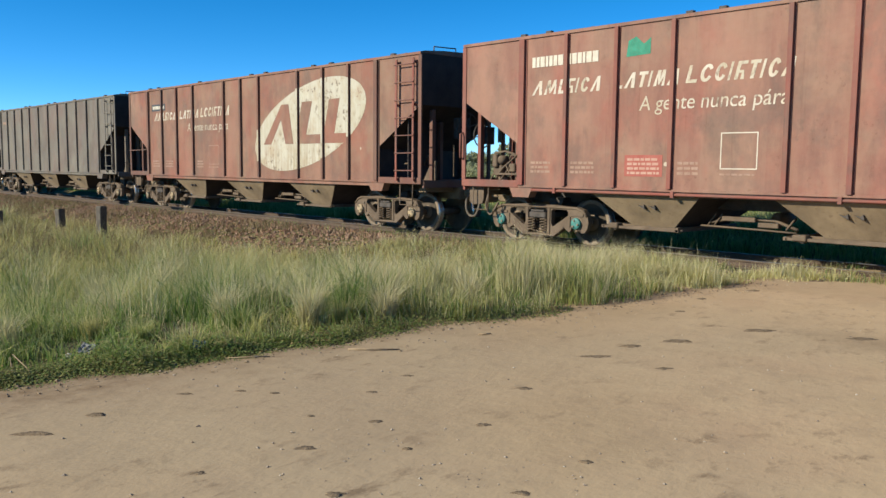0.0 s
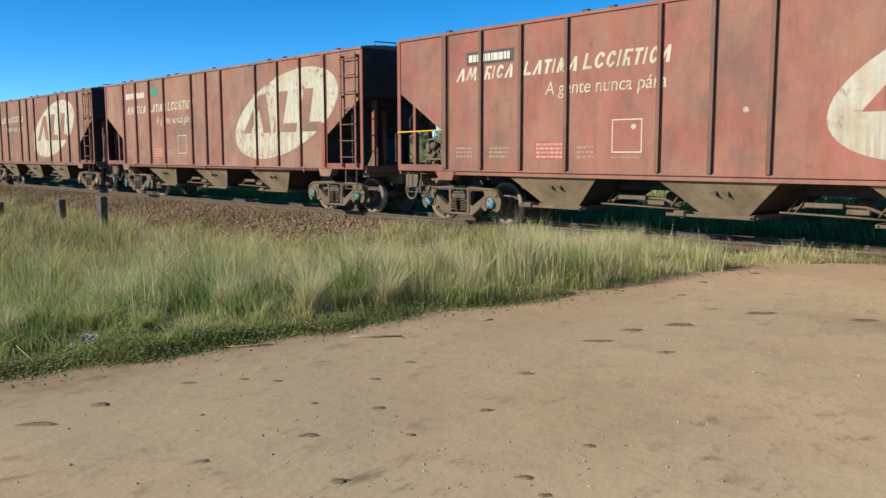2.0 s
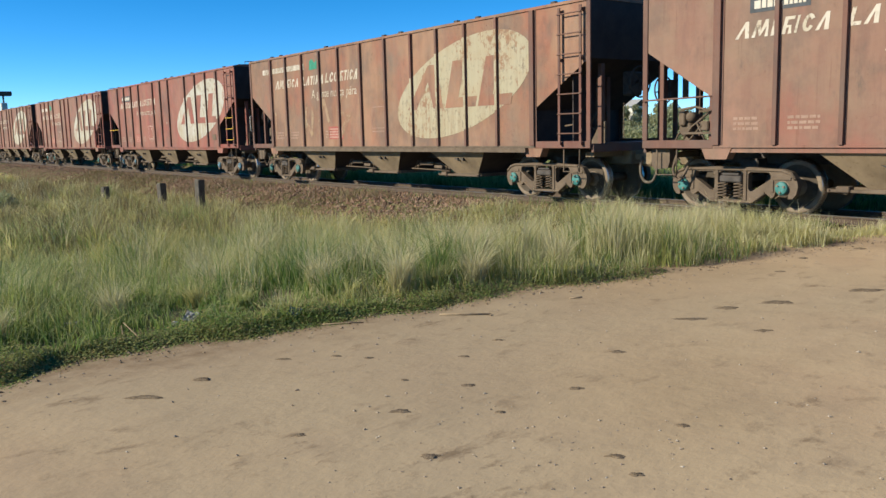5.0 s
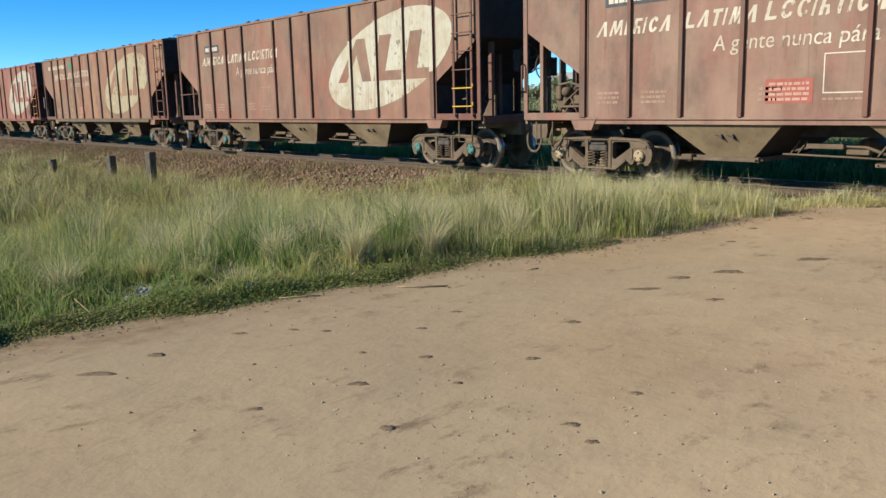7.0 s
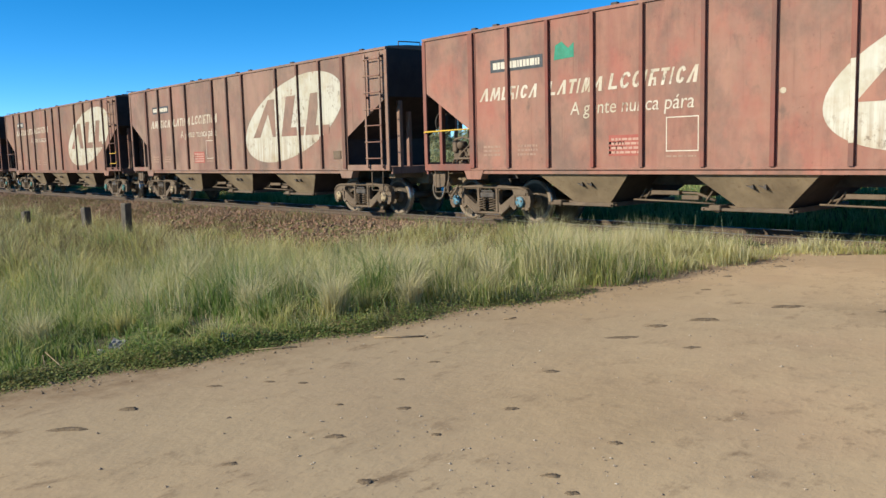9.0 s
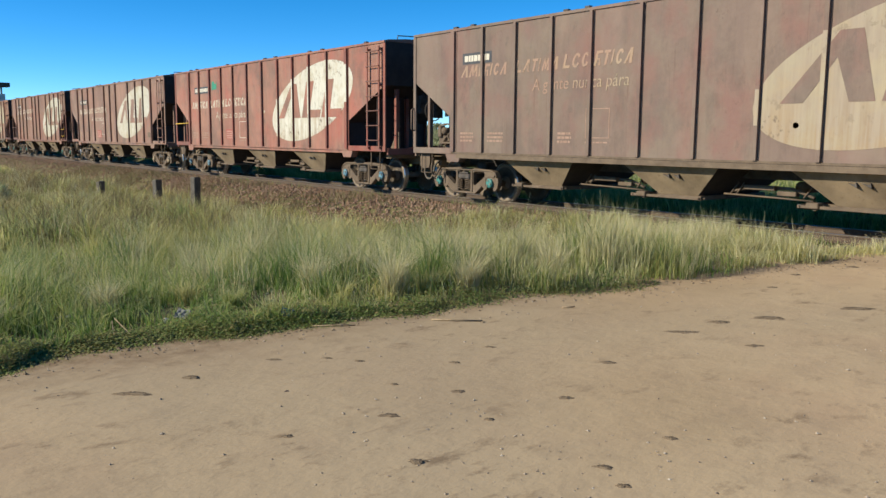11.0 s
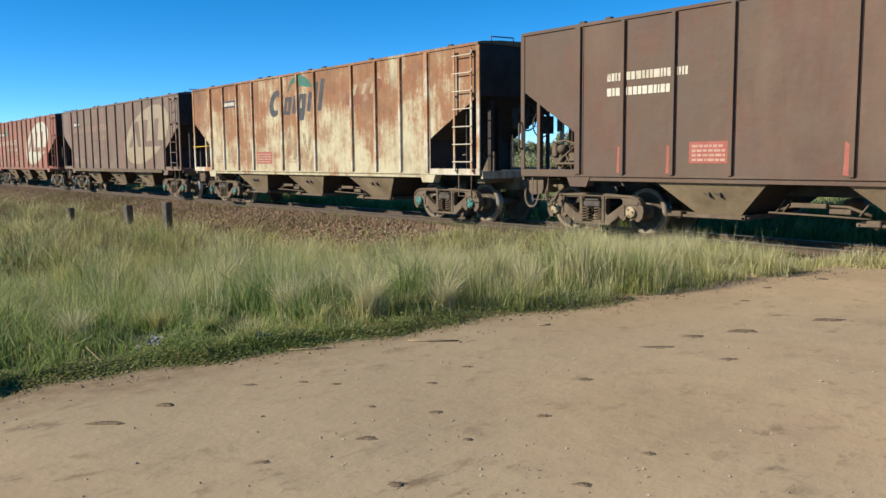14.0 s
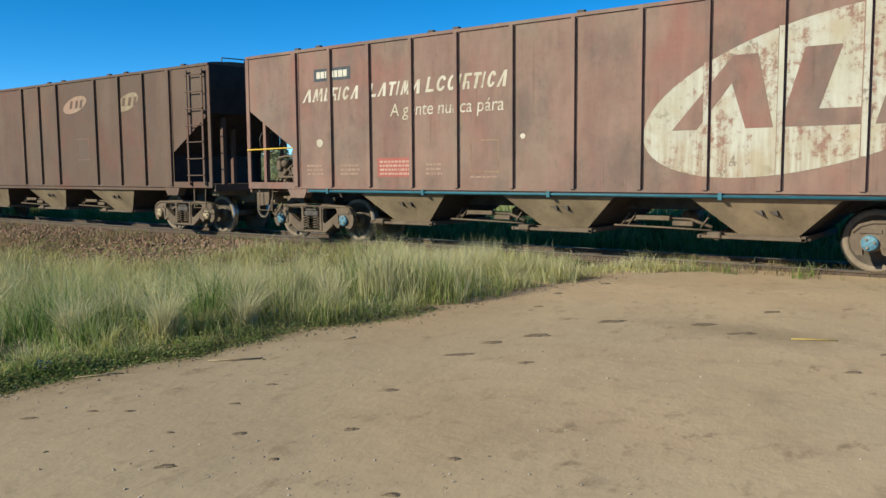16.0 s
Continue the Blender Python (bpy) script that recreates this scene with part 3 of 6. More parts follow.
meadow("grass", 165000, -17, -4.0, -3, 13.2, 0.28, 0.66, 0.009, GRASS, "tall green and straw-tipped grass beside the road", 11, -0.13, 1.0, 45, 0.30)
meadow("short_grass", 60000, -17, -4.0, -3, 13.2, 0.10, 0.26, 0.010, GRASS, "short dense green grass under the tussocks", 16, -0.08, 0.9, 40, 0.3)
meadow("grass", 105000, -32, -16, -8, 12.8, 0.30, 0.66, 0.019, GRASS, "tall green and straw-tipped grass in the hollow", 12, -0.3, 1.0, 45, 0.40)
meadow("grass", 65000, -80, -31, -25, 12.0, 0.30, 0.6, 0.038, GRASS, "far rough green grass beside the railway", 13, -0.3, 0.8, 110, 0.55)
meadow("straw_grass", 26000, -15, -4.0, 3.0, 13.2, 0.42, 0.78, 0.006, STRAW, "dry pale straw stalks standing in the grass", 14, -0.12, 0.6, 60, 0.2)
meadow("straw_grass", 24000, -10.5, -4.0, 6.0, 13.2, 0.40, 0.72, 0.006, STRAW, "pale straw stalks along the road's edge by the rails", 17, -0.08, 0.55, 60, 0.16)
meadow("straw_grass", 26000, -45, -12, -6, 12.4, 0.42, 0.74, 0.012, STRAW, "dry pale straw stalks in the hollow", 15, -0.3, 0.6, 60, 0.35)
meadow("dry_weeds", 48000, -48, -17, 3.0, 11.0, 0.3, 0.72, 0.014, OLIVE, "brown-olive dry weeds round the stub posts", 18, -0.3, 0.9, 60, 0.45)
meadow("dry_weeds", 9000, -17, -8, 6.5, 11.5, 0.2, 0.5, 0.008, OLIVE, "brown-olive dry weeds among the grass", 19, -0.3, 0.9, 50, 0.3)


def leafy_weeds():
    """Clumps of broad-leaved weeds among the grass."""
    rng = np.random.default_rng(66)
    k, per = 80, 170
    cx, cy = -7.2 - 7.5 * rng.random(k), rng.uniform(-1.5, 8.5, k)
    r, h = rng.uniform(0.12, 0.30, k), rng.uniform(0.10, 0.26, k)
    pick = np.repeat(np.arange(k), per)
    n = k * per
    a, q = rng.uniform(0, 6.283, n), rng.random(n) ** 0.5
    x, y = cx[pick] + r[pick] * q * np.cos(a), cy[pick] + r[pick] * q * np.sin(a)
    z = ground_z(x, y) + h[pick] * (1 - 0.7 * q * q) * rng.uniform(0.45, 1.05, n)
    sz = rng.uniform(0.012, 0.03, n)
    b, tilt = rng.uniform(0, 6.283, n), rng.uniform(-0.8, 0.8, n)
    u = np.stack([np.cos(b), np.sin(b), 0.5 * tilt], 1) * sz[:, None]
    w = np.stack([-np.sin(b), np.cos(b), tilt], 1) * (sz * 0.55)[:, None]
    c = np.stack([x, y, z], 1)
    v = np.stack([c - u, c - 0.2 * u + w, c + u, c - 0.2 * u - w], 1).reshape(-1, 3)
    me = bpy.data.meshes.new("leafy_weeds")
    me.from_pydata(v, [], (np.arange(n)[:, None] * 4 + np.arange(4)[None]).tolist())
    me.materials.append(CREEPER)
    tagged(new("leafy_weeds", me), "green leafy weed clumps standing in the grass", "weeds", kind="stuff")


leafy_weeds()


def bank_weeds():
    """Thin low weeds among the ballast."""
    rng = np.random.default_rng(61)
    n = 16000
    x, y = rng.uniform(-48, -12, n), rng.uniform(9.6, 12.7, n)
    keep = rng.random(n) < 0.25 + 0.75 * (rough_field(1.1 * x, 1.6 * y) > 0.1)
    x, y = x[keep], y[keep]
    blades("bank_weeds", x, y, ground_z(x, y), rng.uniform(0.06, 0.26, len(x)), rng.uniform(0.008, 0.02, len(x)), rng.uniform(0.2, 1.0, len(x)), OLIVE, "thin olive weeds among the ballast stones", 62)


bank_weeds()


def tussock(x, y, h, n, seed, material=STRAW, label="pale dry tussock that fans out above the grass"):
    """One big fountain of blades."""
    rng = np.random.default_rng(seed)
    a, r = rng.uniform(0, 6.283, n), 0.09 * rng.random(n) ** 0.5
    px, py = x + r * np.cos(a), y + r * np.sin(a)
    blades("tussock", px, py, ground_z(px, py) - 0.01, h * rng.uniform(0.35, 1.0, n), 0.005 * rng.uniform(0.7, 1.4, n), rng.uniform(0.02, 0.8, n), material, label, seed, 0.6, a + rng.normal(0, 0.5, n), np.full(n, rng.uniform(0.2, 1.0)))


for i, (x, y, h) in enumerate(((-6.75, 4.55, 0.72), (-7.6, 4.1, 0.6), (-6.6, 5.4, 0.6), (-6.5, 6.5, 0.66), (-7.4, 6.1, 0.7), (-6.75, 7.6, 0.52), (-7.9, 7.3, 0.7), (-6.6, 8.8, 0.42), (-7.2, 9.4, 0.55), (-8.6, 5.2, 0.62), (-9.3, 3.6, 0.66),
                               (-7.3, 1.0, 0.42), (-7.9, 2.1, 0.46), (-9.8, 1.6, 0.66), (-10.8, 4.3, 0.7), (-11.6, 6.2, 0.7), (-12.8, 2.2, 0.7), (-9.9, 7.9, 0.72), (-13.6, 5.0, 0.75), (-8.3, 0.2, 0.6), (-6.5, 10.2, 0.36), (-8.4, 10.3, 0.66))):
    tussock(x, y, h, 420, 300 + i)
for i, (x, y, h) in enumerate(((-6.75, 4.95, 0.34), (-6.9, 5.2, 0.36), (-7.3, 3.1, 0.28), (-8.2, 3.0, 0.36), (-7.8, 5.3, 0.36), (-9.2, 2.6, 0.38), (-10.6, 3.0, 0.42), (-9.0, 6.4, 0.4))):
    tussock(x, y, h, 380, 340 + i, GRASS, "deep green tussock in the grass")


def far_field():
    """Rough pasture on the far side of the rails."""
    rng = np.random.default_rng(21)
    n = 60000
    x, y = rng.uniform(-75, 8, n), 16.5 + 40 * rng.random(n) ** 1.6
    keep = (x < 1.5) | (y > 25)
    x, y = x[keep], y[keep]
    h = rng.uniform(0.25, 0.62, len(x))
    blades("grass", x, y, ground_z(x, y), h, 0.02 + 0.0012 * (y - 15), rng.uniform(0.1, 0.8, len(x)), GRASS, "rough green pasture behind the railway", 22)


far_field()


def crossing_weeds():
    """Sparse low weeds between and beside the rails where the road crosses."""
    rng = np.random.default_rng(63)
    n = 2600
    x, y = -6.2 + 4.4 * rng.random(n) ** 1.5, rng.uniform(12.9, 15.9, n)
    keep = rough_field(2.3 * x, 2.9 * y) > -0.05
    x, y = x[keep], y[keep]
    blades("crossing_weeds", x, y, ground_z(x, y), rng.uniform(0.04, 0.2, len(x)), rng.uniform(0.006, 0.014, len(x)), rng.uniform(0.2, 1.0, len(x)), OLIVE, "sparse low weeds between the rails", 64)


crossing_weeds()


def track_weeds():
    """Patchy weeds in the track bed, thicker towards the crossing."""
    rng = np.random.default_rng(65)
    n = 15000
    x, y = -36 + 33 * rng.random(n) ** 0.7, rng.uniform(12.7, 15.7, n)
    keep = (drift(x, y, 0.9, 9) > 0.52) & (np.abs(np.abs(y - TRACK_Y) - 0.535) > 0.09) & (rng.random(n) < 0.25 + 0.75 * smooth(-22, -10, x))
    x, y = x[keep], y[keep]
    tall = np.where(np.abs(y - TRACK_Y) < 0.7, 0.16, 0.3)
    blades("track_weeds", x, y, ground_z(x, y), tall * rng.uniform(0.3, 1.0, len(x)), rng.uniform(0.007, 0.014, len(x)), rng.uniform(0.2, 1.1, len(x)), GRASS, "patchy weeds in the stony track bed", 66, tone=rng.uniform(0.05, 0.5, len(x)))


track_weeds()


def trackside_grass():
    """Dense tall grass close behind the rails."""
    rng = np.random.default_rng(24)
    n = 26000
    x, y = rng.uniform(-34, 1.2, n), 15.55 + 2.6 * rng.random(n) ** 1.2
    blades("trackside_grass", x, y, ground_z(x, y), rng.uniform(0.25, 0.75, n) * (0.75 + 0.25 * rough_field(1.3 * x, y)), rng.uniform(0.012, 0.022, n), rng.uniform(0.1, 0.8, n), GRASS, "tall dense grass close behind the rails", 25)


trackside_grass()


def creeping_plants():
    """Low leafy weeds along the road's edge, and thinning runners on the dirt."""
    rng = np.random.default_rng(31)
    n = 80000
    y = rng.uniform(-1.5, 7.5, n)
    y = y[rng.random(n) < 1 - 0.75 * smooth(3.0, 6.0, y)]
    edge = road_edge(y) + 0.05
    lush = 0.5 + 0.5 * np.sin(2.9 * y + np.sin(5.1 * y))
    x = edge - np.abs(rng.normal(0, 0.17, len(y))) * (0.6 + 0.8 * lush) + rng.normal(0, 0.09, len(y)) - 0.12 * (1 - lush)
    z = ground_z(x, y) + rng.uniform(0.005, 0.07 + 0.10 * lush) * smooth(edge + 0.1, edge - 0.35, x)
    n = len(x)
    s = rng.uniform(0.006, 0.013, n)
    a, tilt = rng.uniform(0, 2 * np.pi, n), rng.uniform(-0.7, 0.7, n)
    u = np.stack([np.cos(a), np.sin(a), 0.4 * tilt], 1) * s[:, None]
    w = np.stack([-np.sin(a), np.cos(a), tilt], 1) * (s * 0.7)[:, None]
    c = np.stack([x, y, z], 1)
    v = np.stack([c - u, c - 0.3 * u + w, c + u, c - 0.3 * u - w], 1).reshape(-1, 3)
    me = bpy.data.meshes.new("creeping_weeds")
    me.from_pydata(v, [], (np.arange(n)[:, None] * 4 + np.arange(4)[None]).tolist())
    me.materials.append(CREEPER)
    tagged(new("creeping_weeds", me), "low dark green leafy weeds along the dirt edge", "weeds", kind="stuff")


creeping_plants()


# ---- hopper wagons ----
LEN, HALF, TOP, SILL = 16.16, 1.40, 4.14, 1.16
RIBS_A = (1.63, 2.74, 3.86, 5.03, 7.07, 8.08, 9.10, 11.13, 12.30, 13.42, 14.53)
RIBS_B = (1.68, 2.78, 3.90, 5.04, 6.16, 7.42, 8.68, 9.92, 11.03, 12.15, 13.30, 14.48)
RIBS_D = tuple(0.98 * x for x in RIBS_A)
RIBS_C = tuple(0.975 * x for x in RIBS_B)
RIBS_E = (1.71, 2.82, 3.96, 5.12, 7.14, 8.12, 9.10, 11.13, 12.30, 13.42, 14.53)
CHUTES = (4.55, 8.08, 11.6)
AXLES = 0.995
BOGIES = (1.70, 14.46)


def body_mesh(first, last):
    bm = bmesh.new()
    pts = [(0.04, TOP - 0.05), (0.04, 2.92), (first, 1.93), (first, SILL), (last, SILL), (last, 1.93), (LEN - 0.04, 2.92), (LEN - 0.04, TOP - 0.05)]
    prism(bm, pts, -HALF, HALF)
    # ends and slope sheets get the near-black with shade painted in
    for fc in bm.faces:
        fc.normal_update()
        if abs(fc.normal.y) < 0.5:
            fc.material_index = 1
    return mesh_from(bm, "body", [CAST, GRIME_SHADE])


def roof_mesh():
    """Shallow crowned roof with a turned-down lip."""
    bm = bmesh.new()
    prof = [(-1.43, TOP - 0.085), (-1.43, TOP - 0.03), (-1.3, TOP), (-0.7, TOP + 0.05), (0, TOP + 0.07), (0.7, TOP + 0.05), (1.3, TOP), (1.43, TOP - 0.03), (1.43, TOP - 0.085), (1.38, TOP - 0.085), (1.36, TOP - 0.052), (-1.36, TOP - 0.052), (-1.38, TOP - 0.085)]
    a = [bm.verts.new((0.02, y, z)) for y, z in prof]
    b = [bm.verts.new((LEN - 0.02, y, z)) for y, z in prof]
    for i in range(len(prof)):
        bm.faces.new((a[i], b[i], b[(i + 1) % len(prof)], a[(i + 1) % len(prof)]))
    bm.faces.new(a), bm.faces.new(b)
    return mesh_from(bm, "roof", [CAST])


def rib_mesh(x, side, w=0.075):
    """A pressed side post: a hat section, wider at the foot."""
    bm = bmesh.new()
    y0, y1 = side * (HALF + 0.001), side * (HALF + 0.065)
    for xa, xb, ya, yb in ((x - w, x + w, y0, side * (HALF + 0.012)), (x - w * 0.6, x + w * 0.6, side * (HALF + 0.012), y1)):
        box(bm, xa, xb, min(ya, yb), max(ya, yb), SILL + 0.01, TOP - 0.09)
    return mesh_from(bm, "side_post", [CAST])


def chute_meshes(cx):
    """A discharge hopper under the floor: a funnel with its lower gate."""
    bm = bmesh.new()
    t = [(cx - 1.13, -1.34, 1.06), (cx + 1.13, -1.34, 1.06), (cx + 1.13, 1.34, 1.06), (cx - 1.13, 1.34, 1.06)]
    b = [(cx - 0.44, -0.98, 0.47), (cx + 0.44, -0.98, 0.47), (cx + 0.44, 0.98, 0.47), (cx - 0.44, 0.98, 0.47)]
    tv, bv = [bm.verts.new(p) for p in t], [bm.verts.new(p) for p in b]
    bm.faces.new(tv), bm.faces.new(bv)
    # the two x-facing sides have their shade painted in, near-black
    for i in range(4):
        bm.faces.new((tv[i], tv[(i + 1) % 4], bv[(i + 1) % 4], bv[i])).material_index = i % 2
    funnel = mesh_from(bm, "hopper_chute", [CHUTE, GRIME_SHADE])
    bm = bmesh.new()
    box(bm, cx - 0.48, cx + 0.48, -1.02, 1.02, 0.425, 0.468, 0.008)
    for q in (-1.03, -0.45, 0.45, 1.03):
        box(bm, cx - 1.05, cx + 0.56, q - 0.03, q + 0.03, 0.40, 0.45, 0.006)
    box(bm, cx - 1.08, cx - 1.02, -1.06, 1.06, 0.40, 0.455)
    box(bm, cx + 0.50, cx + 0.56, -1.06, 1.06, 0.40, 0.48)
    box(bm, cx - 0.92, cx - 0.70, -1.10, -0.92, 0.40, 0.50, 0.015)
    tube(bm, [(cx - 0.95, -1.0, 0.43), (cx + 0.62, -1.0, 0.43)], 0.022, 6)
    lathe(bm, [(0.06, -0.03), (0.06, 0.03)], sides=10, centre=(cx - 0.78, -1.02, 0.43))
    gate = mesh_from(bm, "gate", [CAST])
    bm = bmesh.new()
    for dx in (-0.16, 0.06):
        prism(bm, [(cx + dx, 0.86), (cx + dx + 0.06, 0.83), (cx + dx + 0.15, 0.79), (cx + dx + 0.13, 0.875), (cx + dx + 0.09, 0.84)], -1.26, -1.14)
    hook = mesh_from(bm, "hook", [GREASE])
    return funnel, gate, hook


def side_frame_mesh(side):
    """Cast bogie side frame with its two windows and the spring opening."""
    bm = bmesh.new()
    half = [(1.10, 0.25), (1.17, 0.33), (1.20, 0.46), (1.17, 0.60), (1.08, 0.70), (0.92, 0.75), (0.62, 0.755), (0.40, 0.775)]
    foot = [(1.02, 0.25), (1.03, 0.34), (1.00, 0.38), (0.80, 0.38), (0.77, 0.28), (0.72, 0.25), (0.62, 0.32), (0.42, 0.135)]
    outer = [(-x, z) for x, z in half] + half[::-1] + foot + [(-x, z) for x, z in reversed(foot)]
    holes = [[(s * u, v) for u, v in ((0.70, 0.65), (0.66, 0.69), (0.38, 0.69), (0.34, 0.65), (0.34, 0.40), (0.38, 0.35), (0.43, 0.36), (0.70, 0.58))] for s in (-1, 1)] + [[(-0.24, 0.19), (0.24, 0.19), (0.25, 0.66), (0.20, 0.70), (-0.20, 0.70), (-0.25, 0.66)]]
    wider = lambda u: u + math.copysign(AXLES - 0.925, u) if abs(u) > 0.5 else u
    ys = sorted((side * 0.93, side * 1.05))
    es = []
    for loop in [outer] + holes:
        vs = [bm.verts.new((wider(x), ys[0], z)) for x, z in loop]
        es += [bm.edges.new((vs[i], vs[(i + 1) % len(vs)])) for i in range(len(vs))]
    bmesh.ops.triangle_fill(bm, use_beauty=True, use_dissolve=False, edges=es)
    r = bmesh.ops.extrude_face_region(bm, geom=bm.faces[:])
    bmesh.ops.translate(bm, vec=(0, ys[1] - ys[0], 0), verts=[v for v in r["geom"] if isinstance(v, bmesh.types.BMVert)])
    out = side * 1.05
    rims = [[(u, v) for u, v in ((-1.16, 0.58), (-1.06, 0.675), (-0.9, 0.725), (-0.6, 0.73), (0.6, 0.73), (0.9, 0.725), (1.06, 0.675), (1.16, 0.58))], [(-0.60, 0.335), (-0.42, 0.16), (0.42, 0.16), (0.60, 0.335)]]
    for pts in rims:
        tube(bm, [(wider(x), out, z) for x, z in pts], 0.026, 6)
    for s in (-1, 1):
        box(bm, s * 0.285 - 0.03, s * 0.285 + 0.03, out - 0.02, out + 0.03, 0.19, 0.72)
        box(bm, s * AXLES - 0.15, s * AXLES + 0.15, out - 0.02, out + 0.025, 0.57, 0.62)
        box(bm, s * (AXLES - 0.19) - 0.025, s * (AXLES - 0.19) + 0.025, out - 0.02, out + 0.03, 0.36, 0.56)
        lathe(bm, [(0.15, -0.05), (0.15, 0.05)], sides=16, centre=(s * AXLES, side * 0.985, 0.46))
    return mesh_from(bm, "side_frame", [CAST])


def spring_mesh():
    """A coil spring, of the nest under the bolster end."""
    bm = bmesh.new()
    tube(bm, [(0.08 * math.cos(a), 0.065 * math.sin(a), 0.225 + 0.27 * a / (10 * math.pi)) for a in (k * math.pi / 4 for k in range(41))], 0.017, 5)
    return mesh_from(bm, "coil_spring", [CAST])


def bolster_mesh():
    bm = bmesh.new()
    box(bm, -0.22, 0.22, -1.09, 1.09, 0.50, 0.62, 0.02)
    for q in (-1, 1):
        box(bm, -0.17, 0.17, q * 1.05 - 0.035, q * 1.05 + 0.035, 0.635, 0.665)
    box(bm, -0.18, 0.18, -0.5, 0.5, 0.64, 0.9, 0.02)
    for s in (-1, 1):
        box(bm, s * 0.5 - 0.05, s * 0.5 + 0.05, -0.75, 0.75, 0.3, 0.45)
        for q in (-1, 1):
            box(bm, s * 0.46 - 0.05, s * 0.46 + 0.05, q * 0.53 - 0.07, q * 0.53 + 0.07, 0.3, 0.62)
    return mesh_from(bm, "bogie", [GREASE])


def wheelset_mesh():
    """Two flanged wheels on an axle, with bearing caps and their bolts."""
    bm = bmesh.new()
    for s in (-1, 1):
        pr = [(0.09, s * 0.63), (0.12, s * 0.62), (0.16, s * 0.555), (0.24, s * 0.515), (0.31, s * 0.515), (0.35, s * 0.595), (0.398, s * 0.607), (0.424, s * 0.596), (WHEEL_R, s * 0.54), (0.4401, s * 0.50), (0.458, s * 0.49), (0.458, s * 0.475), (0.345, s * 0.47), (0.30, s * 0.485), (0.12, s * 0.485), (0.09, s * 0.47)]
        pr = [(1.08 * r if 0.2 < r < 0.43 or r > 0.44 else r, y) for r, y in pr]
        lathe(bm, pr, sides=40, mats=[0, 0, 3, 3, 3, 0, 0, 1, 1, 1, 1, 0, 0, 0, 0])
        lathe(bm, [(0.075, s * 0.63), (0.075, s * 0.90), (0.13, s * 0.90), (0.13, s * 1.06)], sides=20)
        lathe(bm, [(0.115, s * 1.06), (0.115, s * 1.10), (0.095, s * 1.115), (0.05, s * 1.12)], sides=20, mats=[2, 2, 2])
        for k in range(3):
            a = 2.094 * k + 0.4
            lathe(bm, [(0.02, s * 1.11), (0.02, s * 1.14)], sides=6, centre=(0.068 * math.cos(a), 0, 0.068 * math.sin(a)), mats=[0])
    lathe(bm, [(0.085, -0.48), (0.08, 0), (0.085, 0.48)], sides=16)
    return mesh_from(bm, "wheelset", [WHEELSIDE, TREAD, TEAL, SHADED_WEB])


def platform_mesh(end, first, last):
    """End platform with its bright side sill, over the coupler."""
    bm = bmesh.new()
    xa, xb = (0.0, first - 0.07) if end == 0 else (last + 0.07, LEN)
    box(bm, xa, xb, -HALF + 0.045, HALF - 0.045, SILL - 0.02, SILL + 0.04)
    for s in (-1, 1):
        a, b = sorted((s * (HALF + 0.02), s * (HALF - 0.04)))
        box(bm, xa, xb, a, b, SILL - 0.05, SILL + 0.10, 0.008)
    xe = 0.0 if end == 0 else LEN
    box(bm, xe - 0.02, xe + 0.04, -HALF + 0.05, HALF - 0.05, SILL - 0.13, SILL + 0.02)
    return mesh_from(bm, "end_platform", [CAST])


def coupler_mesh(end):
    bm = bmesh.new()
    s, xe = (-1, 0.0) if end == 0 else (1, LEN)
    a, b = sorted((xe - s * 1.0, xe + s * 0.05))
    box(bm, a, b, -0.2, 0.2, 0.74, 1.04, 0.02)
    a, b = sorted((xe, xe + s * 0.5))
    box(bm, a, b, -0.07, 0.07, 0.83, 0.97, 0.02)
    a, b = sorted((xe + s * 0.36, xe + s * 0.66))
    box(bm, a, b, -0.26, 0.20, 0.70, 1.06, 0.05)
    a, b = sorted((xe + s * 0.60, xe + s * 0.72))
    box(bm, a, b, -0.30, -0.05, 0.76, 1.00, 0.04)
    box(bm, xe - s * 0.3 - 0.12, xe - s * 0.3 + 0.12, -1.1, 1.1, 0.92, 1.02)
    return mesh_from(bm, "coupler", [CHUTE])


def hose_mesh(end):
    bm = bmesh.new()
    s, xe = (-1, 0.0) if end == 0 else (1, LEN)
    tube(bm, curve_points([(xe + s * 0.40, -0.24, 0.90), (xe + s * 0.44, -0.36, 0.76), (xe + s * 0.48, -0.40, 0.54), (xe + s * 0.57, -0.40, 0.41), (xe + s * 0.68, -0.40, 0.38)]), 0.03, 8)
    return mesh_from(bm, "air_hose", [RUBBER])


def ladder_meshes():
    """Side ladder by the end: two stiles; and a rung to repeat."""
    bm = bmesh.new()
    for x in (LEN - 0.80, LEN - 0.20):
        box(bm, x - 0.03, x + 0.03, -HALF - 0.10, -HALF - 0.075, SILL + 0.02, 3.98)
        for z in (SILL + 0.05, 2.93, 3.9):
            box(bm, x - 0.025, x + 0.025, -HALF - 0.078, -HALF + 0.02, z - 0.03, z + 0.03)
    frame_me = mesh_from(bm, "ladder", [CAST])
    bm = bmesh.new()
    x0, x1, y = LEN - 0.80, LEN - 0.20, -HALF - 0.11
    tube(bm, [(x0 - 0.04, y, 0), (x1 + 0.02, y, 0), (x1 + 0.05, y + 0.0, 0.02), (x1 + 0.05, y, 0.09)], 0.014, 6)
    return frame_me, mesh_from(bm, "rung", [CAST])


def post_mesh(x, y, z1, w=0.05):
    bm = bmesh.new()
    box(bm, x - w, x + w, y - w, y + w, SILL + 0.035, z1)
    return mesh_from(bm, "end_post", [CAST])


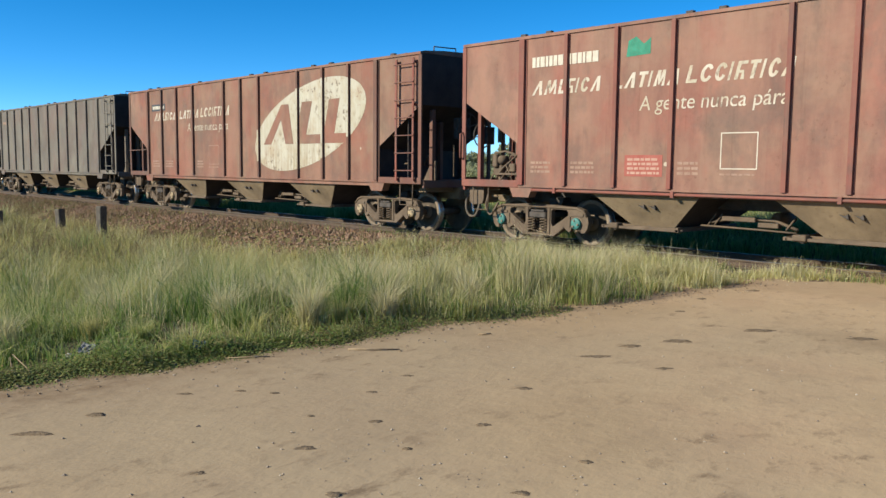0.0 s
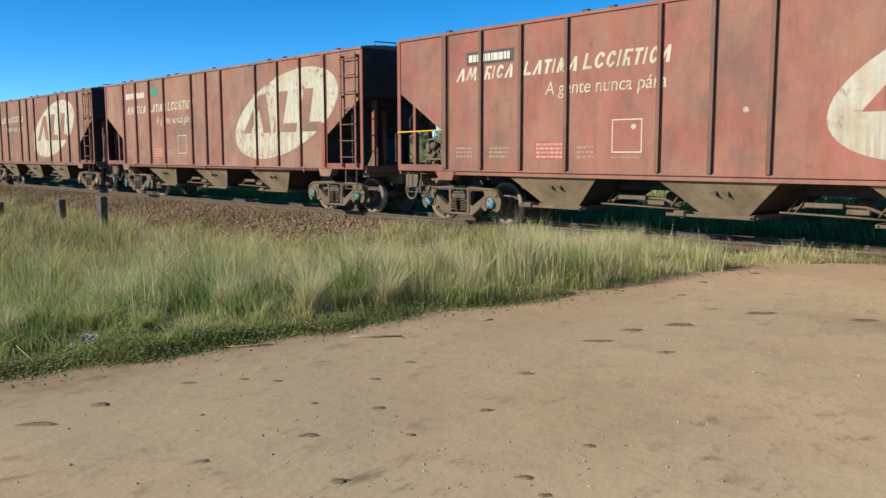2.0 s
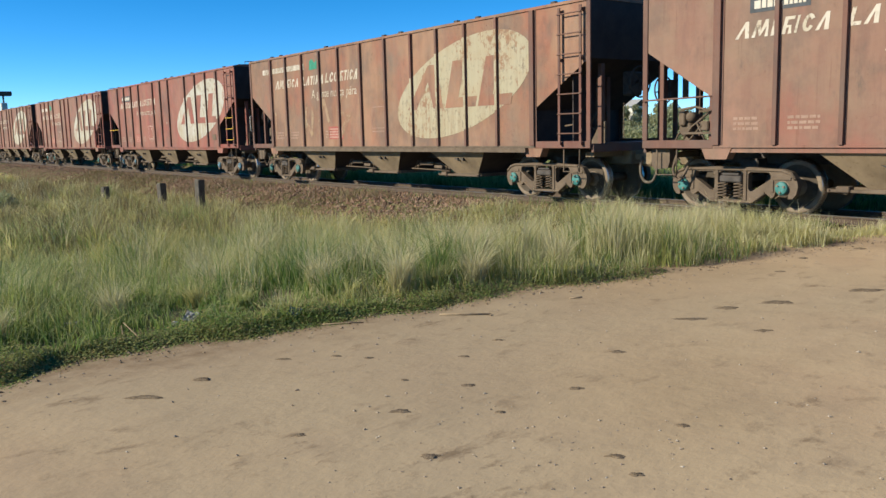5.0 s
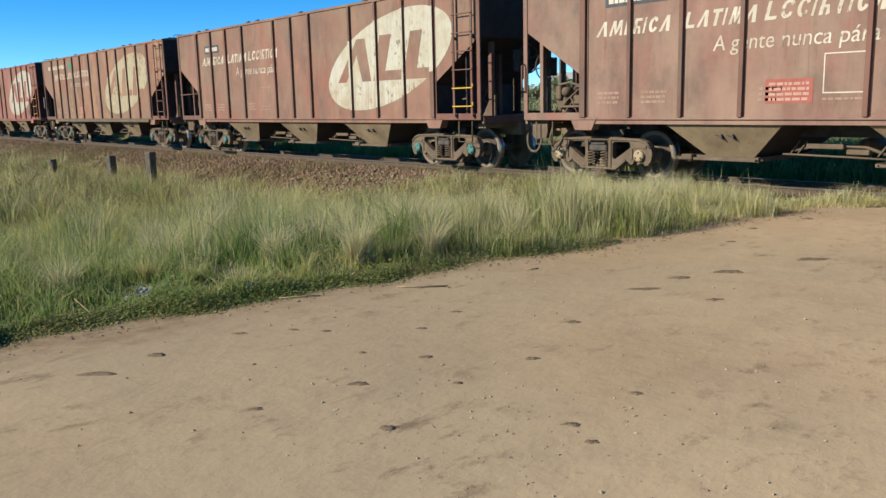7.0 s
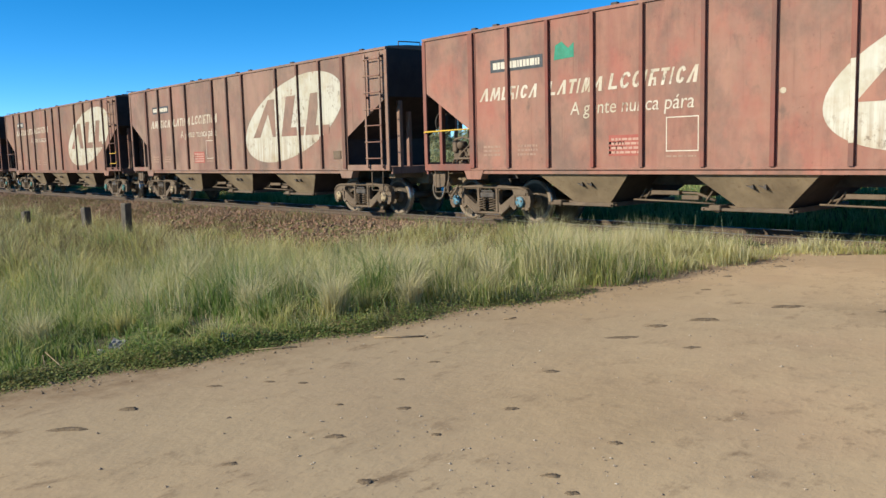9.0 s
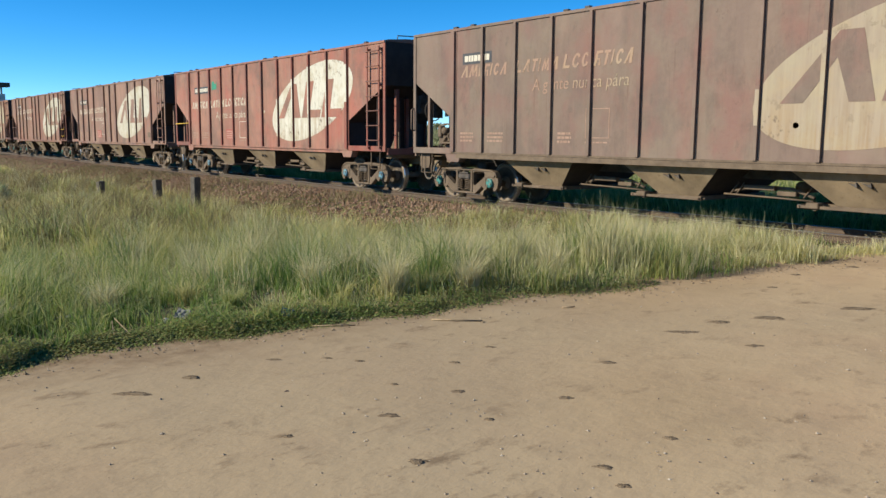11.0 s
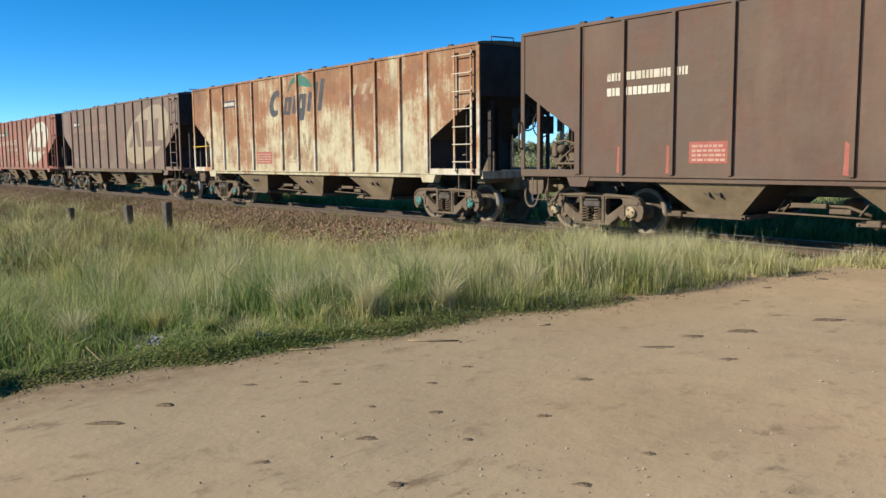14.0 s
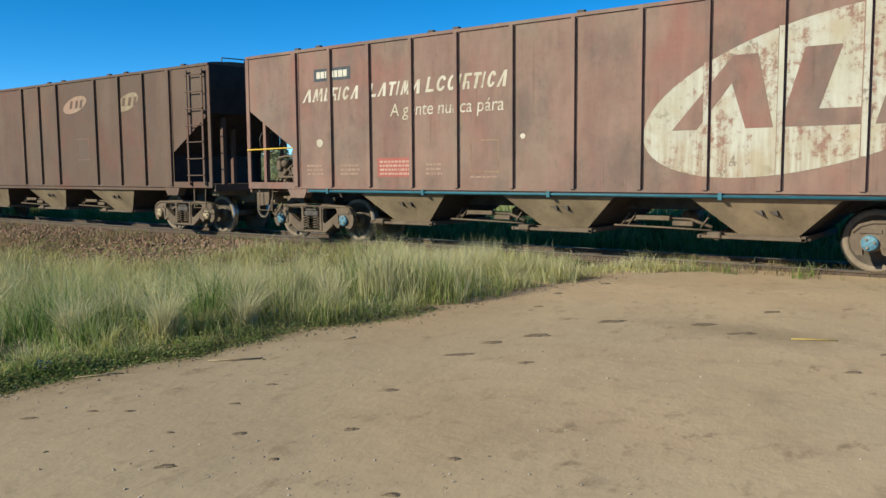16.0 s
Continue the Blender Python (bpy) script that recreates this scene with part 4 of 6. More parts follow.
def corner_mesh(end, side):
    """Corner post: an angle that runs down past the cut-away end."""
    bm = bmesh.new()
    xa, xb = (-0.005, 0.105) if end == 0 else (LEN - 0.105, LEN + 0.005)
    a, b = sorted((side * (HALF + 0.018), side * (HALF - 0.022)))
    box(bm, xa, xb, a, b, SILL + 0.10, TOP - 0.09, 0.004)
    return mesh_from(bm, "corner_post", [CAST])


def hatch_mesh(cx, w=0.42):
    bm = bmesh.new()
    return mesh_from(box(bm, cx - w, cx + w, -0.45, 0.45, TOP + 0.03, TOP + 0.13, 0.02), "roof_hatch", [GREASE])


def hatch_bar_mesh(cx):
    bm = bmesh.new()
    return mesh_from(box(bm, cx - 0.05, cx + 0.05, -0.55, 0.55, TOP + 0.128, TOP + 0.16), "hatch_bar", [CAST])


def bracket_mesh(cx):
    """Small bracket at the roof's edge."""
    bm = bmesh.new()
    return mesh_from(box(bm, cx - 0.07, cx + 0.07, -1.36, -1.27, TOP - 0.03, TOP + 0.03, 0.008), "roof_bracket", [GREASE])


def brake_gear_meshes():
    """Brake cylinder, reservoir, valve and the hand wheel on the end platform."""
    out = []
    bm = bmesh.new()
    lathe(bm, [(0.02, -0.5), (0.17, -0.46), (0.19, -0.4), (0.19, 0.4), (0.17, 0.46), (0.02, 0.5)], sides=18, centre=(1.05, 0.35, SILL + 0.25))
    out.append(("air_reservoir", mesh_from(bm, "air_reservoir", [CAST])))
    bm = bmesh.new()
    lathe(bm, [(0.11, -0.2), (0.14, -0.18), (0.14, 0.1), (0.05, 0.14), (0.05, 0.3)], sides=16, centre=(0.62, -0.75, SILL + 0.3))
    box(bm, 0.5, 0.76, -0.8, -0.55, SILL + 0.04, SILL + 0.16, 0.01)
    tube(bm, [(0.62, -0.6, SILL + 0.42), (0.7, -0.6, SILL + 0.62), (0.95, -0.5, SILL + 0.62), (1.05, -0.4, SILL + 0.4)], 0.022, 6)
    tube(bm, [(0.5, -0.75, SILL + 0.3), (0.36, -0.8, SILL + 0.2), (0.36, -0.9, SILL + 0.05)], 0.018, 6)
    out.append(("brake_valve", mesh_from(bm, "brake_valve", [CAST])))
    bm = bmesh.new()
    ring = [(-0.06, -0.72 + 0.27 * math.cos(a), 2.22 + 0.27 * math.sin(a)) for a in (k * math.pi / 10 for k in range(21))]
    tube(bm, ring, 0.016, 6)
    for k in range(3):
        a = k * math.pi / 3 + 0.2
        tube(bm, [(-0.06, -0.72 - 0.27 * math.cos(a), 2.22 - 0.27 * math.sin(a)), (-0.06, -0.72 + 0.27 * math.cos(a), 2.22 + 0.27 * math.sin(a))], 0.011, 5)
    tube(bm, [(-0.08, -0.72, 2.22), (0.09, -0.72, 2.22)], 0.03, 8)
    box(bm, 0.06, 0.2, -0.84, -0.6, 2.02, 2.4, 0.01)
    out.append(("brake_wheel", mesh_from(bm, "brake_wheel", [GREASE])))
    return out


def bolster_end_mesh(x, side):
    """Tapered end of the body bolster under the side sill."""
    bm = bmesh.new()
    a, b = sorted((side * (HALF + 0.008), side * (HALF - 0.2)))
    prism(bm, [(x - 0.32, 1.123), (x + 0.30, 1.123), (x + 0.20, 0.92), (x - 0.22, 0.92)], a, b)
    return mesh_from(bm, "bolster_end", [CAST])


def striker_mesh(end):
    """Cast bracket under the platform's corner."""
    bm = bmesh.new()
    s, xe = (1, 0.0) if end == 0 else (-1, LEN)
    a, b = sorted((xe + s * 0.10, xe + s * 0.52))
    prism(bm, [(a, 0.78), (a + 0.08, 0.71), (b - 0.04, 0.74), (b, 0.86), (b, 1.09), (a, 1.09)], -1.26, -1.12)
    return mesh_from(bm, "striker_bracket", [CAST])


def uncoupling_rod_mesh(end):
    """Bent rod from the platform's corner down to the coupler."""
    bm = bmesh.new()
    s, xe = (-1, 0.0) if end == 0 else (1, LEN)
    tube(bm, curve_points([(xe - s * 0.7, -1.28, 0.98), (xe - s * 0.62, -1.28, 0.70), (xe - s * 0.72, -1.26, 0.52), (xe - s * 0.82, -1.24, 0.62), (xe - s * 0.9, -1.2, 0.78)]), 0.026, 6)
    tube(bm, [(xe - s * 0.1, -1.3, 1.05), (xe + s * 0.12, -0.9, 0.98), (xe + s * 0.3, -0.15, 0.98)], 0.016, 6)
    return mesh_from(bm, "uncoupling_rod", [CAST])


def tail_gear_meshes():
    """Hand brake box with its wheel and chain, tank, levers and plates on the rear platform."""
    out = []
    bm = bmesh.new()
    box(bm, LEN - 0.16, LEN + 0.03, -0.26, 0.18, 2.18, 2.68, 0.03)
    out.append(("brake_box", mesh_from(bm, "brake_box", [GREASE])))
    bm = bmesh.new()
    # bulkhead sheet and post, near-black to paint in the end's dark interior
    box(bm, LEN - 0.60, LEN - 0.57, -1.30, -0.34, SILL + 0.04, 2.62)
    box(bm, LEN - 0.64, LEN - 0.53, -0.38, -0.30, SILL + 0.04, 2.66)
    out.append(("end_bulkhead", mesh_from(bm, "end_bulkhead", [GRIME_SHADE])))
    bm = bmesh.new()
    cy, cz, x = -0.02, 2.46, LEN + 0.13
    tube(bm, [(x, cy + 0.32 * math.cos(a), cz + 0.32 * math.sin(a)) for a in (k * math.pi / 10 for k in range(21))], 0.018, 6)
    for k in range(3):
        a = k * math.pi / 3 + 0.3
        tube(bm, [(x, cy - 0.32 * math.cos(a), cz - 0.32 * math.sin(a)), (x, cy + 0.32 * math.cos(a), cz + 0.32 * math.sin(a))], 0.012, 5)
    tube(bm, [(LEN + 0.02, cy, cz), (x + 0.02, cy, cz)], 0.035, 8)
    out.append(("brake_wheel", mesh_from(bm, "brake_wheel", [GREASE])))
    bm = bmesh.new()
    for k in range(12):
        z = 2.0 - 0.062 * k
        tube(bm, [(LEN - 0.08, -0.3, z + 0.03), (LEN - 0.08 + (0.02 if k % 2 else 0), -0.3 + (0 if k % 2 else 0.02), z), (LEN - 0.08, -0.3, z - 0.03)], 0.012, 5)
    out.append(("brake_chain", mesh_from(bm, "brake_chain", [CAST])))
    bm = bmesh.new()
    lathe(bm, [(0.02, -0.42), (0.13, -0.38), (0.145, -0.3), (0.145, 0.3), (0.13, 0.38), (0.02, 0.42)], sides=16, centre=(LEN - 0.75, -0.55, SILL + 0.22))
    out.append(("air_tank", mesh_from(bm, "air_tank", [CAST])))
    bm = bmesh.new()
    prism(bm, [(LEN - 0.42, SILL + 0.04), (LEN - 0.02, SILL + 0.04), (LEN - 0.02, SILL + 0.5), (LEN - 0.18, SILL + 0.42)], -0.95, -0.90)
    out.append(("gusset_plate", mesh_from(bm, "gusset_plate", [CAST])))
    bm = bmesh.new()
    prism(bm, [(LEN - 0.50, SILL + 0.35), (LEN - 0.36, SILL + 0.35), (LEN - 0.36, SILL + 1.35), (LEN - 0.44, SILL + 1.42), (LEN - 0.48, SILL + 1.35)], -0.72, -0.68)
    out.append(("brake_strut", mesh_from(bm, "brake_strut", [CAST])))
    bm = bmesh.new()
    tube(bm, [(LEN - 1.3, -0.8, SILL + 0.42), (LEN - 0.95, -0.82, SILL + 0.45), (LEN - 0.55, -0.8, SILL + 0.40), (LEN - 0.3, -0.7, SILL + 0.2)], 0.02, 6)
    tube(bm, [(LEN - 0.55, -0.8, SILL + 0.40), (LEN - 0.5, -0.75, SILL + 0.62), (LEN - 0.3, -0.7, SILL + 0.66)], 0.018, 6)
    out.append(("brake_pipe", mesh_from(bm, "brake_pipe", [CAST])))
    return out


def valve_gear_meshes():
    """Pipes, levers and a triple valve in front of the slope sheet."""
    out = []
    bm = bmesh.new()
    tube(bm, [(0.55, -0.95, SILL + 0.66), (0.85, -0.95, SILL + 0.70), (1.25, -0.92, SILL + 0.60), (1.3, -0.9, SILL + 0.1)], 0.024, 6)
    tube(bm, [(0.62, -0.98, SILL + 0.12), (0.8, -0.98, SILL + 0.34), (1.2, -0.96, SILL + 0.62)], 0.02, 6)
    out.append(("brake_pipe", mesh_from(bm, "brake_pipe", [CAST])))
    bm = bmesh.new()
    box(bm, 0.52, 0.66, -1.02, -0.86, SILL + 0.36, SILL + 0.64, 0.02)
    box(bm, 0.98, 1.16, -1.0, -0.84, SILL + 0.26, SILL + 0.44, 0.02)
    lathe(bm, [(0.02, -0.12), (0.09, -0.1), (0.09, 0.08), (0.04, 0.12)], sides=12, centre=(0.78, -0.92, SILL + 0.52))
    out.append(("triple_valve", mesh_from(bm, "triple_valve", [CAST])))
    bm = bmesh.new()
    box(bm, 0.6, 1.42, -1.04, -1.0, SILL + 0.20, SILL + 0.24)
    tube(bm, [(0.72, -1.0, SILL + 0.05), (1.02, -1.0, SILL + 0.36)], 0.018, 5)
    tube(bm, [(1.12, -1.0, SILL + 0.05), (0.92, -1.0, SILL + 0.40)], 0.018, 5)
    out.append(("brake_lever", mesh_from(bm, "brake_lever", [CAST])))
    bm = bmesh.new()
    box(bm, 0.30, 0.42, -0.62, -0.57, SILL + 0.9, SILL + 1.45, 0.01)
    out.append(("brake_box", mesh_from(bm, "brake_box", [CAST])))
    return out


def rigging_meshes():
    """Centre sill, and the levers and pipes that hang between the chutes."""
    bm = bmesh.new()
    box(bm, 0.9, LEN - 0.9, -0.22, 0.22, 0.80, 1.14)
    sill = mesh_from(bm, "centre_sill", [GREASE])
    rig = []
    for cx in (6.3, 9.85):
        bm = bmesh.new()
        tube(bm, [(cx - 0.75, -0.75, 0.60), (cx - 0.3, -0.72, 0.70), (cx + 0.4, -0.72, 0.68), (cx + 0.8, -0.75, 0.55)], 0.03, 6)
        rig.append(("brake_pipe", mesh_from(bm, "brake_pipe", [CAST])))
        bm = bmesh.new()
        tube(bm, [(cx - 0.9, -0.8, 0.54), (cx + 0.2, -0.8, 0.52), (cx + 0.8, -0.78, 0.5)], 0.018, 5)
        rig.append(("brake_rod", mesh_from(bm, "brake_rod", [CAST])))
        for a, b, z in ((cx - 0.5, cx + 0.1, 0.64), (cx + 0.15, cx + 0.5, 0.56)):
            bm = bmesh.new()
            box(bm, a, b, -0.82, -0.68, z, z + 0.08, 0.01)
            rig.append(("brake_lever", mesh_from(bm, "brake_lever", [CAST])))
        for dx in (-0.78, -0.66, 0.62):
            bm = bmesh.new()
            tube(bm, [(cx + dx, -0.78, 0.54), (cx + dx + 0.16, -0.78, 0.76)], 0.016, 5)
            rig.append(("hanger", mesh_from(bm, "hanger", [CAST])))
        bm = bmesh.new()
        lathe(bm, [(0.02, -0.3), (0.11, -0.28), (0.11, 0.28), (0.02, 0.3)], sides=12, centre=(cx, 0.5, 0.66))
        rig.append(("brake_cylinder", mesh_from(bm, "brake_cylinder", [CAST])))
    return sill, rig


def sill_mesh(kind, first, last):
    """Long side sill under the body, as a channel or with a pipe along it."""
    bm = bmesh.new()
    for s in (-1, 1):
        a, b = sorted((s * (HALF + 0.03), s * (HALF - 0.06)))
        box(bm, first - 0.06, last + 0.06, a, b, SILL - 0.035, SILL + 0.006)
        if kind == "channel":
            a, b = sorted((s * (HALF + 0.09), s * (HALF - 0.02)))
            box(bm, 1.9, 14.3, a, b, SILL - 0.14, SILL - 0.04)
        else:
            a, b = sorted((s * (HALF - 0.01), s * (HALF - 0.06)))
            box(bm, first - 0.06, last + 0.06, a, b, SILL - 0.12, SILL - 0.035)
    return mesh_from(bm, "side_sill", [CAST])


def pipe_mesh():
    bm = bmesh.new()
    tube(bm, [(2.0, -HALF - 0.02, SILL - 0.085), (14.2, -HALF - 0.02, SILL - 0.085)], 0.026, 8)
    for x in (2.6, 5.2, 8.0, 11.0, 13.6):
        box(bm, x - 0.03, x + 0.03, -HALF - 0.065, -HALF + 0.02, SILL - 0.135, SILL - 0.03)
    return mesh_from(bm, "side_pipe", [CAST])


def handrail_mesh(kind):
    bm = bmesh.new()
    if kind == "bar":
        tube(bm, [(0.05, -HALF - 0.05, 1.98), (0.05, -HALF - 0.06, 2.0), (1.55, -HALF - 0.06, 2.02), (1.58, -HALF - 0.03, 2.02)], 0.016, 6)
    else:
        tube(bm, [(0.03, -HALF - 0.02, 2.25), (0.03, -HALF - 0.1, 2.22), (0.03, -HALF - 0.1, 1.72), (0.03, -HALF - 0.02, 1.69)], 0.02, 6)
    return mesh_from(bm, "handrail", [CAST])


# painted marks: x along the wagon's side, z up from the rail
FACE = -HALF - 0.0045
LOGO_C, LOGO_H, LOGO_T = (11.84, 2.58), (2.62, 1.22), 0.47


def logo_outline(n=72, sx=1.0):
    return [(LOGO_C[0] + LOGO_H[0] * sx * math.cos(u), LOGO_C[1] + LOGO_H[1] * math.sin(u + LOGO_T)) for u in (2 * math.pi * k / n for k in range(n))]


def logo_span(x):
    """Lower and upper edge of the oval at x, or None."""
    c = (x - LOGO_C[0]) / LOGO_H[0]
    if abs(c) >= 0.98:
        return None
    u = math.acos(c)
    return sorted(LOGO_C[1] + LOGO_H[1] * math.sin(s * u + LOGO_T) for s in (-1, 1))


def oval_mesh():
    bm = bmesh.new()
    plate(bm, logo_outline(), FACE)
    return mesh_from(bm, "painted_oval", [WHITE])


def wedge_meshes():
    """The dark slanted blocks inside the oval."""
    out = []
    for pts in ([(9.70, 2.10), (10.64, 3.19), (11.00, 3.19), (11.24, 2.10), (10.84, 2.10), (10.62, 2.78), (10.10, 2.10)],
                [(11.33, 2.10), (11.66, 3.22), (12.15, 3.22), (11.86, 2.34), (12.57, 2.34), (12.51, 2.10)],
                [(12.59, 2.10), (12.92, 3.23), (13.38, 3.23), (13.14, 2.35), (13.82, 2.35), (13.76, 2.10)]):
        bm = bmesh.new()
        plate(bm, pts, FACE - 0.004)
        out.append(mesh_from(bm, "painted_block", [CAST]))
    return out


def slanted_row(wg, material, x, z, h, shapes, gap, slant=0.26):
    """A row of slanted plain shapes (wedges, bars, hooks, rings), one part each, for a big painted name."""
    for kind, w in shapes:
        bm = bmesh.new()
        t = min(0.062, w * 0.6)

        def shape(pts):
            plate(bm, [(x + u + slant * v, z + v) for u, v in pts], FACE)

        if kind == "wedge":
            shape([(0, 0), (w * 0.5, h), (w * 0.5 + t, h), (w, 0), (w - t * 1.2, 0), (w * 0.5 + 0.01, h * 0.68), (t, 0)])
        elif kind == "pair":
            shape([(0, 0), (w * 0.16, h), (w * 0.16 + t, h), (w * 0.5, h * 0.36), (w * 0.84 - t, h), (w * 0.84, h), (w, 0), (w - t, 0), (w * 0.80, h * 0.6), (w * 0.52, 0.02), (w * 0.44, 0.02), (w * 0.24, h * 0.6), (t, 0)])
        elif kind == "ring":
            pts = [(w / 2 + w / 2 * math.cos(q), h / 2 + h / 2 * math.sin(q)) for q in (0.5 + 0.38 * i for i in range(15))]
            shape(pts + [(w / 2 + (w / 2 - t) * math.cos(q), h / 2 + (h / 2 - t * 0.85) * math.sin(q)) for q in (0.5 + 0.38 * i for i in range(14, -1, -1))])
        elif kind == "hook":
            shape([(0, 0), (0, h), (t, h), (t, t * 0.9), (w, t * 0.9), (w, 0)])
        elif kind == "cap":
            shape([(w / 2 - t / 2, 0), (w / 2 - t / 2, h - t * 0.9), (0, h - t * 0.9), (0, h), (w, h), (w, h - t * 0.9), (w / 2 + t / 2, h - t * 0.9), (w / 2 + t / 2, 0)])
        elif kind == "fork":
            shape([(0, 0), (0, h), (w, h), (w, h - t * 0.8), (t, h - t * 0.8), (t, h * 0.5), (w * 0.8, h * 0.5), (w, 0), (w - t, 0), (w * 0.62, h * 0.36), (t, h * 0.36), (t, 0)])
        else:
            shape([(0, 0), (0, h), (t, h), (t, 0)])
        part("painted_mark", bm, material, wg)
        x += w + gap


def bar_rows(bm, x, z, w, h, rows, rng, y=FACE):
    """Rows of short bars for small writing."""
    for r in range(rows):
        zz = z + h * (rows - 1 - r) / rows
        xx = x
        while xx < x + w - 0.03:
            b = min(rng.uniform(0.04, 0.13), x + w - xx)
            plate(bm, [(xx, zz), (xx + b, zz), (xx + b, zz + h / rows * 0.55), (xx, zz + h / rows * 0.55)], y)
            xx += b + 0.022
    return bm


def outline_square(bm, x0, x1, z0, z1, t=0.018):
    for a, b, c, d in ((x0, x1, z0, z0 + t), (x0, x1, z1 - t, z1), (x0, x0 + t, z0 + t, z1 - t), (x1 - t, x1, z0 + t, z1 - t)):
        plate(bm, [(a, c), (b, c), (b, d), (a, d)], FACE)
    return bm


def lettering(text, x, z, size, material, parent, label, width=None):
    """Readable writing, in the built-in font, as a thin mesh on the wagon's side."""
    cu = bpy.data.curves.new("writing", "FONT")
    cu.body, cu.size, cu.shear, cu.extrude = text, size, 0.12, 0.001
    tmp = bpy.data.objects.new("writing", cu)
    scene.collection.objects.link(tmp)
    me = bpy.data.meshes.new_from_object(tmp.evaluated_get(bpy.context.evaluated_depsgraph_get()))
    bpy.data.objects.remove(tmp)
    wide = max(v.co.x for v in me.vertices)
    k = width / wide if width else 1
    me.transform(Matrix.Translation((x, FACE - 0.001, z)) @ Matrix.Rotation(radians(90), 4, "X") @ Matrix.Diagonal((k, 1, 1, 1)))
    bm = bmesh.new()
    bm.from_mesh(me)
    bpy.data.meshes.remove(me)
    groups, seen = [], set()
    for v in bm.verts:
        if v in seen:
            continue
        island, stack = [], [v]
        seen.add(v)
        while stack:
            p = stack.pop()
            island.append(p)
            for e in p.link_edges:
                q = e.other_vert(p)
                if q not in seen:
                    seen.add(q)
                    stack.append(q)
        lo, hi = min(p.co.x for p in island), max(p.co.x for p in island)
        for g in groups:
            if min(hi, g[1]) - max(lo, g[0]) > 0.5 * min(hi - lo, g[1] - g[0]):
                g[0], g[1] = min(lo, g[0]), max(hi, g[1])
                g[2].extend(island)
                break
        else:
            groups.append([lo, hi, island])
    for i, (lo, hi, island) in enumerate(groups):
        inside = set(island)
        copy = bmesh.new()
        at = {p: copy.verts.new(p.co) for p in island}
        for fc in bm.faces:
            if fc.verts[0] in inside:
                copy.faces.new([at[p] for p in fc.verts])
        part("letter", copy, material, parent, label if i == 0 else "")
    bm.free()


SHARED = {}


def cached(key, make):
    if key not in SHARED:
        SHARED[key] = make()
    return SHARED[key]


WAGONS = {}
WHEELS = []


